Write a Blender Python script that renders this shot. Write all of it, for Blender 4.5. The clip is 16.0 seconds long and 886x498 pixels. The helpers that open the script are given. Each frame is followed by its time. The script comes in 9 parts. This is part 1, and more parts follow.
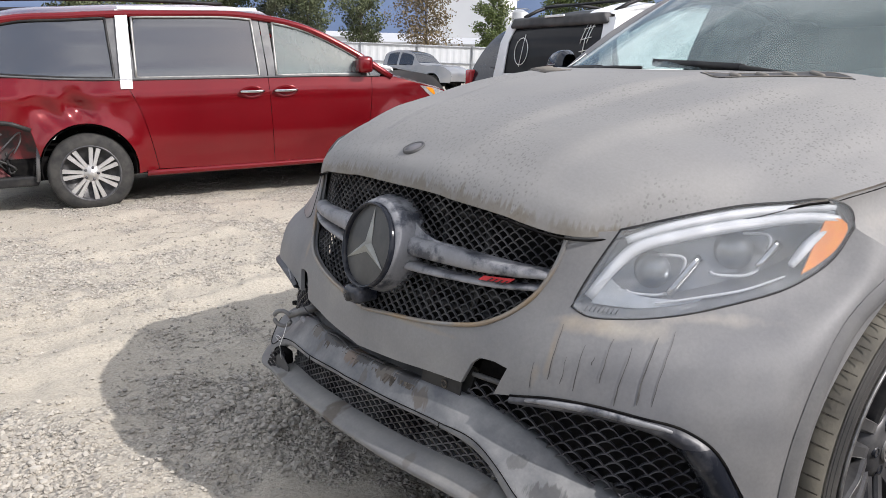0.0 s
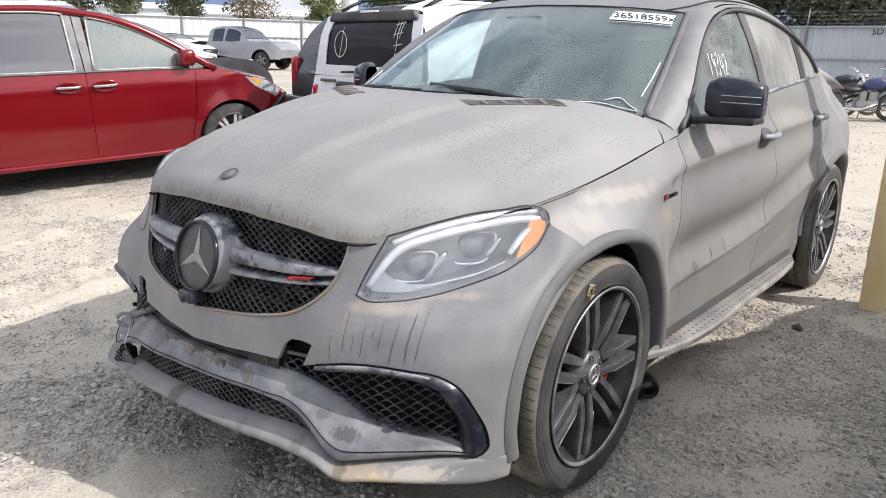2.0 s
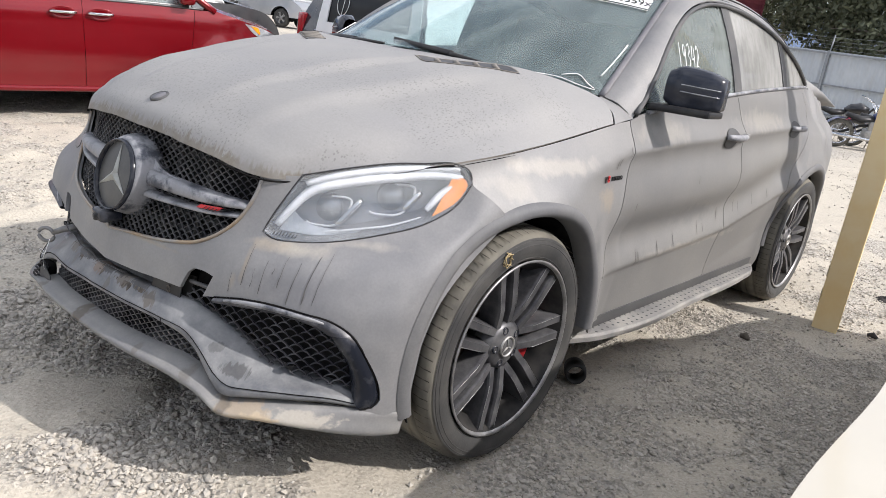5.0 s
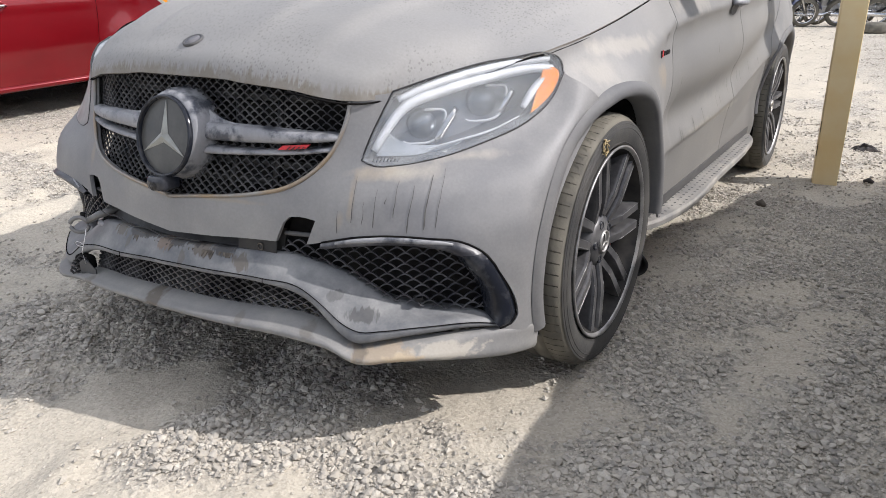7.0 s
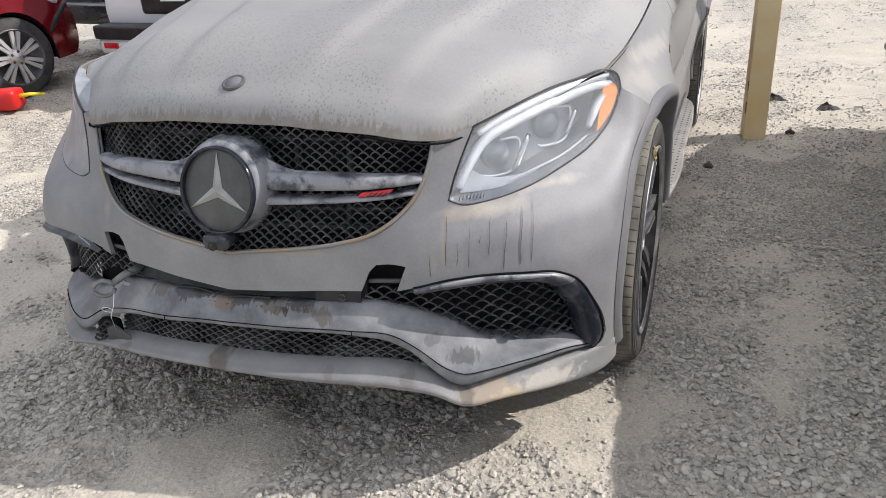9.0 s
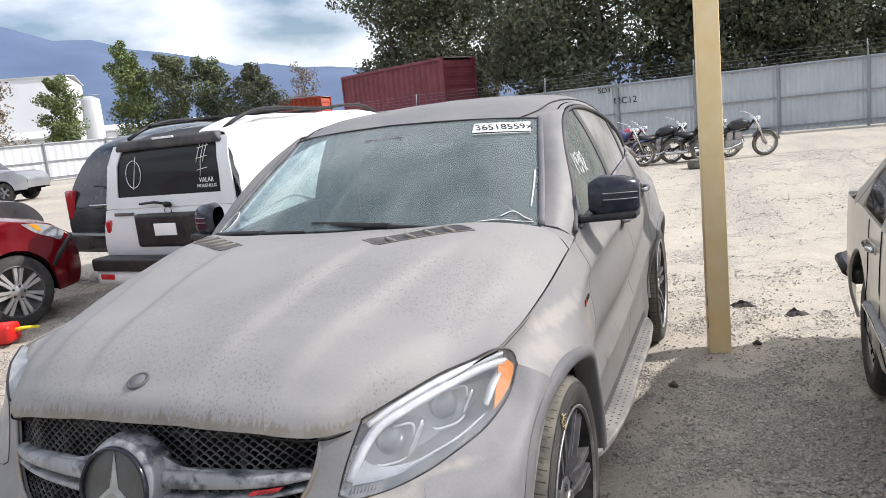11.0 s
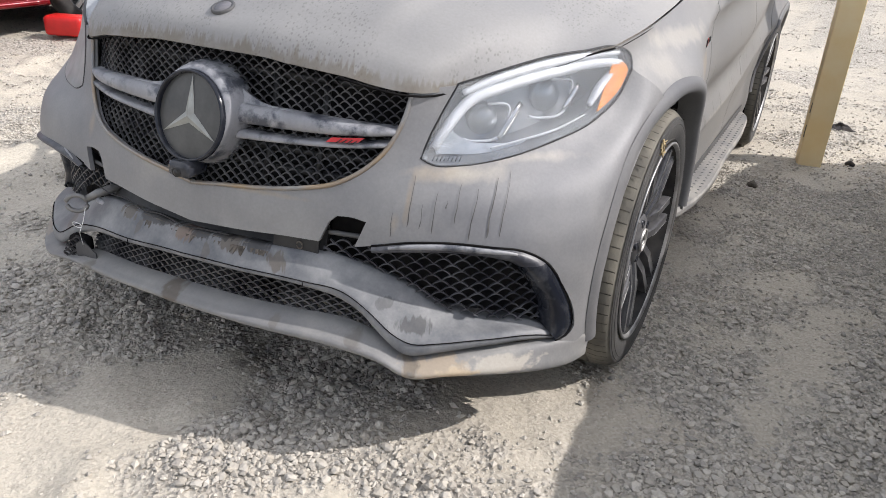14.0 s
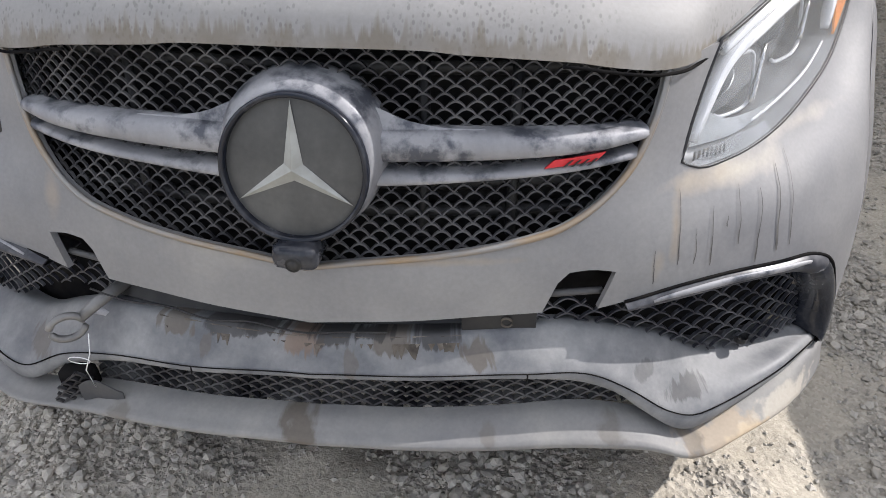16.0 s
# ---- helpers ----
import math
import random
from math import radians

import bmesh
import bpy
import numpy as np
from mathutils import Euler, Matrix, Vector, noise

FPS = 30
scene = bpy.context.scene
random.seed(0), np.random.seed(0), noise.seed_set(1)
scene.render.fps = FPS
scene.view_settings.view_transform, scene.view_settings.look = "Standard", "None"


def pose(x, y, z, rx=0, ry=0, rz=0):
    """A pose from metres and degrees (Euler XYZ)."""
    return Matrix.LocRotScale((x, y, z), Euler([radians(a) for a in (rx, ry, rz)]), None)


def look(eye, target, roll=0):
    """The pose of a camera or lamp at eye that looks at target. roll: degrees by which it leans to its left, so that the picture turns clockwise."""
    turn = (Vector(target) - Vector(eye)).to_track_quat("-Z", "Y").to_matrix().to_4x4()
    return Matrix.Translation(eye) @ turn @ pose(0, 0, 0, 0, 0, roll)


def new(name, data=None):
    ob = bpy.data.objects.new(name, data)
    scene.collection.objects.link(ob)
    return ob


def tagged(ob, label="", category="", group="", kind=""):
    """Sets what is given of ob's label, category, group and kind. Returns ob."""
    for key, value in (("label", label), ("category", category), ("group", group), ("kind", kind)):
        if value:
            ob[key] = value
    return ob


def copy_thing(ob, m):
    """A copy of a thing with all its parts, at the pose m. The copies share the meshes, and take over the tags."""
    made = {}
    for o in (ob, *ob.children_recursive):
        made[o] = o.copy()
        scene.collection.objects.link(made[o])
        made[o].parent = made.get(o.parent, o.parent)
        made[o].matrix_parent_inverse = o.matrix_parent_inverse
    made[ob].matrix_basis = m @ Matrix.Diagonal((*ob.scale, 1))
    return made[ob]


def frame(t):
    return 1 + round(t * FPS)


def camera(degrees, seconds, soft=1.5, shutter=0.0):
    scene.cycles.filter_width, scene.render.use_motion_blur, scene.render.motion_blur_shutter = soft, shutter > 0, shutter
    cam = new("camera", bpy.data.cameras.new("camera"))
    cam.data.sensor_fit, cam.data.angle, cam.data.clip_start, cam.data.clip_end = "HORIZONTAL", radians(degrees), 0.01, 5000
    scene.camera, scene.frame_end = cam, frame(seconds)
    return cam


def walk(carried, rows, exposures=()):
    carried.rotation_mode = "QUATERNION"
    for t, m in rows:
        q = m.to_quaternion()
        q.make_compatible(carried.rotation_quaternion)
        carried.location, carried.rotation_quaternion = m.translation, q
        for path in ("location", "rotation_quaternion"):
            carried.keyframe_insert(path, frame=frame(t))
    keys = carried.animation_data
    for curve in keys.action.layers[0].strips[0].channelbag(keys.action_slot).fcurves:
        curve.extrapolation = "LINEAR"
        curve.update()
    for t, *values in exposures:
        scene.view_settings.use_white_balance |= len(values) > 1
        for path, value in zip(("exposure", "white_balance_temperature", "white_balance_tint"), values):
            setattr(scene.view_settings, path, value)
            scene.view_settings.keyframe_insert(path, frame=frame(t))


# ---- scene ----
cam = camera(62.6, 16.0, soft=0.6)
PATH = [
    (0, (1.48, -0.822, 1.179), (-0.051, 0.377, 0.712), 1.9),
    (0.5, (1.49, -0.985, 1.183), (0.245, 0.467, 0.6), 2.4),
    (1, (1.617, -1.029, 1.282), (0.212, 0.294, 0.759), -4.3),
    (1.5, (1.802, -1.007, 1.36), (0.768, 0.599, 0.765), -0.6),
    (2, (1.907, -1.049, 1.379), (0.681, 0.441, 0.851), 1.3),
    (2.5, (1.964, -1.028, 1.408), (0.699, 0.454, 0.956), 2.0),
    (3, (2.046, -0.988, 1.433), (0.838, 0.514, 0.899), 3.9),
    (3.2, (2.068, -0.961, 1.461), (0.892, 0.57, 0.938), 5.8),
    (5.3, (2.078, -0.876, 1.295), (0.866, 0.607, 0.72), 8.8),
    (5.5, (2.059, -0.88, 1.287), (0.871, 0.638, 0.754), 8.3),
    (6, (1.921, -0.958, 1.201), (0.718, 0.497, 0.543), 4.4),
    (6.5, (1.767, -1.082, 1.164), (0.675, 0.423, 0.429), 1.6),
    (7, (1.634, -1.105, 1.139), (0.623, 0.477, 0.447), -0.8),
    (7.5, (1.535, -1.032, 1.143), (0.587, 0.509, 0.292), -4.5),
    (8, (1.392, -1.076, 1.167), (0.527, 0.54, 0.367), -0.4),
    (8.5, (1.236, -1.196, 1.23), (0.458, 0.448, 0.398), -3.5),
    (9, (1.13, -1.248, 1.325), (0.439, 0.444, 0.51), -3.4),
    (9.5, (1.116, -1.255, 1.428), (0.459, 0.428, 0.57), -13.5),
    (10, (1.172, -1.225, 1.51), (0.508, 0.543, 0.851), -18.9),
    (10.2, (1.203, -1.219, 1.558), (0.576, 0.608, 1.039), -19.1),
    (12.3, (1.728, -0.919, 1.498), (0.738, 0.759, 1.046), 19.3),
    (12.5, (1.727, -0.919, 1.476), (0.707, 0.736, 1.008), 17.4),
    (13, (1.672, -0.922, 1.373), (0.737, 0.736, 0.759), 15.1),
    (13.5, (1.515, -0.99, 1.278), (0.615, 0.653, 0.579), 8.6),
    (14, (1.292, -1.099, 1.228), (0.472, 0.516, 0.392), 3.4),
    (14.5, (1.074, -1.142, 1.203), (0.518, 0.543, 0.294), 2.0),
    (15, (0.894, -0.948, 1.249), (0.344, 0.554, 0.05), -1.3),
    (15.5, (0.634, -0.825, 1.274), (0.101, 0.696, 0.09), -8.4),
    (16, (0.339, -0.745, 1.246), (0.085, 0.877, 0.104), -1.2),
]
walk(cam, [(t, look(eye, target, roll)) for t, eye, target, roll in PATH], [(0, -0.3, 6380, 13), (1, -0.1, 6380, 13), (2.5, 0.05, 6380, 13), (5.5, 0.0, 6380, 13), (9, -0.05, 6380, 13), (10, 0.02, 6380, 13), (12.5, -0.2, 6380, 13), (14, 0.0, 6380, 13), (16, 0.2, 6380, 13)])

from mathutils.geometry import delaunay_2d_cdt

# ---- sky and sun ----
SUN_AZ, SUN_EL = 67.0, 39.8
world = bpy.data.worlds.new("sky")
scene.world = world
world.use_nodes = True
wn = world.node_tree
sky = wn.nodes.new("ShaderNodeTexSky")
sky.sky_type = "NISHITA"
sky.sun_disc = False
sky.sun_elevation, sky.sun_rotation = radians(SUN_EL), radians(SUN_AZ)
sky.air_density, sky.dust_density = 1.0, 2.0
# broken cloud over the blue
wtc = wn.nodes.new("ShaderNodeTexCoord")
wno = wn.nodes.new("ShaderNodeTexNoise")
wno.inputs["Scale"].default_value, wno.inputs["Detail"].default_value = 2.2, 9
wmap = wn.nodes.new("ShaderNodeMapping")
wmap.inputs["Scale"].default_value = (1, 1, 2.6)
wrm = wn.nodes.new("ShaderNodeMapRange")
wrm.inputs[1].default_value, wrm.inputs[2].default_value = 0.40, 0.58
wmx = wn.nodes.new("ShaderNodeMix")
wmx.data_type = "RGBA"
wmx.inputs[7].default_value = (10.0, 10.3, 10.8, 1)
wn.links.new(wtc.outputs["Generated"], wmap.inputs[0])
wn.links.new(wmap.outputs[0], wno.inputs["Vector"])
wn.links.new(wno.outputs[0], wrm.inputs[0])
wn.links.new(wrm.outputs[0], wmx.inputs[0])
wn.links.new(sky.outputs[0], wmx.inputs[6])
wn.links.new(wmx.outputs[2], wn.nodes["Background"].inputs[0])
wn.nodes["Background"].inputs[1].default_value = 0.15
sun = new("sun", bpy.data.lights.new("sun", "SUN"))
sun.data.energy, sun.data.angle, sun.data.color = 4.8, radians(0.6), (1.0, 0.965, 0.92)
sa, se = radians(SUN_AZ), radians(SUN_EL)
sun.matrix_world = look((0, 0, 0), (-math.sin(sa) * math.cos(se), -math.cos(sa) * math.cos(se), -math.sin(se)))


# ---- materials ----
class Nodes:
    """Short hand for building a node material."""

    def __init__(self, name):
        self.m = bpy.data.materials.new(name)
        self.m.use_nodes = True
        self.t = self.m.node_tree
        self.b = self.t.nodes["Principled BSDF"]
        self.out = self.t.nodes["Material Output"]
        self.tc = self.t.nodes.new("ShaderNodeTexCoord")

    def link(self, a, b):
        self.t.links.new(a, b)
        return self

    def coord(self, scale=(1, 1, 1)):
        n = self.t.nodes.new("ShaderNodeMapping")
        n.inputs["Scale"].default_value = scale
        self.link(self.tc.outputs["Object"], n.inputs[0])
        return n.outputs[0]

    def noise(self, scale, detail=6, stretch=(1, 1, 1), rough=0.55):
        n = self.t.nodes.new("ShaderNodeTexNoise")
        n.inputs["Scale"].default_value, n.inputs["Detail"].default_value, n.inputs["Roughness"].default_value = scale, detail, rough
        self.link(self.coord(stretch), n.inputs["Vector"])
        return n.outputs[0]

    def cells(self, scale, feature="F1", stretch=(1, 1, 1), out=0):
        n = self.t.nodes.new("ShaderNodeTexVoronoi")
        n.feature = feature
        n.inputs["Scale"].default_value = scale
        self.link(self.coord(stretch), n.inputs["Vector"])
        return n.outputs[out]

    def span(self, v, a, b, c=0.0, d=1.0):
        n = self.t.nodes.new("ShaderNodeMapRange")
        for i, q in enumerate((a, b, c, d)):
            n.inputs[i + 1].default_value = q
        self.link(v, n.inputs[0])
        return n.outputs[0]

    def mul(self, a, b, op="MULTIPLY"):
        n = self.t.nodes.new("ShaderNodeMath")
        n.operation = op
        for i, q in enumerate((a, b)):
            if isinstance(q, (int, float)):
                n.inputs[i].default_value = q
            else:
                self.link(q, n.inputs[i])
        return n.outputs[0]

    def mix(self, f, a, b):
        n = self.t.nodes.new("ShaderNodeMix")
        n.data_type = "RGBA"
        for i, q in ((0, f), (6, a), (7, b)):
            if isinstance(q, (int, float)):
                n.inputs[i].default_value = q
            elif isinstance(q, tuple):
                n.inputs[i].default_value = (*q, 1)
            else:
                self.link(q, n.inputs[i])
        return n.outputs[2]

    def uv_coord(self, scale, shift=(0, 0)):
        n = self.t.nodes.new("ShaderNodeMapping")
        n.inputs["Scale"].default_value = (*scale, 0)
        n.inputs["Location"].default_value = (*shift, 0)
        self.link(self.tc.outputs["UV"], n.inputs[0])
        return n.outputs[0]

    def uv_noise(self, scale, detail=5):
        n = self.t.nodes.new("ShaderNodeTexNoise")
        n.inputs["Scale"].default_value, n.inputs["Detail"].default_value = 1.0, detail
        self.link(self.uv_coord(scale), n.inputs["Vector"])
        return n.outputs[0]

    def blot(self, u, v, ru, rv, wobble, soft=0.6):
        """A stain with a ragged edge at (u, v) of the panel's own coordinates, in metres."""
        n = self.t.nodes.new("ShaderNodeVectorMath")
        n.operation = "LENGTH"
        self.link(self.uv_coord((1 / ru, 1 / rv), (-u / ru, -v / rv)), n.inputs[0])
        return self.span(self.mul(n.outputs["Value"], wobble, "ADD"), 1.5, 1.5 - soft)

    def bump(self, h, strength, dist=0.01, prev=None):
        n = self.t.nodes.new("ShaderNodeBump")
        n.inputs["Strength"].default_value, n.inputs["Distance"].default_value = strength, dist
        self.link(h, n.inputs["Height"])
        if prev is not None:
            self.link(prev, n.inputs["Normal"])
        self.link(n.outputs[0], self.b.inputs["Normal"])
        return n.outputs[0]

    def set(self, **kw):
        for k, v in kw.items():
            s = self.b.inputs[k.replace("_", " ")]
            if isinstance(v, tuple):
                s.default_value = (*v, 1)
            elif isinstance(v, (int, float)):
                s.default_value = v
            else:
                self.link(v, s)
        return self


def mat(name, col, rough=0.6, metal=0.0, col2=None, scale=8.0, bump=0.0, bscale=60.0, coat=0.0, dist=0.004, spec=0.5):
    n = Nodes(name)
    n.b.inputs["Specular IOR Level"].default_value = spec
    n.set(Base_Color=col, Roughness=rough, Metallic=metal, Coat_Weight=coat)
    if col2:
        n.set(Base_Color=n.mix(n.span(n.noise(scale, 8), 0.35, 0.65), col, col2))
    if bump:
        n.bump(n.noise(bscale, 6), bump, dist)
    return n.m


def dusty(name, base, dust, lo=0.3, hi=0.7, scale=4.0, rough=(0.38, 0.75), spots=0.0, streak=0.35, metal=0.0, blots=(), fringe=0.0, spec=0.35, ragged=(22, 16), soft=0.6):
    """Paint or plastic under a coat of dust: the film is uneven, streaked down the sides and pitted by dried drops."""
    n = Nodes(name)
    n.b.inputs["Specular IOR Level"].default_value = spec
    film = n.span(n.noise(scale, 10, rough=0.62), lo, hi)
    run = n.span(n.noise(14, 5, (1, 1, 0.07)), 0.42, 0.7, 1.0, 1.0 - streak)
    film = n.mul(film, run)
    fine = n.span(n.noise(150, 4), 0.3, 0.7, 0.94, 1.04)
    if spots:
        dots = n.span(n.cells(150, stretch=(1, 0.6, 0.6)), 0.25, 0.38)
        where = n.span(n.noise(3.2, 4), 0.45, 0.52)
        keep = n.span(n.noise(70, 2), 0.38, 0.48)
        hole = n.mul(n.mul(n.mul(dots, -1.0, "ADD"), -1.0), n.mul(where, keep))
    col = n.mix(film, base, dust)
    if spots:
        col = n.mix(n.mul(hole, spots), col, (0.115, 0.112, 0.108))
    if blots:
        wob = n.span(n.uv_noise(ragged, 6), 0.25, 0.75)
        for u, v, ru, rv, tone, amount in blots:
            col = n.mix(n.mul(n.blot(u, v, ru, rv, wob, soft), amount), col, tone)
    if fringe:
        drip = n.span(n.uv_noise((75, 3), 4), 0.3, 0.72, 0.004, fringe)
        up = n.t.nodes.new("ShaderNodeSeparateXYZ")
        n.link(n.uv_coord((1, 1)), up.inputs[0])
        edge = n.mul(n.span(n.mul(up.outputs[1], drip, "DIVIDE"), 0.55, 1.0, 1.0, 0.0), n.span(n.uv_noise((14, 9), 4), 0.32, 0.55, 0.25, 0.9))
        col = n.mix(n.mul(edge, 0.8), col, (0.165, 0.14, 0.105))
    n.set(Base_Color=n.mix(1.0, col, col), Roughness=n.span(film, 0, 1, *rough), Metallic=metal)
    m = n.t.nodes.new("ShaderNodeMix")
    m.data_type, m.blend_type = "RGBA", "MULTIPLY"
    m.inputs[0].default_value = 1.0
    n.link(col, m.inputs[6]).link(fine, m.inputs[7]).link(m.outputs[2], n.b.inputs["Base Color"])
    n.bump(n.noise(220, 3), 0.07, 0.0012)
    return n.m


TAN, MUD, CLEAN = (0.33, 0.275, 0.21), (0.385, 0.355, 0.305), (0.14, 0.141, 0.148)
DUST = dusty("dusty_grey_paint", (0.15, 0.15, 0.16), (0.295, 0.286, 0.268), 0.22, 0.75, 2.6, (0.50, 0.68), streak=0.35, metal=0.15)
DUST_BUMPER = dusty("dusty_bumper_paint", (0.17, 0.17, 0.176), (0.335, 0.326, 0.308), 0.30, 0.74, 1.7, (0.50, 0.66), streak=0.2, metal=0.15, soft=0.95, blots=(
    (0.68, 0.622, 0.19, 0.046, CLEAN, 0.5), (0.90, 0.650, 0.15, 0.055, CLEAN, 0.25), (0.66, 0.706, 0.13, 0.022, MUD, 0.95), (0.60, 0.704, 0.06, 0.022, TAN, 0.5), (0.82, 0.735, 0.12, 0.014, MUD, 0.6), (0.556, 0.655, 0.011, 0.06, TAN, 0.75), (0.53, 0.60, 0.012, 0.03, TAN, 0.5),
    (0.20, 0.62, 0.17, 0.008, TAN, 0.6), (6.55, 0.66, 0.02, 0.05, TAN, 0.5), (6.85, 0.62, 0.10, 0.05, MUD, 0.35), (1.02, 0.67, 0.05, 0.05, CLEAN, 0.35)))
DUST_FENDER = dusty("dusty_fender_paint", (0.185, 0.183, 0.183), (0.285, 0.275, 0.256), 0.22, 0.72, 1.6, (0.50, 0.66), streak=0.14, metal=0.2, blots=(
    (1.36, 0.835, 0.07, 0.045, TAN, 0.55), (1.05, 0.955, 0.25, 0.03, MUD, 0.45), (0.85, 0.90, 0.10, 0.04, MUD, 0.3), (1.30, 0.62, 0.05, 0.2, CLEAN, 0.35)))
DUST_DOOR = dusty("dusty_door_paint", (0.165, 0.163, 0.163), (0.265, 0.256, 0.238), 0.24, 0.74, 1.3, (0.44, 0.60), streak=0.16, metal=0.25, blots=(
    (1.8, 1.05, 0.25, 0.05, MUD, 0.3), (2.9, 1.10, 0.35, 0.06, MUD, 0.35), (2.3, 0.56, 0.6, 0.02, MUD, 0.4), (3.6, 0.95, 0.06, 0.2, CLEAN, 0.45), (2.2, 0.70, 0.35, 0.05, CLEAN, 0.35)))
DUST_HOOD = dusty("dusty_hood_paint", (0.228, 0.225, 0.224), (0.285, 0.278, 0.266), 0.15, 0.6, 2.2, (0.54, 0.70), spots=0.45, streak=0.1, metal=0.15, fringe=0.06)
CLAD = dusty("dusty_plastic", (0.05, 0.051, 0.055), (0.145, 0.141, 0.134), 0.3, 0.8, 6, (0.5, 0.85), streak=0.3)
SATIN = dusty("dusty_satin_trim", (0.075, 0.08, 0.095), (0.33, 0.33, 0.34), 0.39, 0.51, 15, (0.30, 0.7), streak=0.45, metal=0.3)
LIP_METAL = mat("stained_bright_lip", (0.24, 0.235, 0.225), 0.45, 0.4, (0.29, 0.22, 0.145), 11)
WIRE = dusty("dusty_mesh_plastic", (0.012, 0.012, 0.015), (0.165, 0.162, 0.158), 0.38, 0.85, 12, (0.45, 0.8), streak=0.0)
GLOSSBLK = dusty("dusty_gloss_black", (0.012, 0.014, 0.02), (0.14, 0.14, 0.145), 0.5, 0.85, 9, (0.12, 0.6), streak=0.4)
# near-black for liners and joints, and for shade painted into hollows
DARK = mat("black_parts_and_hollow_shade", (0.008, 0.008, 0.009), 0.9, col2=(0.018, 0.017, 0.016), scale=20, spec=0.0)
CRUST = mat("dried_mud_crust", (0.17, 0.15, 0.125), 0.95, col2=(0.08, 0.066, 0.05), scale=45, bump=0.6, bscale=140)
GREASE = mat("caked_dirt", (0.04, 0.034, 0.028), 0.95, col2=(0.15, 0.13, 0.105), scale=30, bump=0.6, bscale=140)
BLACK = mat("black_plastic", (0.012, 0.012, 0.014), 0.45, col2=(0.035, 0.034, 0.032), scale=14, spec=0.3)
STREAK = mat("washed_streak", (0.045, 0.043, 0.042), 0.5, col2=(0.10, 0.095, 0.088), scale=30)
ARCH = dusty("dusty_arch_plastic", (0.085, 0.086, 0.092), (0.185, 0.181, 0.174), 0.3, 0.75, 4, (0.5, 0.8), streak=0.2)
TRIM = dusty("dusty_violet_grey_trim", (0.085, 0.083, 0.095), (0.22, 0.212, 0.215), 0.3, 0.7, 6, (0.35, 0.7), streak=0.2)
MIRRORCAP = dusty("dusty_blue_black_paint", (0.016, 0.019, 0.028), (0.13, 0.135, 0.15), 0.42, 0.95, 5, (0.16, 0.6), streak=0.3)
TREAD = mat("dusty_tread_gap", (0.035, 0.033, 0.03), 0.9, col2=(0.15, 0.135, 0.11), scale=55, spec=0.1)
RUST = mat("tan_runoff_stain", (0.30, 0.235, 0.15), 0.8, col2=(0.26, 0.235, 0.195), scale=26)
STEEL = mat("dusty_bare_metal", (0.30, 0.295, 0.28), 0.45, 0.6, (0.40, 0.39, 0.37), 25)
TOWSTEEL = mat("dusty_dark_steel", (0.15, 0.148, 0.145), 0.5, 0.5, (0.24, 0.235, 0.225), 25)
CHROME = mat("chrome", (0.72, 0.72, 0.72), 0.14, 1.0, (0.55, 0.55, 0.54), 30)
AMBER = mat("amber_reflector", (1.0, 0.36, 0.01), 0.3, col2=(0.95, 0.28, 0.01), scale=60)
REDPLATE = mat("red_badge", (0.55, 0.02, 0.025), 0.4)
REDCAL = mat("red_caliper", (0.45, 0.012, 0.02), 0.35, col2=(0.25, 0.03, 0.03))
WHITEINK = mat("white_marker", (0.8, 0.8, 0.78), 0.7)
PAPER = mat("white_sticker", (0.82, 0.82, 0.82), 0.55)
INK = mat("black_print", (0.01, 0.01, 0.01), 0.6)
RIM = dusty("dusty_dark_alloy", (0.055, 0.055, 0.060), (0.19, 0.187, 0.185), 0.35, 0.85, 14, (0.34, 0.6), streak=0.0, metal=0.4)
BARREL = mat("dark_rim_barrel", (0.012, 0.012, 0.013), 0.7, col2=(0.045, 0.042, 0.038), scale=12, spec=0.2)
SIDEWALL = mat("dusty_sidewall_rubber", (0.028, 0.028, 0.028), 0.65, col2=(0.065, 0.062, 0.057), scale=9, bump=0.2, bscale=90)
RIMLIP = mat("machined_alloy", (0.38, 0.375, 0.37), 0.4, 0.7, (0.20, 0.196, 0.192), 24)
DISC = mat("brake_disc", (0.09, 0.08, 0.07), 0.5, 0.5, (0.22, 0.12, 0.06), 12)


def tyre_material():
    n = Nodes("dusty_tyre")
    f = n.span(n.noise(7, 8), 0.3, 0.68)
    n.set(Base_Color=n.mix(f, (0.065, 0.061, 0.052), (0.185, 0.170, 0.135)), Roughness=0.85)
    n.bump(n.noise(150, 4), 0.2, 0.003)
    return n.m


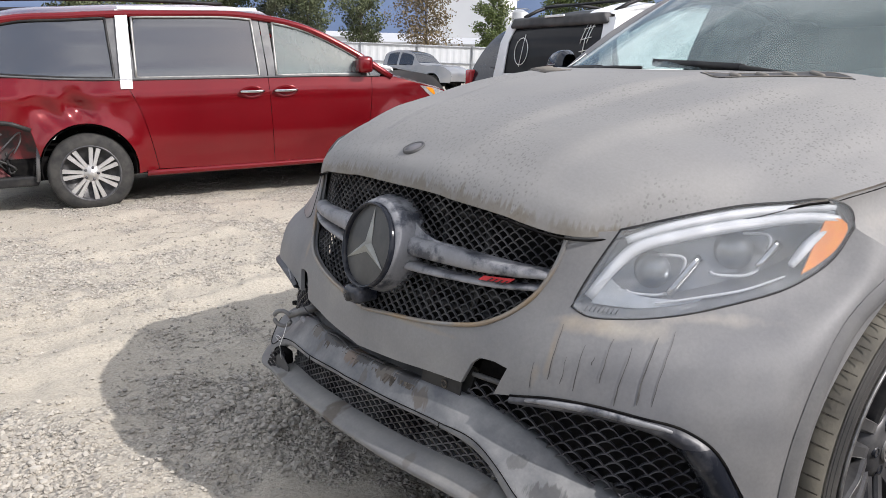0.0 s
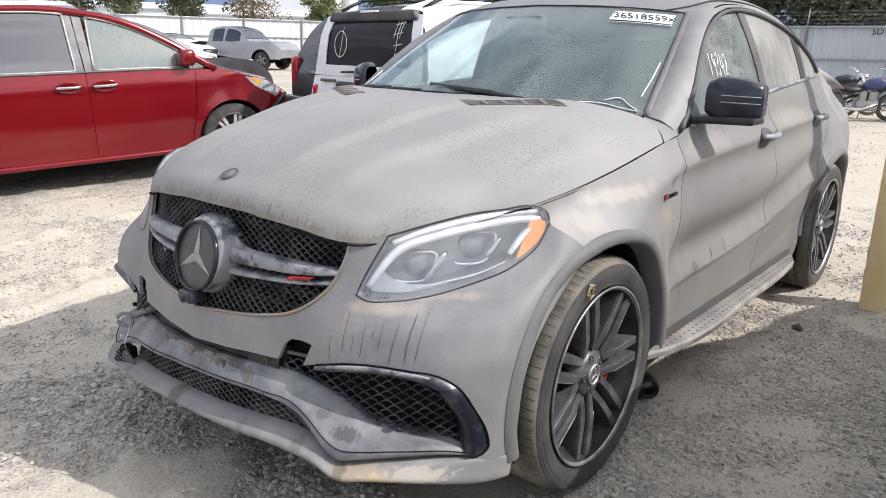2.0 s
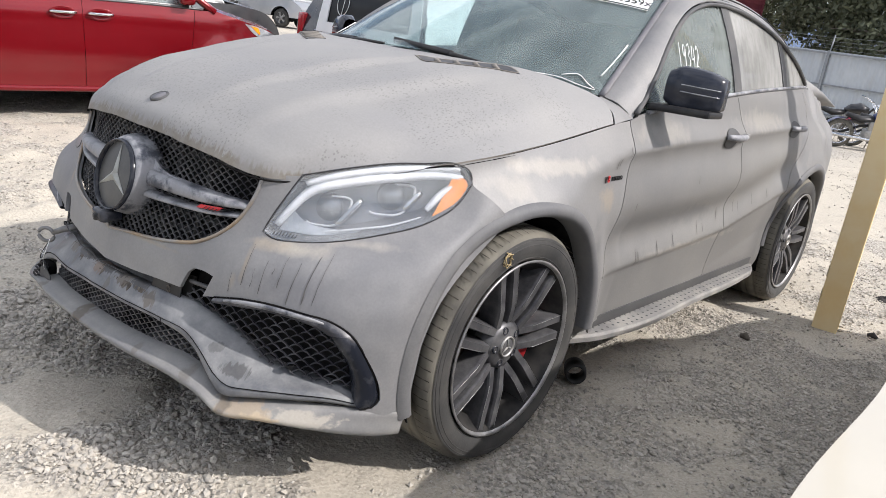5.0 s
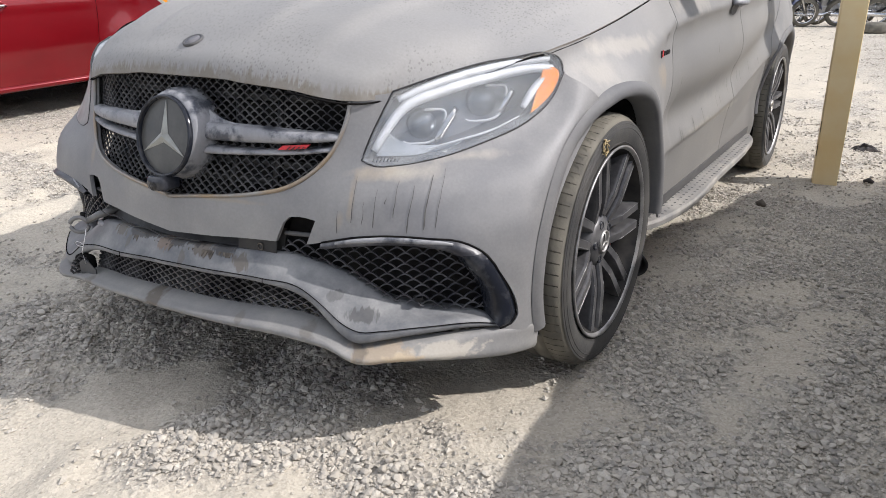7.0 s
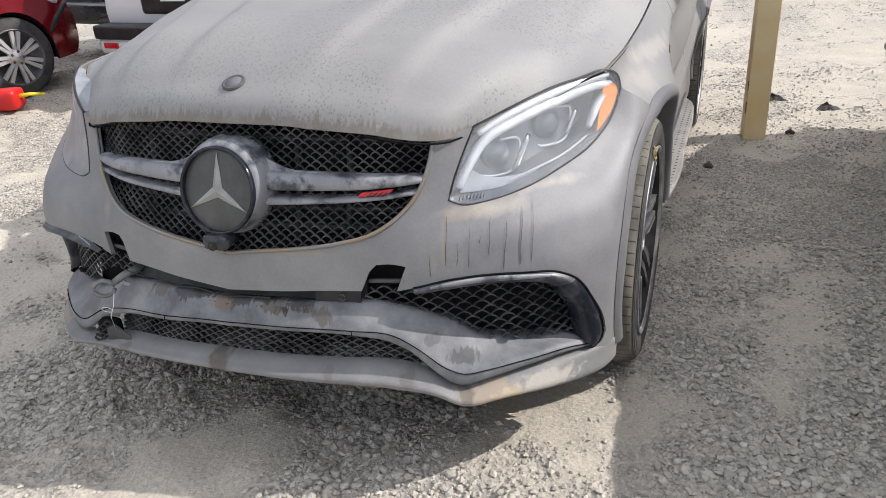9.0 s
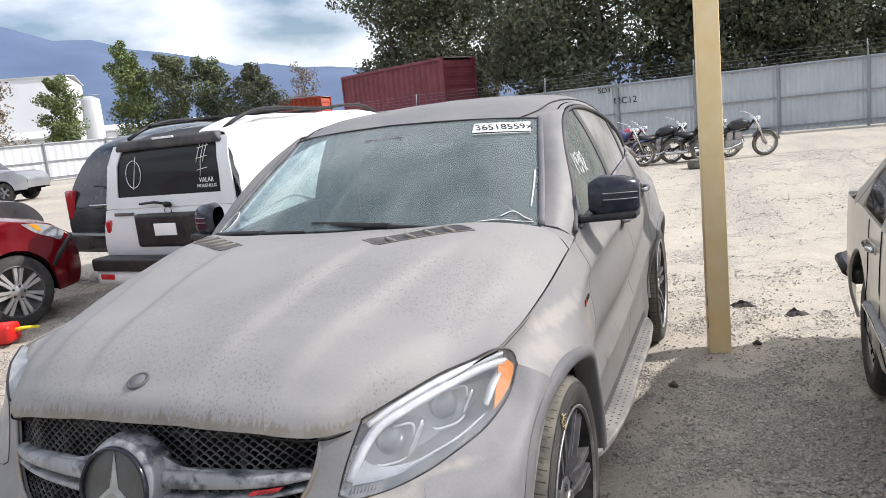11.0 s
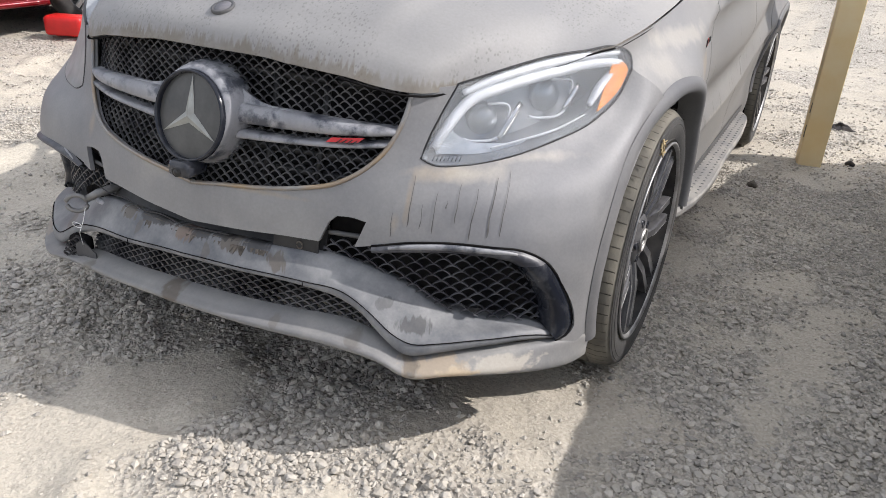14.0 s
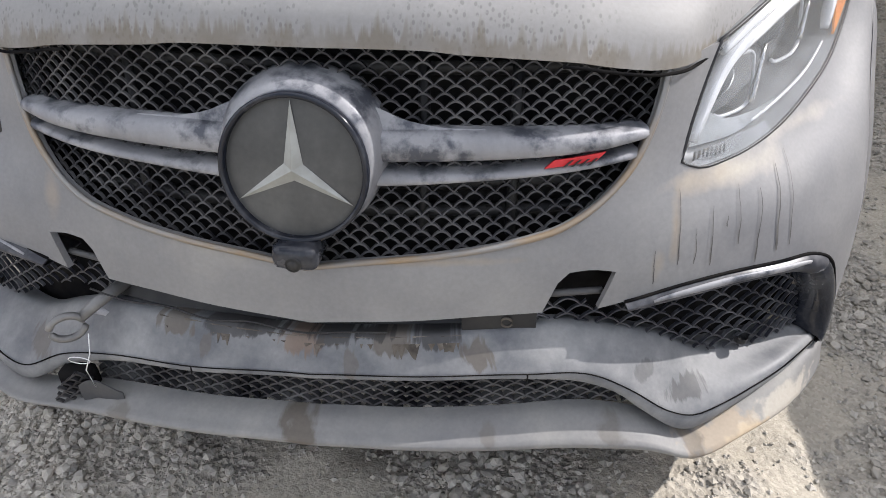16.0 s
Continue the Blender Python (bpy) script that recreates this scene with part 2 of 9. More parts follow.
def glass_material(name, tint, dust_amount, dust=(0.42, 0.43, 0.42), lo=0.3, hi=0.75, scale=3.0, shine=0.045, haze=0.0):
    """A pane: see-through tint with a film of dust and a clear gloss."""
    n = Nodes(name)
    film = n.span(n.noise(scale, 9), lo, hi, dust_amount * 0.3, dust_amount * 0.62)
    run = n.span(n.noise(22, 4, (1, 1, 0.12)), 0.4, 0.7, 1.0, 0.75)
    film = n.mul(n.mul(film, run), haze, "ADD")
    clear = n.t.nodes.new("ShaderNodeBsdfTransparent")
    clear.inputs[0].default_value = (*tint, 1)
    gloss = n.t.nodes.new("ShaderNodeBsdfGlossy")
    gloss.inputs["Roughness"].default_value = 0.0
    fr = n.t.nodes.new("ShaderNodeLayerWeight")
    fr.inputs[0].default_value = 0.5
    rim = n.mul(n.mul(n.mul(fr.outputs["Facing"], 5.0, "POWER"), 0.92 - shine), shine, "ADD")
    m1 = n.t.nodes.new("ShaderNodeMixShader")
    m2 = n.t.nodes.new("ShaderNodeMixShader")
    n.set(Base_Color=dust, Roughness=0.7)
    n.link(rim, m1.inputs[0]).link(clear.outputs[0], m1.inputs[1]).link(gloss.outputs[0], m1.inputs[2])
    n.link(film, m2.inputs[0]).link(m1.outputs[0], m2.inputs[1]).link(n.b.outputs[0], m2.inputs[2]).link(m2.outputs[0], n.out.inputs[0])
    return n.m


TYRE = tyre_material()
WINDSHIELD = glass_material("dusty_windshield", (0.82, 0.92, 0.91), 0.30, (0.28, 0.33, 0.33), haze=0.07)
SIDEGLASS = glass_material("dusty_side_glass", (0.55, 0.64, 0.61), 0.85, (0.195, 0.215, 0.20), haze=0.08)
REARGLASS = glass_material("dust_caked_glass", (0.25, 0.27, 0.26), 1.35, (0.36, 0.355, 0.335))
CLEARGLASS = glass_material("clear_glass", (0.88, 0.92, 0.92), 0.04)
LENS = glass_material("dusty_lamp_lens", (0.98, 0.985, 0.99), 0.22, (0.50, 0.505, 0.50), 0.32, 0.72, 9, shine=0.07, haze=0.0)
LENS_CAKED = glass_material("dust_caked_lamp_lens", (0.90, 0.90, 0.89), 1.1, (0.34, 0.338, 0.33), 0.3, 0.7, 7, haze=0.25)
PRIVACY = glass_material("dark_privacy_glass", (0.03, 0.034, 0.04), 0.10, (0.06, 0.063, 0.07), shine=0.02, haze=0.25)
TINT = glass_material("tinted_glass", (0.03, 0.035, 0.04), 0.05, (0.3, 0.3, 0.3))
LAMP_IN = mat("lamp_housing", (0.34, 0.35, 0.36), 0.26, 0.35, (0.19, 0.198, 0.205), 14)
LAMP_PALE = mat("lamp_reflector", (0.62, 0.64, 0.66), 0.3, 0.5, (0.42, 0.44, 0.45), 30)
LAMP_WHITE = mat("lamp_light_guide", (0.80, 0.81, 0.83), 0.2, 0.0, (0.66, 0.67, 0.69), 25)
LAMP_BALL = mat("projector_lens", (0.26, 0.28, 0.30), 0.08, 0.5)


# ---- mesh helpers ----
def cri(t, p, q):
    """Smooth Hermite interpolation of values p at t, at the places q."""
    t, p, q = np.asarray(t, float), np.asarray(p, float), np.asarray(q, float)
    flat = p.ndim == 1
    p = p[:, None] if flat else p
    h = np.diff(t)
    s = np.diff(p, axis=0) / h[:, None]
    m = np.empty_like(p)
    m[0], m[-1] = s[0], s[-1]
    for i in range(1, len(t) - 1):
        m[i] = (s[i - 1] * h[i] + s[i] * h[i - 1]) / (h[i] + h[i - 1])
    k = np.clip(np.searchsorted(t, q) - 1, 0, len(t) - 2)
    u = ((q - t[k]) / h[k])[:, None]
    hk = h[k][:, None]
    r = (2 * u**3 - 3 * u**2 + 1) * p[k] + (u**3 - 2 * u**2 + u) * hk * m[k] + (3 * u**2 - 2 * u**3) * p[k + 1] + (u**3 - u**2) * hk * m[k + 1]
    return r[:, 0] if flat else r


def cr(p, n):
    """n points along a smooth curve through p, evenly in chord length."""
    p = np.asarray(p, float)
    t = np.concatenate([[0], np.cumsum(np.maximum(np.linalg.norm(np.diff(p, axis=0), axis=1), 1e-9))])
    return cri(t, p, np.linspace(0, t[-1], n))


def curve(pairs, q):
    a, q = np.array(pairs), np.asarray(q, float)
    return cri(a[:, 0], a[:, 1], np.clip(q.ravel(), a[0, 0], a[-1, 0])).reshape(q.shape)


def path(*pieces, step=0.02):
    """A polyline from smooth pieces that meet in corners."""
    out = []
    for p in pieces:
        p = np.asarray(p, float)
        ln = np.linalg.norm(np.diff(p, axis=0), axis=1).sum()
        c = cr(p, max(2, int(ln / step) + 1))
        out.append(c if not out else c[1:] if np.allclose(out[-1][-1], c[0]) else c)
    return np.vstack(out)


def loft(curves, nu, nv):
    """A grid (nv, nu, 3): curves resampled to nu points, smoothly joined across in nv steps."""
    c = np.array([cr(k, nu) for k in curves])
    t = np.concatenate([[0], np.cumsum(np.linalg.norm(np.diff(c, axis=0), axis=2).mean(1))])
    return cri(t, c.reshape(len(c), -1), np.linspace(0, t[-1], nv)).reshape(nv, nu, 3)


def grid_faces(nv, nu, close=False):
    f = []
    for i in range(nv - 1):
        for j in range(nu - (0 if close else 1)):
            k = (j + 1) % nu
            f.append((i * nu + j, i * nu + k, (i + 1) * nu + k, (i + 1) * nu + j))
    return f


def thicken(bm, d):
    """Gives a sheet a back d behind its face and a sharp-edged rim."""
    bm.normal_update()
    rim = [e for e in bm.edges if len(e.link_faces) == 1]
    front_faces = bm.faces[:]
    back = {v: bm.verts.new(v.co - v.normal * d) for v in bm.verts[:]}
    for f in front_faces:
        nf = bm.faces.new([back[v] for v in reversed(f.verts)])
        nf.smooth = f.smooth
    for e in rim:
        a, b = [lp.vert for lp in (e.link_loops[0], e.link_loops[0].link_loop_next)]
        bm.faces.new((b, a, back[a], back[b])).smooth = False
        e.smooth = False
        k = bm.edges.get((back[a], back[b]))
        if k:
            k.smooth = False


def make(name, verts, faces, material, parent=None, label="", smooth=True, up=None, thick=0.0, weld=1e-5, uv=None):
    """One mesh object; up: the way that its faces shall look; thick: metres added behind them."""
    me = bpy.data.meshes.new(name)
    me.from_pydata(np.asarray(verts, float).tolist(), [], faces)
    if uv is not None:
        lay = me.uv_layers.new(name="panel")
        ids = np.empty(len(me.loops), np.int32)
        me.loops.foreach_get("vertex_index", ids)
        lay.data.foreach_set("uv", np.asarray(uv, np.float32)[ids].ravel())
    bm = bmesh.new()
    bm.from_mesh(me)
    if weld:
        bmesh.ops.remove_doubles(bm, verts=bm.verts, dist=weld)
    bmesh.ops.recalc_face_normals(bm, faces=bm.faces)
    if up is not None:
        tot = sum((f.normal * f.calc_area() for f in bm.faces), Vector())
        if tot.dot(Vector(up)) < 0:
            bmesh.ops.reverse_faces(bm, faces=bm.faces)
    for f in bm.faces:
        f.smooth = smooth
    if thick:
        thicken(bm, thick)
    bm.to_mesh(me)
    bm.free()
    me.materials.append(material)
    ob = new(name, me)
    ob.parent = parent
    if label:
        ob["label"] = label
    return ob


def sheet(name, g, material, parent, label="", thick=0.004, mirror=False, up=None, smooth=True):
    nv, nu = g.shape[:2]
    v, f = g.reshape(-1, 3), grid_faces(nv, nu)
    if mirror:
        f = f + [tuple(i + len(v) for i in reversed(q)) for q in f]
        v = np.vstack([v, v * (-1, 1, 1)])
    return make(name, v, f, material, parent, label, up=up, thick=thick, smooth=smooth)


def inside(p, poly):
    x, y = p[:, 0], p[:, 1]
    r = np.zeros(len(p), bool)
    a = np.roll(poly, 1, axis=0)
    for (x0, y0), (x1, y1) in zip(a, poly):
        if y0 != y1:
            r ^= ((y0 > y) != (y1 > y)) & (x < (x1 - x0) * (y - y0) / (y1 - y0) + x0)
    return r


def region(outline, step=0.025):
    """Triangles that fill a flat outline evenly: points (n, 2) and faces."""
    o = np.asarray(outline, float)
    if np.allclose(o[0], o[-1]):
        o = o[:-1]
    lo, hi = o.min(0), o.max(0)
    gx, gy = np.meshgrid(np.arange(lo[0], hi[0], step), np.arange(lo[1], hi[1], step * 0.87))
    gx[1::2] += step / 2
    p = np.stack([gx.ravel(), gy.ravel()], -1)
    p = p[inside(p, o)]
    if len(p):
        p = p[np.array([np.min(((o - q) ** 2).sum(1)) for q in p]) > (0.45 * step) ** 2]
    pts = [Vector(q) for q in np.vstack([o, p])]
    n = len(o)
    v, _, f, *_ = delaunay_2d_cdt(pts, [(i, (i + 1) % n) for i in range(n)], [], 1, 1e-6)
    v = np.array([tuple(q) for q in v])
    c = np.array([v[list(t)].mean(0) for t in f])
    ok = inside(c, o)
    return v, [tuple(t) for t, k in zip(f, ok) if k]


def patch(name, outline, fn, material, parent, label="", step=0.025, thick=0.005, up=None, sg=1):
    """A panel cut to an outline in the two coordinates of the surface fn."""
    v, f = region(outline, step)
    return make(name, fn(v[:, 0], v[:, 1]) * (sg, 1, 1), f, material, parent, label, thick=thick, up=up, uv=v if sg > 0 else v + (7.0, 0.0))


def tube(name, pts, r, material, parent=None, label="", seg=8, flat=1.0, closed=False, up=(0, 0, 1), make_it=True):
    """A rod along pts; r: one radius or one for each point; flat: height over width."""
    p = np.asarray(pts, float)
    n = len(p)
    r = np.broadcast_to(r, (n,))
    d = np.gradient(p, axis=0) if not closed else np.roll(p, -1, 0) - np.roll(p, 1, 0)
    d = d / (np.linalg.norm(d, axis=1, keepdims=True) + 1e-12)
    s = np.cross(d, np.array(up, float))
    s = s / (np.linalg.norm(s, axis=1, keepdims=True) + 1e-9)
    u = np.cross(s, d)
    a = np.linspace(0, 2 * np.pi, seg, endpoint=False)
    v = p[:, None] + r[:, None, None] * (np.cos(a)[None, :, None] * s[:, None] + flat * np.sin(a)[None, :, None] * u[:, None])
    v = v.reshape(-1, 3)
    if closed:
        v = np.vstack([v, v[:seg]])
        f = grid_faces(n + 1, seg, True)
    else:
        f = grid_faces(n, seg, True) + [tuple(range(seg)), tuple(range((n - 1) * seg, n * seg))]
    return make(name, v, f, material, parent, label) if make_it else (v, f)


def gather(*bits):
    """Joins (verts, faces) pairs."""
    vs, fs, k = [], [], 0
    for v, f in bits:
        vs.append(np.asarray(v, float))
        fs += [tuple(i + k for i in q) for q in f]
        k += len(v)
    return np.vstack(vs), fs


def lathe(profile, seg=48, axis="x"):
    """Turns (radius, along) pairs round the axis x."""
    pr = np.asarray(profile, float)
    a = np.linspace(0, 2 * np.pi, seg, endpoint=False)
    v = np.stack([np.broadcast_to(pr[:, None, 1], (len(pr), seg)), pr[:, None, 0] * np.cos(a), pr[:, None, 0] * np.sin(a)], -1)
    return v.reshape(-1, 3), grid_faces(len(pr), seg, True)


def block(x0, x1, y0, y1, z0, z1, bevel=0.0, seg=2):
    """(verts, faces) of a box with rounded edges."""
    bm = bmesh.new()
    bmesh.ops.create_cube(bm, size=1)
    for v in bm.verts:
        v.co = ((x0 + x1) / 2 + v.co.x * (x1 - x0), (y0 + y1) / 2 + v.co.y * (y1 - y0), (z0 + z1) / 2 + v.co.z * (z1 - z0))
    if bevel:
        bmesh.ops.bevel(bm, geom=bm.edges[:], offset=bevel, segments=seg, affect="EDGES", profile=0.6)
    bm.verts.index_update()
    r = np.array([tuple(v.co) for v in bm.verts]), [tuple(v.index for v in f.verts) for f in bm.faces]
    bm.free()
    return r


def box(name, x0, x1, y0, y1, z0, z1, material, parent=None, label="", bevel=0.0, smooth=False):
    v, f = block(x0, x1, y0, y1, z0, z1, bevel)
    return make(name, v, f, material, parent, label, smooth=smooth)


def wires(name, poly, fn, material, parent, label="", w=0.03, h=0.018, width=0.0034, depth=0.007, sg=1):
    """A diamond lattice on the surface fn(a, b, out), cut to the outline poly."""
    poly = np.asarray(poly, float)
    lo, hi = poly.min(0), poly.max(0)
    bits, k = [], h / w
    for sl in (k, -k):
        c0, c1 = lo[1] - max(sl * lo[0], sl * hi[0]), hi[1] - min(sl * lo[0], sl * hi[0])
        c = math.floor(c0 / h) * h
        while c < c1:
            c += h
            a = np.arange(lo[0], hi[0], w / 12)
            b = sl * a + c + 0.11 * h * (np.abs(np.sin(2 * np.pi * a / w)) - 0.5)
            ok = inside(np.stack([a, b], -1), poly)
            i = 0
            while i < len(a):
                if not ok[i]:
                    i += 1
                    continue
                j = i
                while j + 1 < len(a) and ok[j + 1]:
                    j += 1
                if j > i + 1:
                    aa, bb = a[i : j + 1], b[i : j + 1]
                    rows = [fn(aa, bb + width / 2, 0), fn(aa, bb + width / 2, -depth), fn(aa, bb - width / 2, -depth), fn(aa, bb - width / 2, 0)]
                    v = np.stack(rows, 1).reshape(-1, 3)
                    bits.append((v, grid_faces(len(aa), 4, True)))
                i = j + 1
    v, f = gather(*bits)
    return make(name, v * (sg, 1, 1), f, material, parent, label, smooth=False, weld=0)


def thing(name, label, category, m=None, group="", kind=""):
    ob = new(name)
    if m is not None:
        ob.matrix_world = m
    return tagged(ob, label, category, group, kind)


def writing(name, text, size, m, material, parent=None, label="", extrude=0.0008):
    """Raised letters as a mesh."""
    c = bpy.data.curves.new(name, "FONT")
    c.body, c.size, c.extrude, c.align_x = text, size, extrude, "CENTER"
    c.resolution_u = 3
    tmp = bpy.data.objects.new(name, c)
    me = bpy.data.meshes.new_from_object(tmp)
    bpy.data.objects.remove(tmp)
    bpy.data.curves.remove(c)
    me.materials.clear()
    me.materials.append(material)
    ob = new(name, me)
    ob.parent = parent
    ob.matrix_world = m
    if label:
        ob["label"] = label
    return ob


def node(name, parent):
    """A part that only gathers its own pieces."""
    ob = new(name)
    ob.parent = parent
    return ob


# ==== the crashed SUV: x to its left, y to its tail, z up; nose near y = 0 ====
REF_X = [(0, 0.0), (0.2, 0.2), (0.41, 0.405), (0.62, 0.605), (0.83, 0.785), (0.98, 0.883), (1.15, 0.928), (1.35, 0.95)]
REF_Y = [(0, 0.075), (0.2, 0.088), (0.41, 0.128), (0.62, 0.185), (0.83, 0.29), (0.98, 0.405), (1.15, 0.57), (1.35, 0.77)]
TOP_X = [(0, 0.0), (0.2, 0.2), (0.41, 0.40), (0.52, 0.495), (0.62, 0.575), (0.83, 0.72), (0.98, 0.81), (1.15, 0.885), (1.35, 0.945)]
TOP_Y = [(0, 0.17), (0.2, 0.18), (0.41, 0.215), (0.52, 0.262), (0.62, 0.33), (0.83, 0.50), (0.98, 0.62), (1.15, 0.72), (1.35, 0.83)]
RAKE = [(0.18, -0.05), (0.28, -0.045), (0.36, -0.02), (0.5, 0.0), (0.95, 0.0)]
LEAN = [(0.5, 0.0), (0.6, 0.1), (0.66, 0.28), (0.725, 0.56), (0.8, 0.78), (0.93, 1.0), (1.0, 1.05)]


def front(s, z, out=0.0):
    """The nose: s runs round it from the middle, z up; out pushes along the normal."""
    s, z = np.asarray(s, float), np.asarray(z, float)
    sg, q = np.where(s < 0, -1.0, 1.0), np.abs(s)
    b = curve(LEAN, z)
    px = lambda q: curve(REF_X, q) * (1 - b) + curve(TOP_X, q) * b
    py = lambda q: curve(REF_Y, q) * (1 - b) + curve(TOP_Y, q) * b
    q0 = np.maximum(q - 0.01, 0)
    tx, ty = px(q + 0.01) - px(q0), py(q + 0.01) - py(q0)
    ln = np.hypot(tx, ty) + 1e-9
    ty = ty * np.clip(q / 0.06, 0, 1)
    y = py(q) + curve(RAKE, z) * np.clip((1.25 - q) / 0.6, 0.0, 1)
    return np.stack([sg * (px(q) + out * ty / ln), y - out * tx / ln, z + 0 * q], -1)


SIDE_W = [(0.4, 0.87), (0.6, 0.91), (0.76, 0.93), (0.95, 0.952), (1.4, 0.945), (2.0, 0.948), (2.7, 0.945), (3.3, 0.945), (3.8, 0.945), (4.35, 0.895), (4.9, 0.74)]
SIDE_P = [(0.2, -0.03), (0.35, -0.015), (0.5, -0.018), (0.65, -0.012), (0.8, 0.0), (0.9, -0.006), (0.97, -0.02), (1.04, -0.042), (1.09, -0.065), (1.22, -0.10), (1.35, -0.17)]
WHEEL_F, WHEEL_R, HUB_Z = 0.925, 3.80, 0.385
BELT = [(1.5, 1.09), (1.6, 1.11), (2.0, 1.165), (2.5, 1.21), (3.4, 1.265), (4.02, 1.275), (4.9, 1.16)]
SGRID = np.linspace(0.85, 1.35, 26)


def plain_side(y, z):
    """Half-width of the body side before the hood's edge is met."""
    y, z = np.asarray(y, float), np.asarray(z, float)
    x = curve(SIDE_W, y) + curve(SIDE_P, z)
    for yc in (WHEEL_F, WHEEL_R):
        r = np.hypot(y - yc, z - HUB_Z)
        x = x + 0.02 * np.exp(-(((r - 0.46) / 0.08) ** 2))
    x = x - 0.085 * np.clip((y - 3.15) / 0.85, 0, 1) ** 1.4 * np.clip((z - 1.02) / 0.22, 0, 1)
    # doors: a shoulder crease and a hollow over a rising lower crease
    d = np.clip((y - 1.35) / 0.25, 0, 1) * np.clip((3.7 - y) / 0.3, 0, 1)
    zc = np.interp(y, (1.2, 1.48, 2.04, 2.36, 2.66, 3.2, 3.7), (0.53, 0.54, 0.56, 0.572, 0.592, 0.68, 0.79))
    x = x - d * np.where(z > zc, 0.040 * np.exp(-(((z - zc - 0.115) / 0.085) ** 2)), 0.0064 + 0.010 * np.clip((zc - z) / 0.016, 0, 1) + 0.028 * np.clip((zc - z) / 0.20, 0, 1))
    d2 = np.clip((y - 1.10) / 0.35, 0, 1) * np.clip((3.75 - y) / 0.3, 0, 1)
    zs = np.interp(y, (1.1, 1.3, 1.46, 1.86, 2.5, 3.12, 3.8), (0.91, 0.95, 0.98, 1.01, 1.03, 1.055, 1.08))
    us = np.maximum(zs - z, 0) / 0.07
    x = x + d2 * 0.008 * np.exp(-(((z - zs) / 0.05) ** 2)) - d2 * 0.024 * us * np.exp(1 - us)
    k = np.clip((y - 0.8) / 0.3, 0, 1) * np.clip((1.75 - y) / 0.3, 0, 1)
    x = x - 0.030 * k * np.clip((z - 0.93) / 0.13, 0, 1)
    # nose side takes over ahead of the front wheel
    f = front(SGRID[None], z.reshape(-1, 1))
    yf = np.clip(y.ravel(), f[:, 0, 1], f[:, -1, 1])
    xf = np.array([np.interp(a, p[:, 1], p[:, 0]) for a, p in zip(yf, f)]).reshape(y.shape) if np.any(y < 1.05) else x
    w = np.clip((y - 0.72) / 0.33, 0, 1)
    w = w * w * (3 - 2 * w)
    return flared(xf * (1 - w) + x * w, y, z)


def flared(x, y, z):
    """Pulls the skin out to the lip of the front wheel arch."""
    g = np.exp(-(((np.hypot(y - WHEEL_F, z - HUB_Z - 0.005) - 0.47) / 0.065) ** 2))
    lip_x = np.interp(y, (0.46, 0.60, 0.75, 0.93), (0.907, 0.922, 0.940, 0.952))
    return x + 0.75 * g * np.maximum(lip_x - x, 0) * (x > 0.78)


# the shut line between hood and fender, and on to the door mirror
SHUT_X = [(0.60, 0.820), (0.644, 0.830), (0.70, 0.838), (0.80, 0.849), (1.0, 0.860), (1.40, 0.866), (1.60, 0.864)]
SHUT_Z = [(0.60, 0.955), (0.644, 0.960), (0.70, 0.968), (0.80, 0.980), (1.0, 1.008), (1.40, 1.074), (1.60, 1.104)]


def side(y, z):
    """Half-width of the body side; the fender's shoulder rolls in to meet the hood's edge."""
    y, z = np.asarray(y, float), np.asarray(z, float)
    y, z = np.broadcast_arrays(y, z)
    x = plain_side(y, z)
    if np.any(y < 1.62):
        yh = np.clip(y, 0.60, 1.60)
        zh = curve(SHUT_Z, yh)
        t = np.clip((z - zh + 0.17) / 0.17, 0, 1)
        x = x + (curve(SHUT_X, yh) - plain_side(yh, zh)) * t * t * (3 - 2 * t) * np.clip((1.62 - y) / 0.06, 0, 1)
    return x


def flank(y, z, out=0.0):
    return np.stack([side(y, z) + out, y + 0 * z, z + 0 * y], -1)


def belt_x(y):
    return side(y, curve(BELT, y))


def house(y, z, out=0.0):
    """The glass-house side, leaning in over the belt line."""
    y, z = np.asarray(y, float), np.asarray(z, float)
    b = curve(BELT, y)
    h = np.maximum(z - b, 0)
    return np.stack([belt_x(y) - 0.30 * h - 0.35 * h * h + out, y, z], -1)


suv = thing("crashed_suv", "grey coupe SUV caked in dust with a torn front bumper", "car")
suv_body = suv
S2 = (1, -1)

# -- hood --
HOOD = [
    [(0, 0.165, 0.912), (0, 0.180, 0.952), (0, 0.25, 1.000), (0, 0.62, 1.105), (0, 1.19, 1.212)],
    [(0.20, 0.175, 0.909), (0.20, 0.190, 0.946), (0.21, 0.26, 0.994), (0.25, 0.63, 1.10), (0.27, 1.20, 1.210)],
    [(0.40, 0.205, 0.893), (0.40, 0.222, 0.927), (0.41, 0.29, 0.975), (0.45, 0.66, 1.085), (0.50, 1.24, 1.195)],
    [(0.506, 0.250, 0.877), (0.512, 0.262, 0.908), (0.53, 0.325, 0.950), (0.58, 0.68, 1.055), (0.64, 1.330, 1.178)],
    [(0.578, 0.331, 0.889), (0.596, 0.37, 0.922), (0.635, 0.46, 0.962), (0.70, 0.75, 1.03), (0.755, 1.455, 1.151)],
    [(0.715, 0.50, 0.937), (0.732, 0.56, 0.960), (0.76, 0.66, 0.982), (0.79, 0.90, 1.02), (0.828, 1.452, 1.114)],
    [(0.826, 0.644, 0.964), (0.834, 0.70, 0.972), (0.845, 0.80, 0.984), (0.856, 1.0, 1.012), (0.862, 1.425, 1.081)],
]
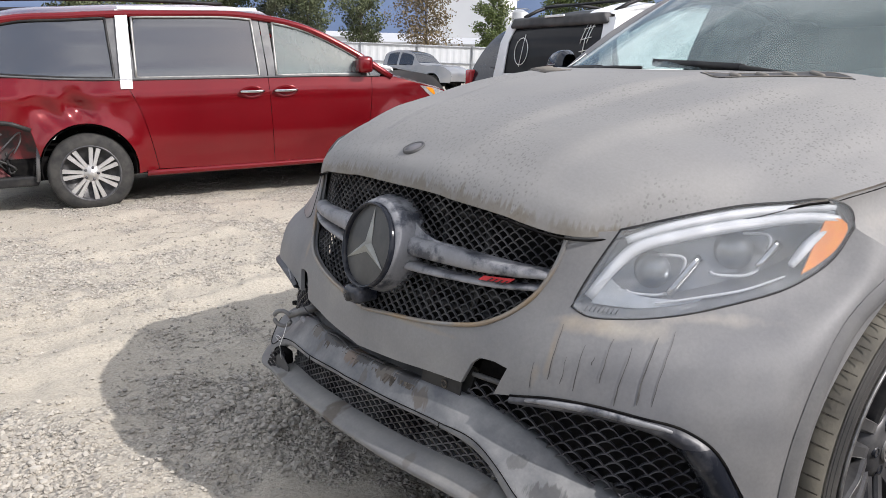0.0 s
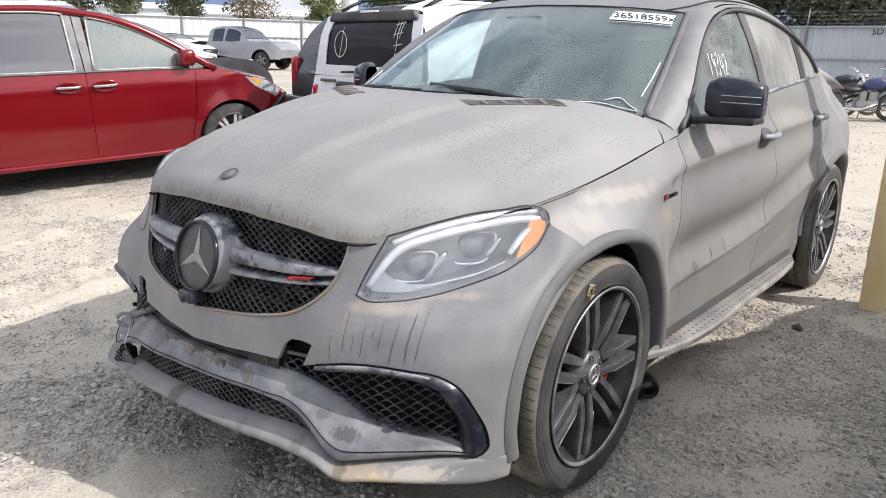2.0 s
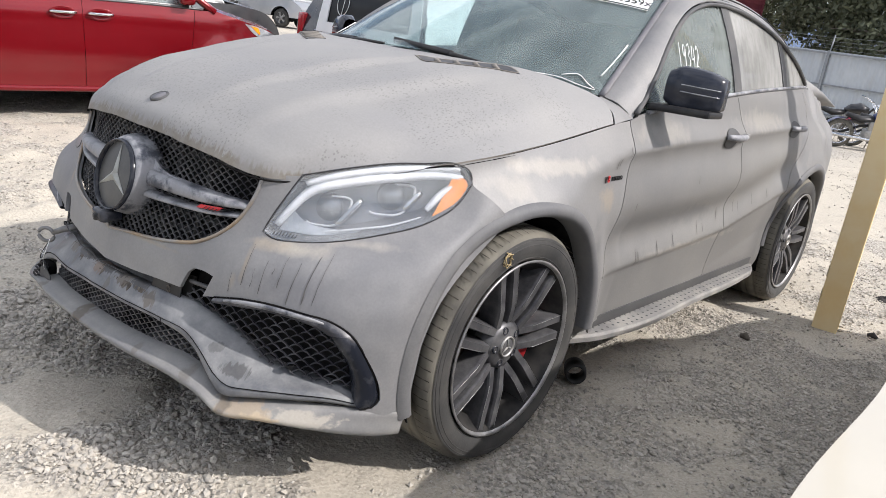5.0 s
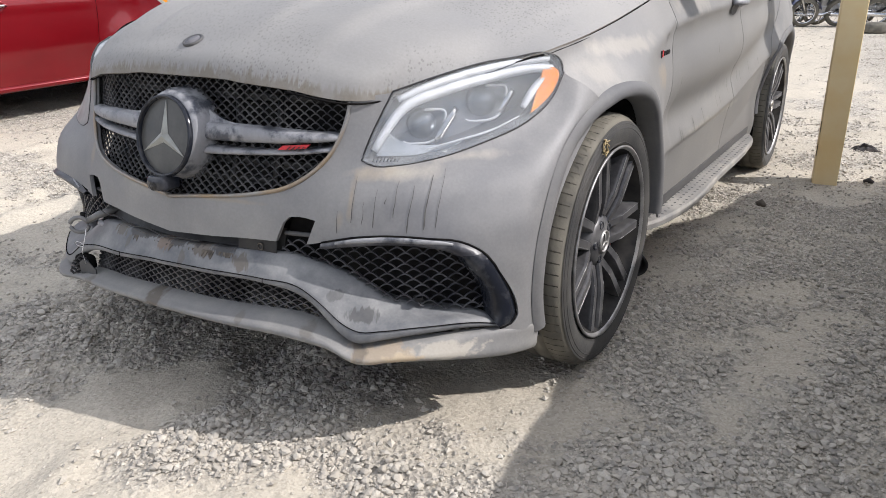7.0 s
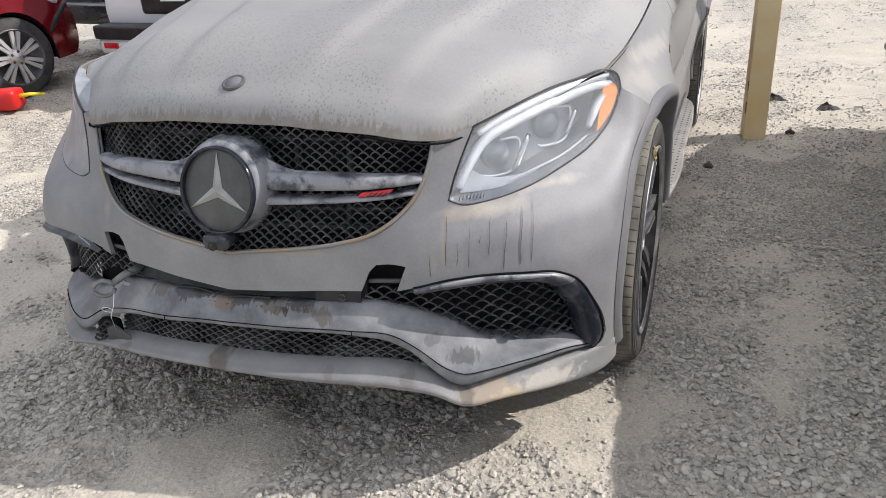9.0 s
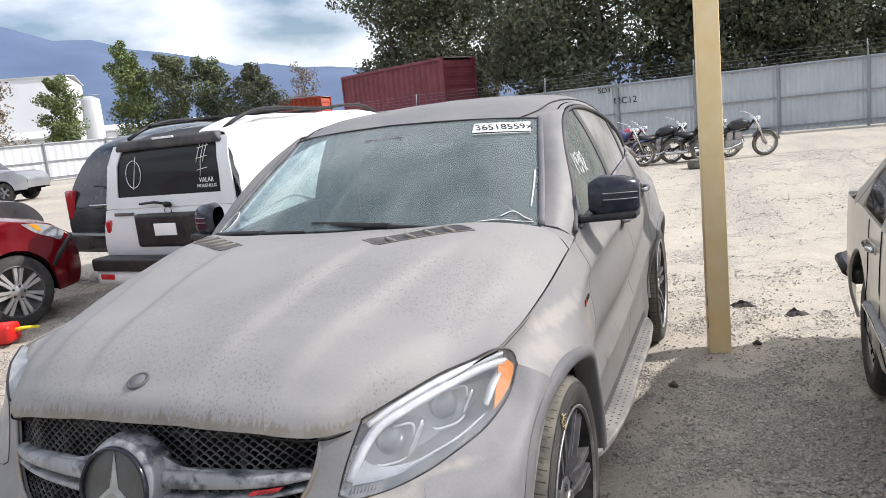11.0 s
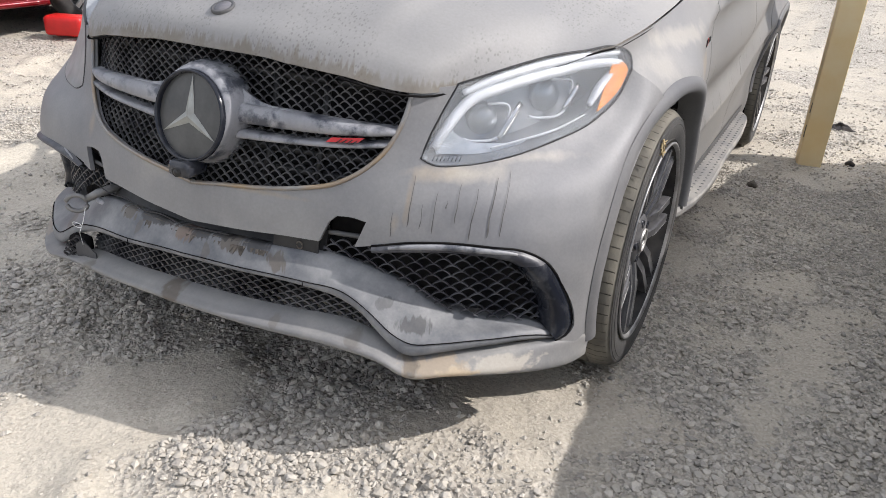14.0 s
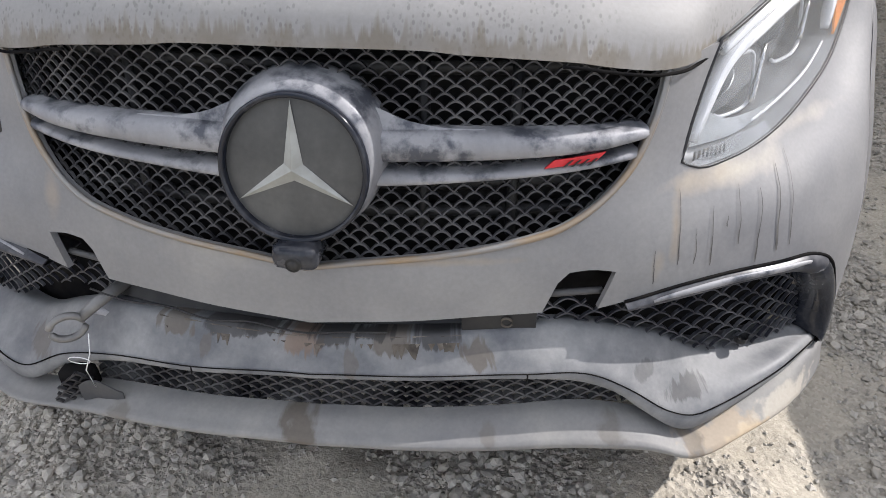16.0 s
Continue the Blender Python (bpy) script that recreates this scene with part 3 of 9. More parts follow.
hg = loft([cr(k, 60) for k in HOOD], 60, 60)
# power domes: two soft creases each side, and the pressed edge
for x0, x1, hgt, wid in ((0.20, 0.30, 0.012, 0.04), (0.40, 0.60, 0.015, 0.045)):
    t = np.clip((hg[..., 1] - 0.25) / 0.9, 0, 1)
    c = x0 + (x1 - x0) * t
    hg[..., 2] += hgt * np.tanh((c - hg[..., 0]) / wid * 2.2) * np.sin(np.pi * np.clip(t * 0.95 + 0.05, 0, 1)) * np.clip((0.80 - hg[..., 0]) / 0.1, 0, 1)
lift = curve([(0, 0.004), (0.2, 0.012), (0.36, 0.024), (0.5, 0.038), (0.66, 0.046), (0.8, 0.036), (0.92, 0.013), (1.0, 0.0)], np.linspace(0, 1, 60))[:, None]
run_in = np.concatenate([np.zeros((60, 1)), np.cumsum(np.linalg.norm(np.diff(hg, axis=1), axis=2), axis=1)], axis=1)
hg[..., 2] += lift * np.interp(run_in, (0.02, 0.14, 0.32), (0.0, 0.55, 1.0)) * np.interp(hg[..., 1], (0.9, 1.2, 1.45), (1.0, 0.85, 0.25)) * (1 - 0.5 * np.interp(np.linspace(0, 1, 60), (0.3, 0.5), (1.0, 0.0))[:, None] * np.interp(hg[..., 1], (1.05, 1.2), (0.0, 1.0)))
hv = np.concatenate([np.zeros((60, 1)), np.cumsum(np.linalg.norm(np.diff(hg, axis=1), axis=2), axis=1)], axis=1)
hu = np.stack([hg[..., 0] + 0.5 * hg[..., 1] * np.clip((hg[..., 0] - 0.5) / 0.3, 0, 1), hv], -1).reshape(-1, 2)
hf = grid_faces(60, 60)
make("hood", np.vstack([hg.reshape(-1, 3), hg.reshape(-1, 3) * (-1, 1, 1)]), hf + [tuple(i + 3600 for i in reversed(q)) for q in hf], DUST_HOOD, suv, "hood with dried drop marks in the dust", up=(0, 0, 1), thick=0.006, uv=np.vstack([hu, hu + (3.0, 0)]))


def hood_z(x, y):
    d = ((hg[..., 0] - abs(x)) ** 2 + (hg[..., 1] - y) ** 2).ravel()
    i = np.argsort(d)[:5]
    m = np.c_[hg.reshape(-1, 3)[i, :2], np.ones(5)]
    k = np.linalg.lstsq(m, hg.reshape(-1, 3)[i, 2], rcond=None)[0]
    return k[0] * abs(x) + k[1] * y + k[2]


for sg in S2:
    gap = np.vstack([hg[24:, 0] + (0, -0.002, -0.006), hg[-1, 2:56] + (0.0030, 0, -0.0085)])
    tube("hood_gap", gap * (sg, 1, 1), 0.0026, DARK, suv, "dark gap along the hood's edge", 5)
# vents in the hood: a frame and four slats each side
for sg in S2:
    va, vb = np.array([0.282, 1.030]), np.array([0.566, 1.212])
    ax = (vb - va) / np.linalg.norm(vb - va)
    ay = np.array([-ax[1], ax[0]])
    cx, half, wide = (va + vb) / 2, np.linalg.norm(vb - va) / 2, 0.040

    def vent_point(u, v, up):
        q = cx + ax * u * half + ay * v * wide - ax * v * 0.03
        return (sg * q[0], q[1], hood_z(q[0], q[1]) + up)

    ring = [vent_point(math.copysign(abs(math.cos(t)) ** 0.35, math.cos(t)), math.copysign(abs(math.sin(t)) ** 0.5, math.sin(t)), 0.002) for t in np.linspace(0, 2 * np.pi, 40, endpoint=False)]
    vent = tube("hood_vent", ring, 0.0028, DUST_HOOD, suv, "slotted air outlet", 6, closed=True, flat=0.7)
    mid = [vent_point(u * 0.97, v * 0.9, 0.0025) for v in (-1, 0, 1) for u in np.linspace(-1, 1, 12)]
    make("vent_opening", mid, grid_faces(3, 12), WIRE, vent, "dark slotted mesh", up=(0, 0, 1), thick=0.003)
    for u in (-0.62, -0.22, 0.18, 0.58):
        bar = [vent_point(u + 0.12 * v + 0.05 * v * v, v, 0.003) for v in np.linspace(-0.95, 0.95, 7)]
        tube("slat", bar, (0.007, 0.0085, 0.0095, 0.0095, 0.009, 0.008, 0.006), DUST_HOOD, vent, seg=6, flat=0.7)

# round badge on the hood
bz = float(hood_z(0, 0.235)) + 0.002
badge = node("hood_badge", suv)
v, f = lathe([(0.0, 0.0015), (0.022, 0.0015), (0.0235, 0.003), (0.028, 0.003), (0.0295, 0.0), (0.0295, -0.004)], 32)
make("badge_rim", v[:, [1, 2, 0]], f, CLAD, badge, "small round metal badge")
v, f = lathe([(0.0, 0.0022), (0.021, 0.0022), (0.0215, 0.0)], 28)
make("badge_face", v[:, [1, 2, 0]], f, TRIM, badge, "dull dusty badge face")
badge.matrix_world = pose(0, 0.235, bz, 24, 0, 0)

# -- bumper skin, cut out for grille, lamp and side intake --
GRILLE_EDGE = [(0, 0.609), (0.092, 0.621), (0.20, 0.633), (0.30, 0.648), (0.384, 0.670), (0.446, 0.708), (0.484, 0.747), (0.508, 0.791), (0.526, 0.851), (0.529, 0.874)]
LAMP_INNER = [(0.627, 0.887), (0.606, 0.845), (0.578, 0.775), (0.566, 0.733)]
LAMP_BOTTOM = [(0.566, 0.733), (0.590, 0.722), (0.66, 0.7205), (0.735, 0.730), (0.86, 0.761), (0.98, 0.803), (1.065, 0.860), (1.098, 0.912)]
LAMP_TOP = [(1.098, 0.912), (1.085, 0.940), (1.018, 0.962), (0.924, 0.954), (0.846, 0.946), (0.735, 0.921), (0.627, 0.889)]
SEAM = [(1.098, 0.912), (1.19, 0.872), (1.305, 0.820)]
ARCH_SEAM = [(1.305, 0.820), (1.235, 0.762), (1.172, 0.690), (1.125, 0.60), (1.095, 0.50), (1.085, 0.40), (1.080, 0.30), (1.070, 0.232)]
WING = [(0.485, 0.540), (0.577, 0.560), (0.66, 0.566), (0.757, 0.561), (0.83, 0.552), (0.892, 0.520), (0.945, 0.448), (0.982, 0.372), (0.988, 0.345), (0.972, 0.322), (0.945, 0.319)]
half = path(
    GRILLE_EDGE, [(0.529, 0.874), (0.56, 0.880), (0.627, 0.887)], LAMP_INNER, LAMP_BOTTOM, SEAM, ARCH_SEAM, [(1.070, 0.232), (1.0, 0.262), (0.945, 0.300), (0.945, 0.319)],
    WING[::-1], [(0.485, 0.540), (0.444, 0.531)], [(0.444, 0.531), (0.467, 0.592)], [(0.467, 0.592), (0.43, 0.598), (0.395, 0.596)], [(0.395, 0.596), (0.378, 0.580)], [(0.378, 0.580), (0.357, 0.531)], [(0.357, 0.531), (0.26, 0.529), (0.15, 0.521), (0, 0.511)], step=0.014,
)
torn = path(
    GRILLE_EDGE, [(0.529, 0.874), (0.56, 0.880), (0.627, 0.887)], LAMP_INNER, LAMP_BOTTOM, SEAM, ARCH_SEAM[:5], [(1.095, 0.50), (1.06, 0.505)], [(1.06, 0.505), (1.03, 0.522), (0.99, 0.512), (0.95, 0.524), (0.892, 0.520)],
    WING[5::-1], [(0.485, 0.540), (0.444, 0.531)], [(0.444, 0.531), (0.467, 0.592)], [(0.467, 0.592), (0.43, 0.598), (0.395, 0.596)], [(0.395, 0.596), (0.378, 0.580)], [(0.378, 0.580), (0.357, 0.531)], [(0.357, 0.531), (0.26, 0.529), (0.15, 0.521), (0, 0.511)], step=0.014,
)


def bumper_half(outline):
    """One half of the bumper skin, with the soft ridge under the lamp that runs out to the arch."""
    bv, bf = region(np.vstack([outline, [(0, 0.54), (0, 0.575)]]), 0.022)
    bulge = 0.010 * np.exp(-(((bv[:, 1] - 0.655 - 0.10 * (bv[:, 0] - 0.6)) / 0.05) ** 2)) * np.clip((bv[:, 0] - 0.5) / 0.2, 0, 1) * np.clip((1.2 - bv[:, 0]) / 0.3, 0, 1)
    p = front(bv[:, 0], bv[:, 1], bulge)
    gap = np.min(np.hypot(*(bv[:, None] - path(LAMP_BOTTOM, step=0.01)[None]).transpose(2, 0, 1)), axis=1)
    hold = np.clip(gap / 0.075, 0, 1)
    hold = hold * hold * (3 - 2 * hold)
    p[:, 0] = np.where(bv[:, 0] < 1e-6, 0, p[:, 0] + hold * (flared(p[:, 0], p[:, 1], p[:, 2]) - p[:, 0]))
    return bv, bf, p


bv, bf, p = bumper_half(half)
tv, tf, tp = bumper_half(torn)
v, f = gather((p, bf), (tp * (-1, 1, 1), [tuple(reversed(q)) for q in tf]))
make("front_bumper", v, f, DUST_BUMPER, suv, "painted bumper skin with runs in the dust", up=(0, -1, 0), thick=0.012, uv=np.vstack([bv, tv * (-1, 1) + (7.0, 0)]))

# bright lip round the grille opening
rim = path(GRILLE_EDGE, step=0.015)
for sg in S2:
    lp = front(rim[:, 0], rim[:, 1] - 0.003, 0.001) * (sg, 1, 1)
    tube("grille_lip", lp, 0.0055, LIP_METAL, suv, "dull bright lip round the grille, stained tan", 6, up=(0, -1, 0))

# -- grille: lattice, two double bars and a round star badge --
gp = np.vstack([path(GRILLE_EDGE, step=0.02), path([(0.529, 0.874), (0.52, 0.898), (0.48, 0.905), (0.3, 0.918), (0.0, 0.92)], step=0.03)])
gp = np.vstack([gp, gp[::-1] * (-1, 1)])
gp = (gp - (0, 0.77)) * (1.05, 1.10) + (0, 0.77)


def grille_face(s, z, out=0.0):
    q = front(s, z, out - 0.020)
    return q


wires("grille_mesh", gp, grille_face, WIRE, suv, "dusty black diamond mesh", 0.031, 0.0215, 0.0030, 0.005)
BAR_UP = ([(0.085, 0.806), (0.25, 0.804), (0.40, 0.800), (0.506, 0.794)], [(0.085, 0.759), (0.25, 0.763), (0.40, 0.769), (0.506, 0.776)])
BAR_LOW = ([(0.085, 0.744), (0.25, 0.747), (0.40, 0.756), (0.502, 0.764)], [(0.085, 0.721), (0.25, 0.731), (0.40, 0.741), (0.488, 0.749)])
for sg in S2:
    for name, (hi_, lo_), o in (("grille_bar", BAR_UP, 0.012), ("grille_blade", BAR_LOW, 0.002)):
        s = np.linspace(0.085, 0.505 if name == "grille_bar" else 0.492, 30)
        zt, zb = curve(hi_, s), curve(lo_, s)
        rows = []
        fade = np.clip((0.53 - s) / 0.1, 0.0, 1)
        for a in np.linspace(0, 2 * np.pi, 15, endpoint=False):
            zz = (zt + zb) / 2 + (zt - zb) / 2 * math.copysign(abs(math.sin(a)) ** 0.7, math.sin(a))
            rows.append(front(s, zz, o * fade - 0.022 + 0.024 * math.copysign(abs(math.cos(a)) ** 0.7, math.cos(a))))
        g = np.array(rows + rows[:1]) * (sg, 1, 1)
        sheet(name, g, SATIN, suv, "dull silver bar streaked with dust", 0)
# shoulders that run from the badge down into the upper bar
for sg in S2:
    sh = path([(0.080, 0.842), (0.108, 0.832), (0.145, 0.817), (0.19, 0.808), (0.26, 0.8045)], [(0.26, 0.8045), (0.26, 0.785), (0.080, 0.785)], [(0.080, 0.785), (0.080, 0.842)], step=0.015)
    patch("bar_shoulder", sh, lambda s, z: front(s, z, -0.004 + 0.006 * np.clip((0.17 - s) / 0.08, 0, 1) - 0.02 * np.clip((z - 0.80) / 0.07, 0, 1)), SATIN, suv, "dusty silver surround running into the bar", 0.015, 0.03, up=(0, -1, 0), sg=sg)
# star badge: hub shell, ring, dark disc and star
hub = node("star_badge", suv)
hub.matrix_world = pose(0, 0.115, 0.763, -13, 0, 0)
c2 = lambda prof: (lambda r: (r[0][:, [1, 0, 2]], r[1]))(lathe(prof, 56))
v, f = c2([(0.138, 0.060), (0.131, 0.026), (0.121, 0.006), (0.110, -0.008), (0.105, -0.008), (0.103, 0.02)])
ra = np.hypot(v[:, 0], v[:, 2])
shr = 1 - np.clip((ra - 0.104) / ra, 0, 1) * (0.75 - 0.75 * np.clip((v[:, 2] / ra + 0.25) / 0.9, 0, 1))
v[:, 0] *= shr
v[:, 2] *= shr
make("hub_shell", v, f, SATIN, hub, "dusty silver surround")
v, f = c2([(0.107, -0.008), (0.107, -0.019), (0.103, -0.022), (0.099, -0.018), (0.099, 0.0)])
make("ring", v, f, GLOSSBLK, hub, "chipped black ring")
v, f = c2([(0.0995, -0.008), (0.07, -0.011), (0.0, -0.012)])
make("disc", v, f, dusty("smoky_disc", (0.035, 0.036, 0.036), (0.115, 0.113, 0.105), 0.3, 0.7, 6, (0.25, 0.5), streak=0.2), hub, "smoky dark glass disc")
sv, sf = [], []
for i, t in enumerate((90, 210, 330)):
    a, b1, b2 = radians(t), radians(t + 60), radians(t - 60)
    k = len(sv)
    sv += [(0, -0.021, 0), (0.095 * math.cos(a), -0.0125, 0.095 * math.sin(a)), (0.016 * math.cos(b1), -0.0125, 0.016 * math.sin(b1)), (0.016 * math.cos(b2), -0.0125, 0.016 * math.sin(b2))]
    sf += [(k, k + 1, k + 2), (k, k + 3, k + 1)]
make("star", sv, sf, mat("frosted_star", (0.36, 0.365, 0.34), 0.45, 0.2, (0.28, 0.28, 0.25), 30), hub, "frosted three-pointed star", smooth=False, up=(0, -1, 0), thick=0.001)
v, f = c2([(0.0, -0.006), (0.007, -0.005), (0.009, -0.001), (0.011, -0.004), (0.0125, 0.004)])
cambox = make("camera_housing", *block(-0.034, 0.034, 0.048, 0.12, 0.628, 0.668, 0.016, 3), GLOSSBLK, suv, "small dusty black camera pod", smooth=True)
make("camera_lens", v + (0, 0.048, 0.643), f, BLACK, cambox)
# red plate with two pale slashes on the lower blade
for a0, a1, m_ in ((0.352, 0.428, REDPLATE),):
    s = np.linspace(a0, a1, 8)
    zc = curve([(0.35, 0.7575), (0.43, 0.764)], s)
    g = np.array([front(s + k * 0.007, zc + 0.001 + k * 0.0056, 0.008) for k in (-1, 1)])
    plate = sheet("red_plate", g, m_, suv, "small red badge with dark slashes", 0.004, up=(0, -1, 0))
    for a in (0.376, 0.388, 0.400, 0.412):
        g = np.array([front(np.array([a, a + 0.004]) + k * 0.006, np.array([0.7598, 0.7598]) + k * 0.0045, 0.0115) for k in (-1, 1)])
        sheet("slash", g, INK, plate, "", 0.001, up=(0, -1, 0))

# black sheet behind the nose: the hollow's shade put into its colour
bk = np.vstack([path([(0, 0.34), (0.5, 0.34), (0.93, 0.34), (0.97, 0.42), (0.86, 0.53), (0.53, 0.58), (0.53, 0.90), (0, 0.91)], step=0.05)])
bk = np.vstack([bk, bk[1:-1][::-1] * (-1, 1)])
patch("nose_hollow", bk, lambda s, z: front(s, z, -0.10), DARK, suv, "black sheet in place of the shade behind the nose openings", 0.05, 0.01)
for zz, dep, r_ in ((0.865, -0.075, 0.012), (0.70, -0.075, 0.014), (0.655, -0.08, 0.012)):
    s = np.linspace(-0.46, 0.46, 30)
    tube("radiator_slat", front(s, zz + 0 * s, dep), r_, BLACK, suv, seg=6)
for s0 in (-0.30, 0.17, 0.31):
    tube("grille_bracket", [front(np.array(s0), np.array(zz), -0.055) for zz in (0.63, 0.70, 0.78, 0.90)], 0.009, BLACK, suv, seg=6)

INTAKE = dusty("dusty_intake_trim", (0.030, 0.031, 0.038), (0.20, 0.20, 0.205), 0.45, 0.80, 15, (0.3, 0.7), streak=0.3)
# -- side intakes: bright-edged frame, lattice, bolt --
MESH = [(0.492, 0.522), (0.57, 0.532), (0.648, 0.540), (0.74, 0.536), (0.807, 0.520), (0.862, 0.470), (0.905, 0.395), (0.913, 0.362)]
MESH_LOW = [(0.913, 0.362), (0.80, 0.372), (0.72, 0.385), (0.662, 0.396), (0.576, 0.438), (0.491, 0.472), (0.349, 0.478)]
mo = path(MESH, MESH_LOW, [(0.349, 0.478), (0.365, 0.525), (0.44, 0.524), (0.492, 0.522)], step=0.02)
for sg in S2:
    w0 = path(WING, step=0.02)
    n_ = 48
    oc, ic = cr(np.array(WING), n_), cr(np.array(MESH + [(0.918, 0.350)]), n_)
    mid1, mid2 = oc * 0.72 + ic * 0.28, oc * 0.3 + ic * 0.7
    rows = [front(oc[:, 0], oc[:, 1], 0.0), front(mid1[:, 0], mid1[:, 1], 0.012), front(mid2[:, 0], mid2[:, 1], 0.008), front(ic[:, 0], ic[:, 1], -0.030), front(ic[:, 0], ic[:, 1] - 0.0, -0.075)]
    k = 30
    frame_ = sheet("intake_frame", loft([r[:k] for r in rows], k, 14) * (sg, 1, 1), INTAKE, suv, "dull bright intake edge, dusty", 0.003, up=(0, -1, 0))
    sheet("intake_cheek", loft([r[k - 1 :] for r in rows], n_ - k + 1, 14) * (sg, 1, 1), GLOSSBLK, frame_, "scuffed black end of the intake", 0.003, up=(0, -1, 0))
    tube("intake_gap", front(oc[:, 0], oc[:, 1], 0.001) * (sg, 1, 1), 0.0032, DARK, frame_, "dark gap round the intake", 5)
    strip = (oc * 0.80 + ic * 0.20)[3:25]
    tube("bright_strip", front(strip[:, 0], strip[:, 1], 0.0125) * (sg, 1, 1), 0.0075 * np.sin(np.linspace(0.15, 2.9, 22)) ** 0.5, SATIN, frame_, "bright dusty edge strip", 6, up=(0, -1, 0), flat=0.6)
    wires("intake_mesh", mo, lambda s, z, o=0.0: front(s, z, o - 0.032), INTAKE, suv, "dusty black diamond mesh", 0.045, 0.0265, 0.0028, 0.006, sg)
    bolt = front(np.array(0.735), np.array(0.402), -0.028) * (sg, 1, 1)
    v, f = lathe([(0.0, -0.002), (0.006, -0.003), (0.008, 0.0), (0.011, -0.004), (0.012, 0.006)], 14)
    make("intake_bolt", v[:, [2, 0, 1]] @ np.eye(3)[[0, 2, 1]] * (1, 1, 1) + bolt, f, BLACK, suv)
    # tow-hook openings: a black sheet painted as the pocket's shade, with a ledge
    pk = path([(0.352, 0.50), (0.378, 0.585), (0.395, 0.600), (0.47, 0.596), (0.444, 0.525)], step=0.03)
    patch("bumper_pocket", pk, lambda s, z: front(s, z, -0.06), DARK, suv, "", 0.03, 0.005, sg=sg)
    s = np.linspace(0.372, 0.455, 8)
    tube("pocket_ledge", front(s, 0.548 + 0 * s, -0.022) * (sg, 1, 1), 0.006, CLAD, suv, seg=6)

# -- lower bar, sagging where it tore loose on its right end --
S_ = np.linspace(-1.0, 0.955, 130)
BT = [(-1.0, 0.33), (-0.85, 0.365), (-0.70, 0.375), (-0.60, 0.385), (-0.50, 0.425), (-0.40, 0.462), (-0.25, 0.482), (0, 0.488), (0.233, 0.496), (0.40, 0.492), (0.49, 0.470), (0.59, 0.432), (0.662, 0.394), (0.72, 0.383), (0.80, 0.370), (0.88, 0.362), (0.955, 0.335)]
BC = [(-1.0, 0.315), (-0.80, 0.335), (-0.66, 0.315), (-0.58, 0.320), (-0.47, 0.375), (-0.357, 0.405), (-0.2, 0.420), (-0.05, 0.434), (0.13, 0.441), (0.334, 0.441), (0.443, 0.431), (0.502, 0.400), (0.564, 0.358), (0.604, 0.343), (0.66, 0.345), (0.75, 0.350), (0.88, 0.345), (0.955, 0.326)]
BL = [(-1.0, 0.300), (-0.80, 0.310), (-0.66, 0.285), (-0.58, 0.292), (-0.47, 0.352), (-0.36, 0.388), (-0.2, 0.406), (-0.05, 0.421), (0.13, 0.428), (0.335, 0.427), (0.436, 0.412), (0.484, 0.390), (0.523, 0.360), (0.60, 0.316), (0.66, 0.322), (0.75, 0.332), (0.88, 0.332), (0.955, 0.318)]
jut = curve([(-1.0, -0.004), (-0.62, 0.028), (0, 0.03), (0.45, 0.032), (0.60, 0.040), (0.75, 0.022), (0.955, -0.002)], S_)
deep = curve([(-1.0, -0.03), (-0.66, -0.045), (-0.3, -0.012), (0.3, -0.012), (0.5, -0.03), (0.66, -0.05), (0.85, -0.05), (0.955, -0.02)], S_)
bt, bc, bl = curve(BT, S_), curve(BC, S_), curve(BL, S_)
rows = [front(S_, bt - 0.004, deep - 0.03), front(S_, bt, deep), front(S_, bt * 0.6 + bc * 0.4, deep * 0.55 + jut * 0.45), front(S_, bc + 0.004, jut - 0.003), front(S_, bc - 0.001, jut), front(S_, bl + 0.002, jut - 0.004), front(S_, bl, jut - 0.03)]
SOOT, BROWN = (0.035, 0.033, 0.032), (0.10, 0.082, 0.062)
BAR_PAINT = dusty("dusty_lower_bar", (0.10, 0.105, 0.115), (0.27, 0.27, 0.265), 0.33, 0.66, 9, (0.45, 0.7), streak=0.35, ragged=(85, 26), soft=0.25, blots=(
    (-0.24, 0.474, 0.04, 0.018, BROWN, 0.7), (-0.15, 0.484, 0.05, 0.014, SOOT, 0.75), (-0.02, 0.480, 0.035, 0.022, (0.17, 0.11, 0.07), 0.65), (0.03, 0.488, 0.04, 0.016, SOOT, 0.8), (0.12, 0.486, 0.04, 0.020, BROWN, 0.75), (0.19, 0.490, 0.04, 0.016, SOOT, 0.8), (-0.09, 0.488, 0.04, 0.010, SOOT, 0.8), (0.09, 0.494, 0.04, 0.010, SOOT, 0.8), (0.06, 0.455, 0.012, 0.022, BROWN, 0.5), (-0.18, 0.452, 0.010, 0.022, BROWN, 0.45),
    (0.255, 0.47, 0.025, 0.022, BROWN, 0.7), (0.60, 0.372, 0.05, 0.016, SOOT, 0.55), (0.53, 0.415, 0.03, 0.012, SOOT, 0.4), (-0.55, 0.36, 0.05, 0.02, BROWN, 0.5)))
bar_grid = loft(rows, 130, 26)
bar_uv = np.stack([np.broadcast_to(S_, (26, 130)), bar_grid[..., 2]], -1).reshape(-1, 2)
low_bar = make("lower_bar", bar_grid.reshape(-1, 3), grid_faces(26, 130), BAR_PAINT, suv, "grey bumper bar, scraped and stained", up=(0, -1, 0), thick=0.004, uv=bar_uv)
crease = front(S_, bc + 0.0015, jut + 0.0008)
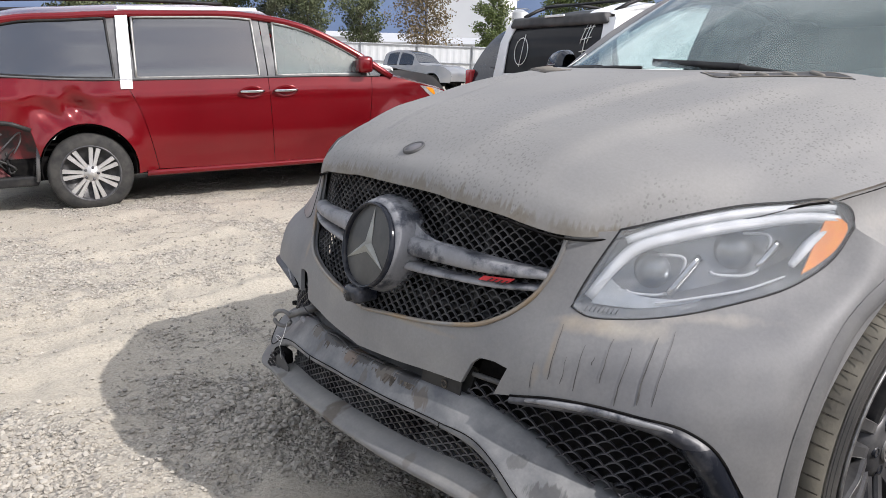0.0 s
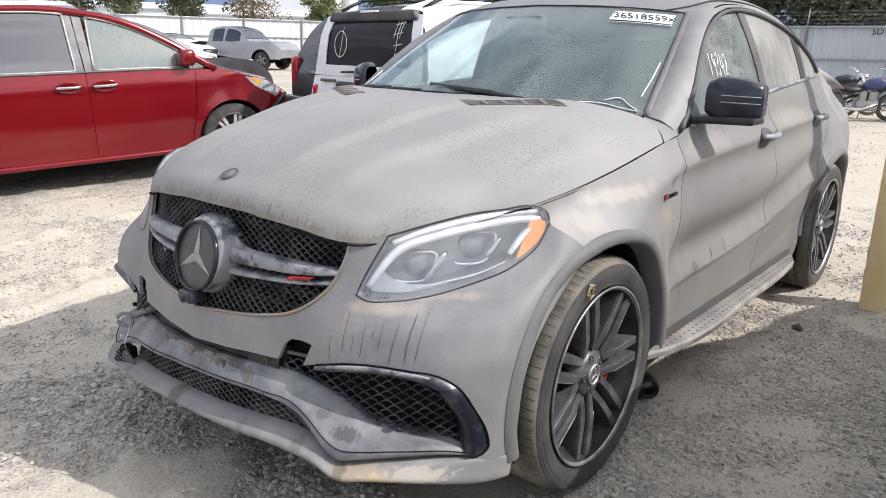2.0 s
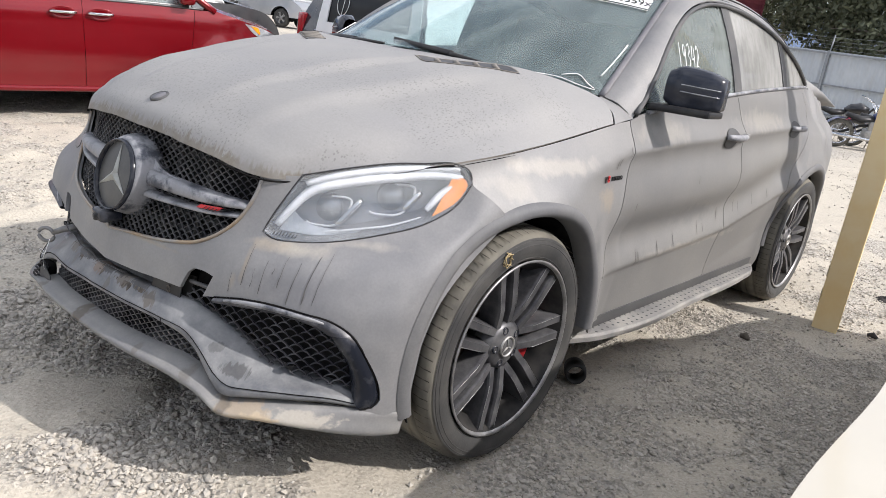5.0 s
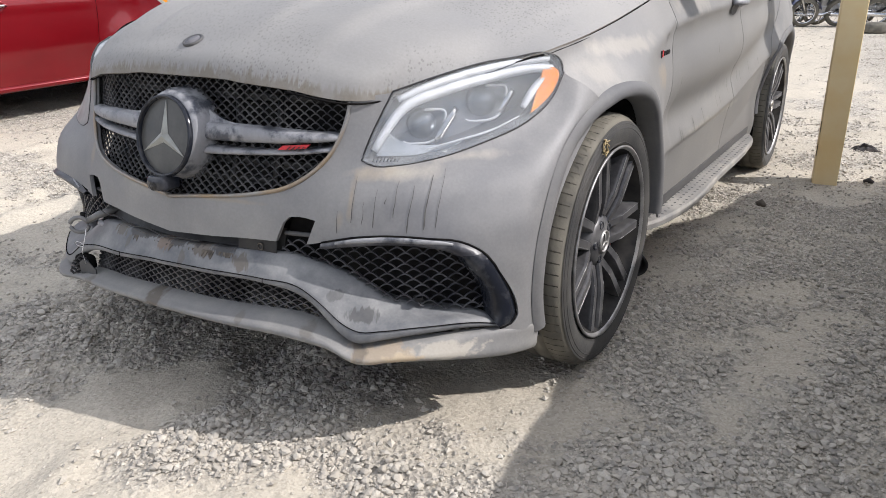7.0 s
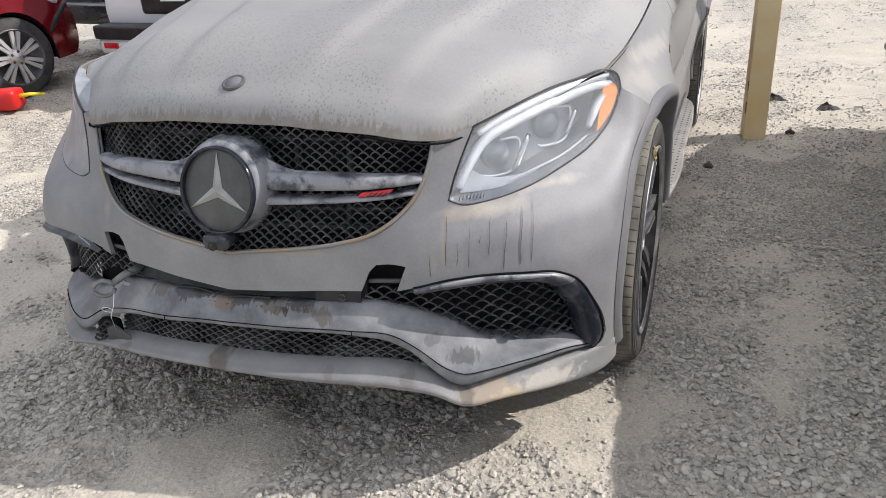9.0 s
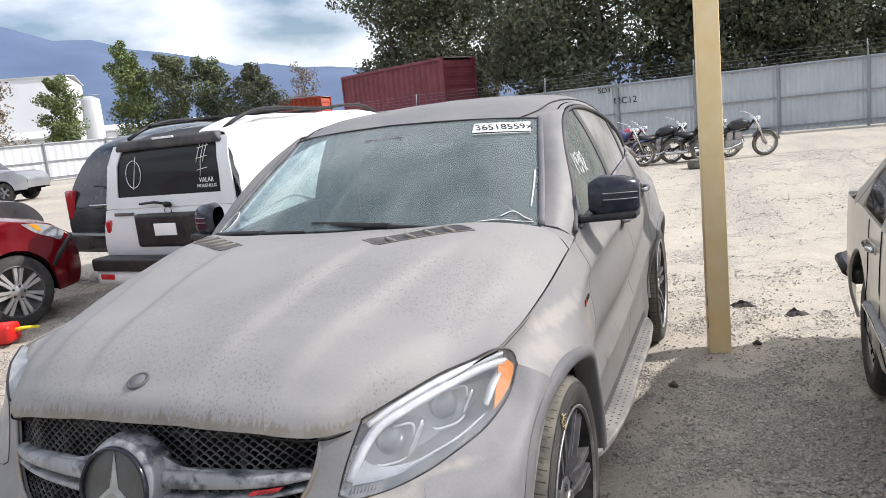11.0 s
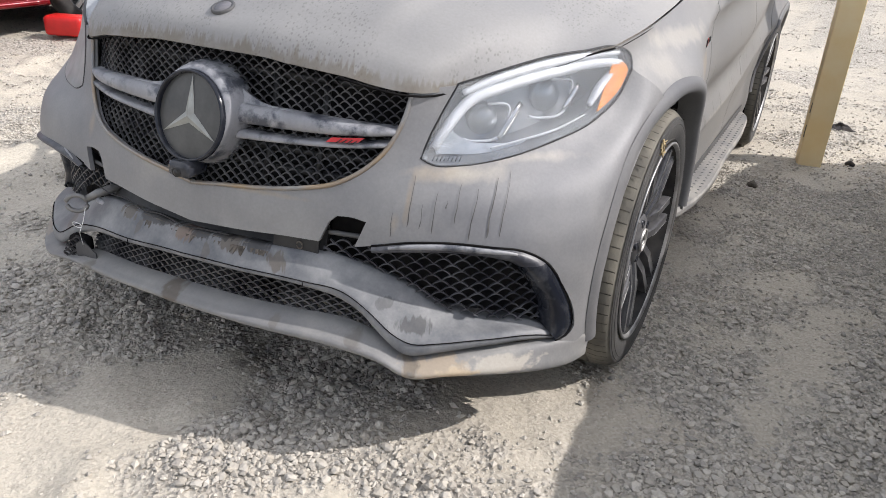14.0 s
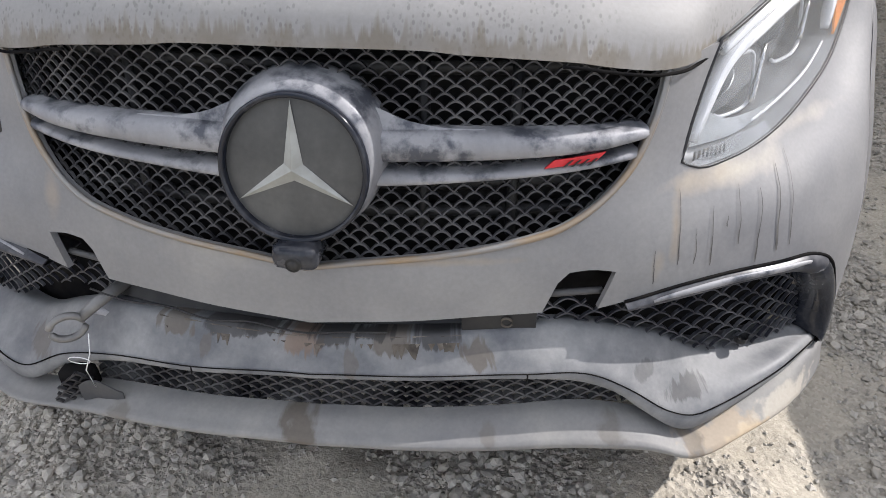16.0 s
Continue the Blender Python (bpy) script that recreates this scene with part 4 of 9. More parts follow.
tube("bar_joint", crease[14:], 0.0014, DARK, low_bar, seg=4)
for s0 in (-0.20, 0.335):
    z = np.linspace(float(curve(BC, s0)), float(curve(BL, s0)) + 0.001, 6)
    tube("bar_seam", front(s0 + 0 * z, z, float(np.interp(s0, S_, jut)) + 0.0004), 0.0013, DARK, low_bar, seg=4)
# lower lattice and chin lip
LG = [(-0.46, 0.305), (-0.38, 0.319), (-0.166, 0.340), (0, 0.349), (0.128, 0.352), (0.314, 0.355), (0.44, 0.354), (0.515, 0.350)]
sm = np.linspace(-0.44, 0.515, 40)
lg = np.vstack([np.stack([sm, curve(LG, sm) - 0.01], -1), np.stack([sm, curve(BL, sm) + 0.012], -1)[::-1]])
wires("lower_mesh", lg, lambda s, z, o=0.0: front(s, z, o - 0.012), WIRE, suv, "dusty black diamond mesh", 0.036, 0.017, 0.0036, 0.010)
SL = np.linspace(-1.07, 1.07, 130)
LT = [(-1.07, 0.300), (-0.97, 0.305), (-0.80, 0.300), (-0.66, 0.268), (-0.56, 0.283), (-0.44, 0.312), (-0.166, 0.340), (0, 0.349), (0.128, 0.352), (0.314, 0.355), (0.45, 0.353), (0.53, 0.335), (0.605, 0.306), (0.66, 0.311), (0.75, 0.320), (0.88, 0.322), (0.97, 0.316), (1.07, 0.300)]
LB = [(-1.07, 0.228), (-0.93, 0.245), (-0.72, 0.243), (-0.62, 0.250), (-0.478, 0.285), (-0.237, 0.310), (0, 0.319), (0.25, 0.318), (0.447, 0.311), (0.556, 0.296), (0.605, 0.276), (0.70, 0.279), (0.78, 0.275), (0.915, 0.255), (1.07, 0.226)]
jl = curve([(-1.07, 0.0), (-0.9, 0.022), (-0.62, 0.05), (0, 0.048), (0.5, 0.05), (0.61, 0.056), (0.75, 0.04), (0.92, 0.018), (1.07, 0.0)], SL)
lt, lb = curve(LT, SL), curve(LB, SL)
rows = [front(SL, lt, jl * 0.15 - 0.015), front(SL, lt - 0.003, jl * 0.25), front(SL, lt * 0.55 + lb * 0.45, jl * 0.72), front(SL, lb + 0.006, jl), front(SL, lb, jl - 0.004), front(SL, lb - 0.004, jl - 0.05)]
LIP_PAINT = dusty("dusty_chin_lip", (0.14, 0.14, 0.145), (0.265, 0.258, 0.24), 0.25, 0.6, 5, (0.45, 0.75), streak=0.3, ragged=(40, 60), soft=0.35, blots=(
    (0.66, 0.292, 0.09, 0.022, TAN, 1.0), (0.80, 0.292, 0.10, 0.020, MUD, 0.9), (0.70, 0.285, 0.05, 0.012, (0.42, 0.34, 0.24), 1.0), (0.60, 0.296, 0.02, 0.02, SOOT, 0.5), (-0.02, 0.334, 0.034, 0.022, BROWN, 0.8), (0.27, 0.336, 0.012, 0.016, BROWN, 0.4), (-0.33, 0.31, 0.03, 0.012, BROWN, 0.5), (0.46, 0.33, 0.02, 0.018, BROWN, 0.4), (-0.75, 0.27, 0.06, 0.02, TAN, 0.5)))
lip_grid = loft(rows, 130, 18)
lip = make("chin_lip", lip_grid.reshape(-1, 3), grid_faces(18, 130), LIP_PAINT, suv, "grey chin spoiler lip, stained tan near its corner", up=(0, -1, 0), thick=0.004, uv=np.stack([np.broadcast_to(SL, (18, 130)), lip_grid[..., 2]], -1).reshape(-1, 2))
# zone between bumper and bar: torn beam edge, bracket, caked dirt
s = np.linspace(-0.40, 0.36, 50)
g = np.array([front(s, curve([(-0.4, 0.515), (0, 0.512), (0.36, 0.53)], s) + dz, o) for dz, o in ((0.02, -0.05), (0.0, -0.045), (-0.02, -0.04), (-0.035, -0.03))])
g[1:3, :, 2] += 0.004 * np.sin(s * 140)[None] + 0.003 * np.sin(s * 61)[None]
sheet("bumper_beam", g, BLACK, suv, "black foam beam in the torn gap", 0.01)
g = np.array([front(np.linspace(0.235, 0.352, 8), np.linspace(0.506, 0.510, 8) + dz, -0.012) for dz in (-0.016, 0.018)])
br = sheet("bracket", g, BLACK, suv, "black plastic bracket", 0.004)
c_ = front(np.array(0.305), np.array(0.509), -0.010)
tube("bracket_bolt", [c_ + (0.0085 * math.cos(t), 0, 0.0085 * math.sin(t)) for t in np.linspace(0, 2 * np.pi, 14, endpoint=False)], 0.002, GREASE, br, seg=5, closed=True)
rng = random.Random(4)
for i in range(11):
    s0 = -0.25 + 0.53 * i / 11 + rng.uniform(-0.015, 0.015)
    w_, dpt = rng.uniform(0.012, 0.034), rng.uniform(0.006, 0.030)
    top_z = float(curve(BT, s0)) - 0.002
    pts = [(s0 - w_, top_z), (s0 + w_, top_z)] + [(s0 + w_ * (1 - 2 * q / 8) * rng.uniform(0.8, 1.0), top_z - dpt * rng.uniform(0.25, 1.0)) for q in range(1, 8)]
    dj = lambda s, z: front(s, z, np.interp(s, S_, deep) + (np.interp(s, S_, bt) - z) / np.maximum(np.interp(s, S_, bt) - np.interp(s, S_, bc), 0.01) * (np.interp(s, S_, jut) - np.interp(s, S_, deep)) * 1.05 + 0.0028)
    patch("caked_dirt", np.array(pts), dj, (GREASE, CRUST)[i % 2], low_bar, "brown caked dirt", 0.012, 0.0012)
tw = [(-0.40, 0.505), (-0.33, 0.500), (-0.24, 0.507), (-0.17, 0.497), (-0.1, 0.503), (-0.02, 0.494), (0.05, 0.500), (0.12, 0.503)]
tube("torn_wire", front(*cr(np.array(tw), 60).T, 0.004), 0.0018, BLACK, suv, "thin black wire along the torn edge", 5)

# tow eye screwed into the nose, and a hanging scrap of mesh
tow = node("tow_eye", suv)
ring = [(-0.422 + 0.022 * math.cos(t), 0.072 + 0.016 * math.cos(t), 0.460 + 0.023 * math.sin(t)) for t in np.linspace(0, 2 * np.pi, 22, endpoint=False)]
tube("eye", ring, 0.0065, TOWSTEEL, tow, "dusty dark steel towing eye", 8, closed=True)
tube("shank", [(-0.404, 0.088, 0.470), (-0.382, 0.112, 0.486), (-0.345, 0.165, 0.502)], (0.009, 0.011, 0.012), TOWSTEEL, tow, seg=10)
for k, zz in enumerate((0.448, 0.425)):
    s = np.linspace(-0.43, -0.375, 6)
    tube("bumper_strut", front(s, zz + 0 * s, -0.012), 0.009, SATIN if k == 0 else BLACK, suv, seg=6)
scrap = node("torn_scrap", suv)
sc0 = front(np.array(-0.42), np.array(0.345), 0.05)
g = np.array([[sc0 + (dx, -0.006 * math.sin(3 * i), dz - 0.022 * i + 0.012 * math.sin(dx * 60)) for dx in np.linspace(-0.005, 0.075, 9)] for i, dz in enumerate((0.0, 0.0, 0.002))])
sheet("scrap_tray", g, CLAD, scrap, "torn bit of grey plastic", 0.003)
# solid black block stands in for the shade inside the torn end
make("torn_hollow", *(lambda b: (b[0] + sc0 + (-0.022, 0.020, -0.018), b[1]))(block(-0.034, 0.030, -0.012, 0.030, -0.032, 0.028, 0.018, 3)), DARK, scrap, "black hollow end of the torn lip", smooth=True)
wires("scrap_mesh", np.array([(0, 0), (0.035, 0.03), (0.06, 0.02), (0.05, -0.03), (0.015, -0.055), (-0.012, -0.03)]), lambda a, b, o=0.0: np.stack([sc0[0] - 0.045 + a, sc0[1] + o + 0.3 * a, sc0[2] - 0.012 + b], -1), WIRE, scrap, "torn piece of lattice", 0.024, 0.018, 0.004, 0.006)
tube("tie", [sc0 + (0.03, -0.004, 0.0), sc0 + (0.026, -0.006, 0.04), sc0 + (0.04, 0.0, 0.075), sc0 + (0.043, 0.01, 0.11)], 0.0010, WHITEINK, scrap, seg=5)
tube("tie_loop", [sc0 + (0.02 + 0.02 * math.cos(t), -0.006, 0.062 + 0.007 * math.sin(t)) for t in np.linspace(0, 6.28, 12, endpoint=False)], 0.0010, WHITEINK, scrap, seg=4, closed=True)

# -- head lamps --
lo_ = path(LAMP_TOP, [(0.627, 0.889), (0.606, 0.845), (0.578, 0.775), (0.566, 0.733)], LAMP_BOTTOM, step=0.016)


def shrink(poly, d):
    p = np.asarray(poly)
    n = np.roll(p, -1, 0) - np.roll(p, 1, 0)
    n = np.stack([-n[:, 1], n[:, 0]], -1) / (np.linalg.norm(n, axis=1, keepdims=True) + 1e-9)
    if not inside(p[:1] + n[:1] * 0.004, p)[0]:
        n = -n
    return p + n * d


for sg in S2:
    lamp = node("headlight", suv)
    fr = lambda s, z, o=0.0: front(s, z, o) * (sg, 1, 1)
    ol = lo_[:-1] if np.allclose(lo_[0], lo_[-1]) else lo_
    il = shrink(ol, 0.012)
    patch("lens", ol, lambda s, z: front(s, z, 0.002 + 0.0 * s), LENS if sg > 0 else LENS_CAKED, lamp, "clear lens filmed with dust", 0.03, 0.003, sg=sg)
    tube("lamp_gasket", fr(ol[:, 0], ol[:, 1], -0.001), 0.0034, BLACK, lamp, seg=5, closed=True)
    rows = [fr(ol[:, 0], ol[:, 1], -0.004), fr(il[:, 0], il[:, 1], -0.03), fr(shrink(ol, 0.02)[:, 0], shrink(ol, 0.02)[:, 1], -0.075)]
    g = np.array([np.vstack([r, r[:1]]) for r in rows])
    sheet("lamp_bowl", g, LAMP_IN, lamp, "grey lamp bowl", 0.002)
    patch("lamp_back", shrink(ol, 0.018), lambda s, z: front(s, z, -0.075), LAMP_IN, lamp, "", 0.03, 0.004, sg=sg)
    # white light guide along the top, hooking down the inner edge
    for gd, w_, dep in (([(1.06, 0.922), (0.98, 0.925), (0.87, 0.911), (0.75, 0.885), (0.655, 0.848), (0.615, 0.795), (0.592, 0.752)], 0.0150, -0.012), ([(1.04, 0.949), (0.92, 0.941), (0.80, 0.921), (0.70, 0.894), (0.640, 0.869)], 0.0115, -0.008), ([(0.955, 0.812), (0.88, 0.785), (0.80, 0.768), (0.72, 0.752)], 0.0030, -0.012), ([(1.030, 0.905), (0.992, 0.872), (0.962, 0.832)], 0.011, -0.010)):
        gd = cr(np.array(gd), 40)
        t_ = np.sin(np.linspace(0.35, np.pi - 0.35, 40)) ** 0.4
        tube("light_guide", fr(gd[:, 0], gd[:, 1], dep), w_ * t_, LAMP_WHITE, lamp, "white light guide", 8, up=(0, 0, 1))
    patch("upper_reflector", path([(1.050, 0.938), (0.98, 0.945), (0.90, 0.938), (0.80, 0.920), (0.72, 0.900), (0.660, 0.878)], [(0.660, 0.878), (0.655, 0.850), (0.75, 0.886), (0.87, 0.912), (0.98, 0.926), (1.050, 0.922)], [(1.050, 0.922), (1.050, 0.938)], step=0.02), lambda s, z: front(s, z, -0.017), LAMP_PALE, lamp, "pale upper reflector", 0.02, 0.003, sg=sg)
    # two projectors, each with a square-shouldered frame
    for s0, z0, r0 in ((0.712, 0.800, 0.034), (0.868, 0.846, 0.036)):
        c = fr(np.array(s0), np.array(z0), -0.060)
        d = c - fr(np.array(s0), np.array(z0), -0.20)
        d = d / np.linalg.norm(d)
        rot = Vector(d).to_track_quat("X", "Z").to_matrix()
        v, f = lathe([(0.0, 0.017), (r0 * 0.45, 0.0145), (r0 * 0.8, 0.007), (r0, 0.0), (r0 * 1.06, 0.0), (r0 * 1.1, -0.03)], 26)
        make("projector", v @ np.array(rot).T + c, f, LAMP_BALL, lamp, "glass projector lens")
        sq = [(s0 + 1.45 * r0 * math.copysign(abs(math.cos(t)) ** 0.55, math.cos(t)) + 0.4 * r0 * math.sin(t), z0 + 1.15 * r0 * math.copysign(abs(math.sin(t)) ** 0.6, math.sin(t))) for t in np.linspace(-2.3, 1.7, 30)]
        sq = np.array(sq)
        tube("projector_frame", fr(sq[:, 0], sq[:, 1], -0.034), 0.0032, LAMP_WHITE, lamp, "bright frame", 6)
    for s0, z0, s1, z1 in ((0.745, 0.765, 0.790, 0.838), (0.906, 0.822, 0.94, 0.872)):
        tube("divider", fr(np.linspace(s0, s1, 6), np.linspace(z0, z1, 6), -0.03), 0.005, CHROME, lamp, seg=6, flat=2.2)
    patch("lower_reflector", path([(0.600, 0.738), (0.70, 0.738), (0.80, 0.756)], [(0.80, 0.756), (0.81, 0.762)], [(0.81, 0.762), (0.74, 0.758), (0.66, 0.768), (0.612, 0.800)], [(0.605, 0.790), (0.600, 0.738)], step=0.015), lambda s, z: front(s, z, -0.024), LAMP_PALE, lamp, "pale reflector strip", 0.02, 0.003, sg=sg)
    for i in range(8):
        a = 0.592 + 0.0085 * i
        tube("lamp_rib", fr(np.array([a, a + 0.004]), np.array([0.7275, 0.739]), -0.006), 0.002, BLACK, lamp, seg=4)
    am = path([(1.018, 0.922), (1.060, 0.926), (1.082, 0.912), (1.066, 0.874), (1.020, 0.838), (0.985, 0.819)], [(0.985, 0.819), (0.998, 0.860), (1.018, 0.922)], step=0.014)
    if sg > 0:
        patch("side_reflector", am, lambda s, z: front(s, z, -0.002), AMBER, lamp, "amber side reflector", 0.015, 0.004, sg=sg)

# -- fenders, doors, quarters --
HOOD_SIDE = SHUT_Z[1:-1]
DOOR_F = [(1.538, 1.092), (1.525, 1.00), (1.497, 0.85), (1.465, 0.68), (1.445, 0.52), (1.44, 0.33)]
DOOR_M = [(2.555, 1.213), (2.605, 1.12), (2.632, 1.00), (2.638, 0.85), (2.615, 0.64), (2.592, 0.46), (2.585, 0.34)]
DOOR_R = [(3.78, 1.272), (3.74, 1.15), (3.66, 1.03), (3.56, 0.92), (3.44, 0.79), (3.375, 0.68), (3.345, 0.55), (3.335, 0.40)]


def arch(yc, r, a0, a1, n=40):
    a = np.radians(np.linspace(a0, a1, n))
    return np.stack([yc - r * np.cos(a), HUB_Z + 0.005 + r * np.sin(a)], -1)


def shifted(c, d):
    return [(y + d, z) for y, z in c]


AR = 0.472


def crumpled(y, z):
    """The quarter behind the rear door, pushed in and buckled."""
    p = flank(y, z)
    k = np.clip((y - 3.86) / 0.2, 0, 1) * np.clip((z - 0.93) / 0.1, 0, 1)
    p[..., 0] -= k * (0.012 + 0.016 * np.sin(19 * y + 6 * z) * np.sin(13 * z - 5 * y) + 0.006 * np.sin(41 * y - 23 * z))
    return p


a_gap = math.degrees(math.atan2(0.815 - HUB_Z, WHEEL_F - 0.775))
STEP = dusty("dusty_step_metal", (0.17, 0.17, 0.175), (0.36, 0.343, 0.312), 0.28, 0.62, 7, (0.4, 0.7), streak=0.0, metal=0.3)
for sg in S2:
    fl = lambda y, z: flank(y, z)
    ar = arch(WHEEL_F, AR, a_gap, 186)
    fender = path(
        [(0.690, 0.918), (0.672, 0.945), (0.644, 0.960)], HOOD_SIDE, [(1.40, 1.074), (1.47, 1.085), (1.533, 1.092)], shifted(DOOR_F, -0.0045), [(1.4355, 0.33), (WHEEL_F + AR * 0.995, 0.335)],
        ar[::-1], [tuple(ar[0]), (0.74, 0.868), (0.690, 0.918)], step=0.02,
    )
    patch("fender", fender, fl, DUST_FENDER, suv, "dusty front fender", 0.02, 0.008, sg=sg)
    door = path(DOOR_F[::-1], [(1.538, 1.092), (1.60, 1.106)], [(y, float(curve(BELT, y))) for y in np.linspace(1.60, 2.552, 12)], shifted(DOOR_M, -0.0045), [(2.5805, 0.34), (2.0, 0.33), (1.44, 0.33)], step=0.02)
    fd = patch("front_door", door, fl, DUST_DOOR, suv, "dusty door with runs washed through the dust", 0.013, 0.008, sg=sg)
    rdoor = path(DOOR_M[::-1], [(y, float(curve(BELT, y))) for y in np.linspace(2.556, 3.78, 12)], DOOR_R, [(3.335, 0.40), (3.33, 0.345), (2.585, 0.34)], step=0.02)
    rd = patch("rear_door", rdoor, fl, DUST_DOOR, suv, "", 0.013, 0.008, sg=sg)
    arr = arch(WHEEL_R, AR, 12, 186)
    quarter = path(shifted(DOOR_R, 0.0035)[::-1], [(y, float(curve(BELT, y))) for y in np.linspace(3.785, 4.86, 10)], [(4.86, 1.17), (4.88, 0.8), (4.83, 0.35)], [(4.83, 0.35), (WHEEL_R + AR, 0.345)], arr[::-1], [tuple(arr[0]), (3.36, 0.46), (3.3395, 0.40)], step=0.025)
    qp = patch("rear_quarter", quarter, crumpled if sg > 0 else fl, DUST_DOOR, suv, "crumpled quarter panel" if sg > 0 else "", 0.03, 0.008, sg=sg)
    # wheel-arch mouldings
    for yc, a0, a1 in ((WHEEL_F, -14, 184), (WHEEL_R, 2, 186)):
        a = np.linspace(a0, a1, 60)
        rows = []
        for r, o in ((AR + 0.004, 0.002), (AR - 0.006, 0.011), (AR - 0.024, 0.013), (AR - 0.036, 0.008), (AR - 0.042, -0.006), (AR - 0.044, -0.06)):
            pz = np.stack([yc - r * np.cos(np.radians(a)), HUB_Z + 0.005 + r * np.sin(np.radians(a))], -1)
            rows.append(flank(pz[:, 0], pz[:, 1], o) * (sg, 1, 1))
        sheet("arch_moulding", np.array(rows), ARCH, suv, "dusty dark plastic arch edge", 0.002, up=(sg, 0, 0))
        # liner
        rows = []
        for x in (0.90, 0.86, 0.75, 0.60, 0.52):
            pz = arch(yc, AR - 0.035 - (0.02 if x < 0.87 else 0), -20, 200, 40)
            rows.append(np.stack([np.full(len(pz), sg * x), pz[:, 0], pz[:, 1]], -1))
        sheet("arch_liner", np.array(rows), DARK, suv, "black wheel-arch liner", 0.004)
    # handles: cup and grip
    for y0, z0, par in ((2.468, 1.030, fd), (3.432, 1.062, rd)):
        hn = node("door_handle", par)
        rr, aa = np.meshgrid(np.linspace(0.02, 1, 6), np.linspace(0, 2 * np.pi, 25), indexing="ij")
        cup = flank(y0 - 0.015 + 0.085 * rr * np.cos(aa), z0 - 0.006 + 0.046 * rr * np.sin(aa), 0.0035)
        cup[..., 0] -= 0.003 * (1 - rr)
        sheet("handle_cup", cup * (sg, 1, 1), CLAD, hn, "dark dusty finger recess", 0.001)
        t = np.linspace(-1, 1, 14)
        gp_ = flank(y0 + 0.105 * t, z0 + 0.004 + 0 * t, 0.034 - 0.026 * t**4)
        tube("handle_grip", gp_ * (sg, 1, 1), 0.0135 - 0.003 * t**2, SATIN, hn, "dusty pull handle", 8, flat=1.15)
        lk = flank(np.array(y0 + 0.128), np.array(z0 + 0.004), 0.010) * (sg, 1, 1)
        make("handle_lock", *(lambda b: (b[0] + lk, b[1]))(block(-0.010, 0.010, -0.018, 0.018, -0.013, 0.013, 0.005)), DUST, hn, smooth=True)
    # lettering on the fender
    badge = node("fender_badge", suv)
    for txt, yc, size, m_ in (("V", 1.327, 0.034, INK), ("8", 1.350, 0.034, REDPLATE), ("BITURBO", 1.420, 0.0215, INK)):
        yc = yc if sg > 0 else 2.79 - yc
        c = flank(np.array(yc), np.array(0.905 + 0.035 * (yc - 1.36)), 0.004) * (sg, 1, 1)
        ey = Vector((flank(np.array(yc + 0.02), np.array(0.905), 0) - flank(np.array(yc - 0.02), np.array(0.905), 0)) * (sg, 1, 1)).normalized() * sg
        eu = Vector((flank(np.array(yc), np.array(0.915), 0) - flank(np.array(yc), np.array(0.895), 0)) * (sg, 1, 1)).normalized()
        m = Matrix((ey, eu, ey.cross(eu).normalized())).transposed().to_4x4()
        m.translation = Vector(c) - eu * 0.011
        writing("letters", txt, size, m, m_, badge, "raised dark lettering" if m_ is INK else "raised red numeral", 0.0015)
    # running board: plate with raised studs
    board = node("running_board", suv)
    yb = np.linspace(1.40, 3.33, 40)
    wdt = curve([(1.40, 0.005), (1.50, 0.045), (1.65, 0.075), (2.4, 0.088), (3.0, 0.084), (3.2, 0.065), (3.33, 0.01)], yb)
    zb = curve([(1.40, 0.285), (1.6, 0.285), (3.33, 0.295)], yb)
    inner = 0.868
    rows = [(inner - 0.03, 0.0), (inner, 0.004), (inner + 0.0, 0.004), (None, 0.004), (None, -0.006), (None, -0.022), (inner - 0.03, -0.045)]
    g = []
    for k, (x, dz) in enumerate(rows):
        xx = np.full_like(yb, x) if x is not None else inner + wdt - (0.004 if k == 3 else 0)
        g.append(np.stack([xx, yb, zb + dz], -1))
    sheet("step_plate", np.array(g) * (sg, 1, 1), STEP, board, "dusty aluminium step plate", 0.003, up=(0, 0, 1), smooth=False)
    v0, f0 = lathe([(0.0, 0.004), (0.005, 0.0035), (0.0085, 0.0)], 8)
    v0 = v0[:, [1, 2, 0]]
    stud = None
    for i in range(40):
        for j in range(3):
            y = 1.52 + 1.68 * i / 39 + (0.02 if j % 2 else 0)
            x = inner + 0.016 + 0.028 * j
            if x < inner + np.interp(y, yb, wdt) - 0.011:
                at = (sg * x, y, np.interp(y, yb, zb) + 0.004)
                if stud is None:
                    stud = make("step_stud", v0, f0, CLAD, board, "dark rubber stud")
                    stud.location = at
                else:
                    ob = new("step_stud", stud.data)
                    ob.parent = board
                    ob.location = at
    # sill
    ys = np.linspace(1.38, 3.40, 30)
    g = np.array([np.stack([np.full_like(ys, x), ys, np.full_like(ys, z)], -1) for x, z in ((0.893, 0.345), (0.890, 0.31), (0.875, 0.285), (0.86, 0.25), (0.78, 0.22), (0.6, 0.21))])
    sheet("sill", g * (sg, 1, 1), CLAD, suv, "dusty dark sill", 0.004)

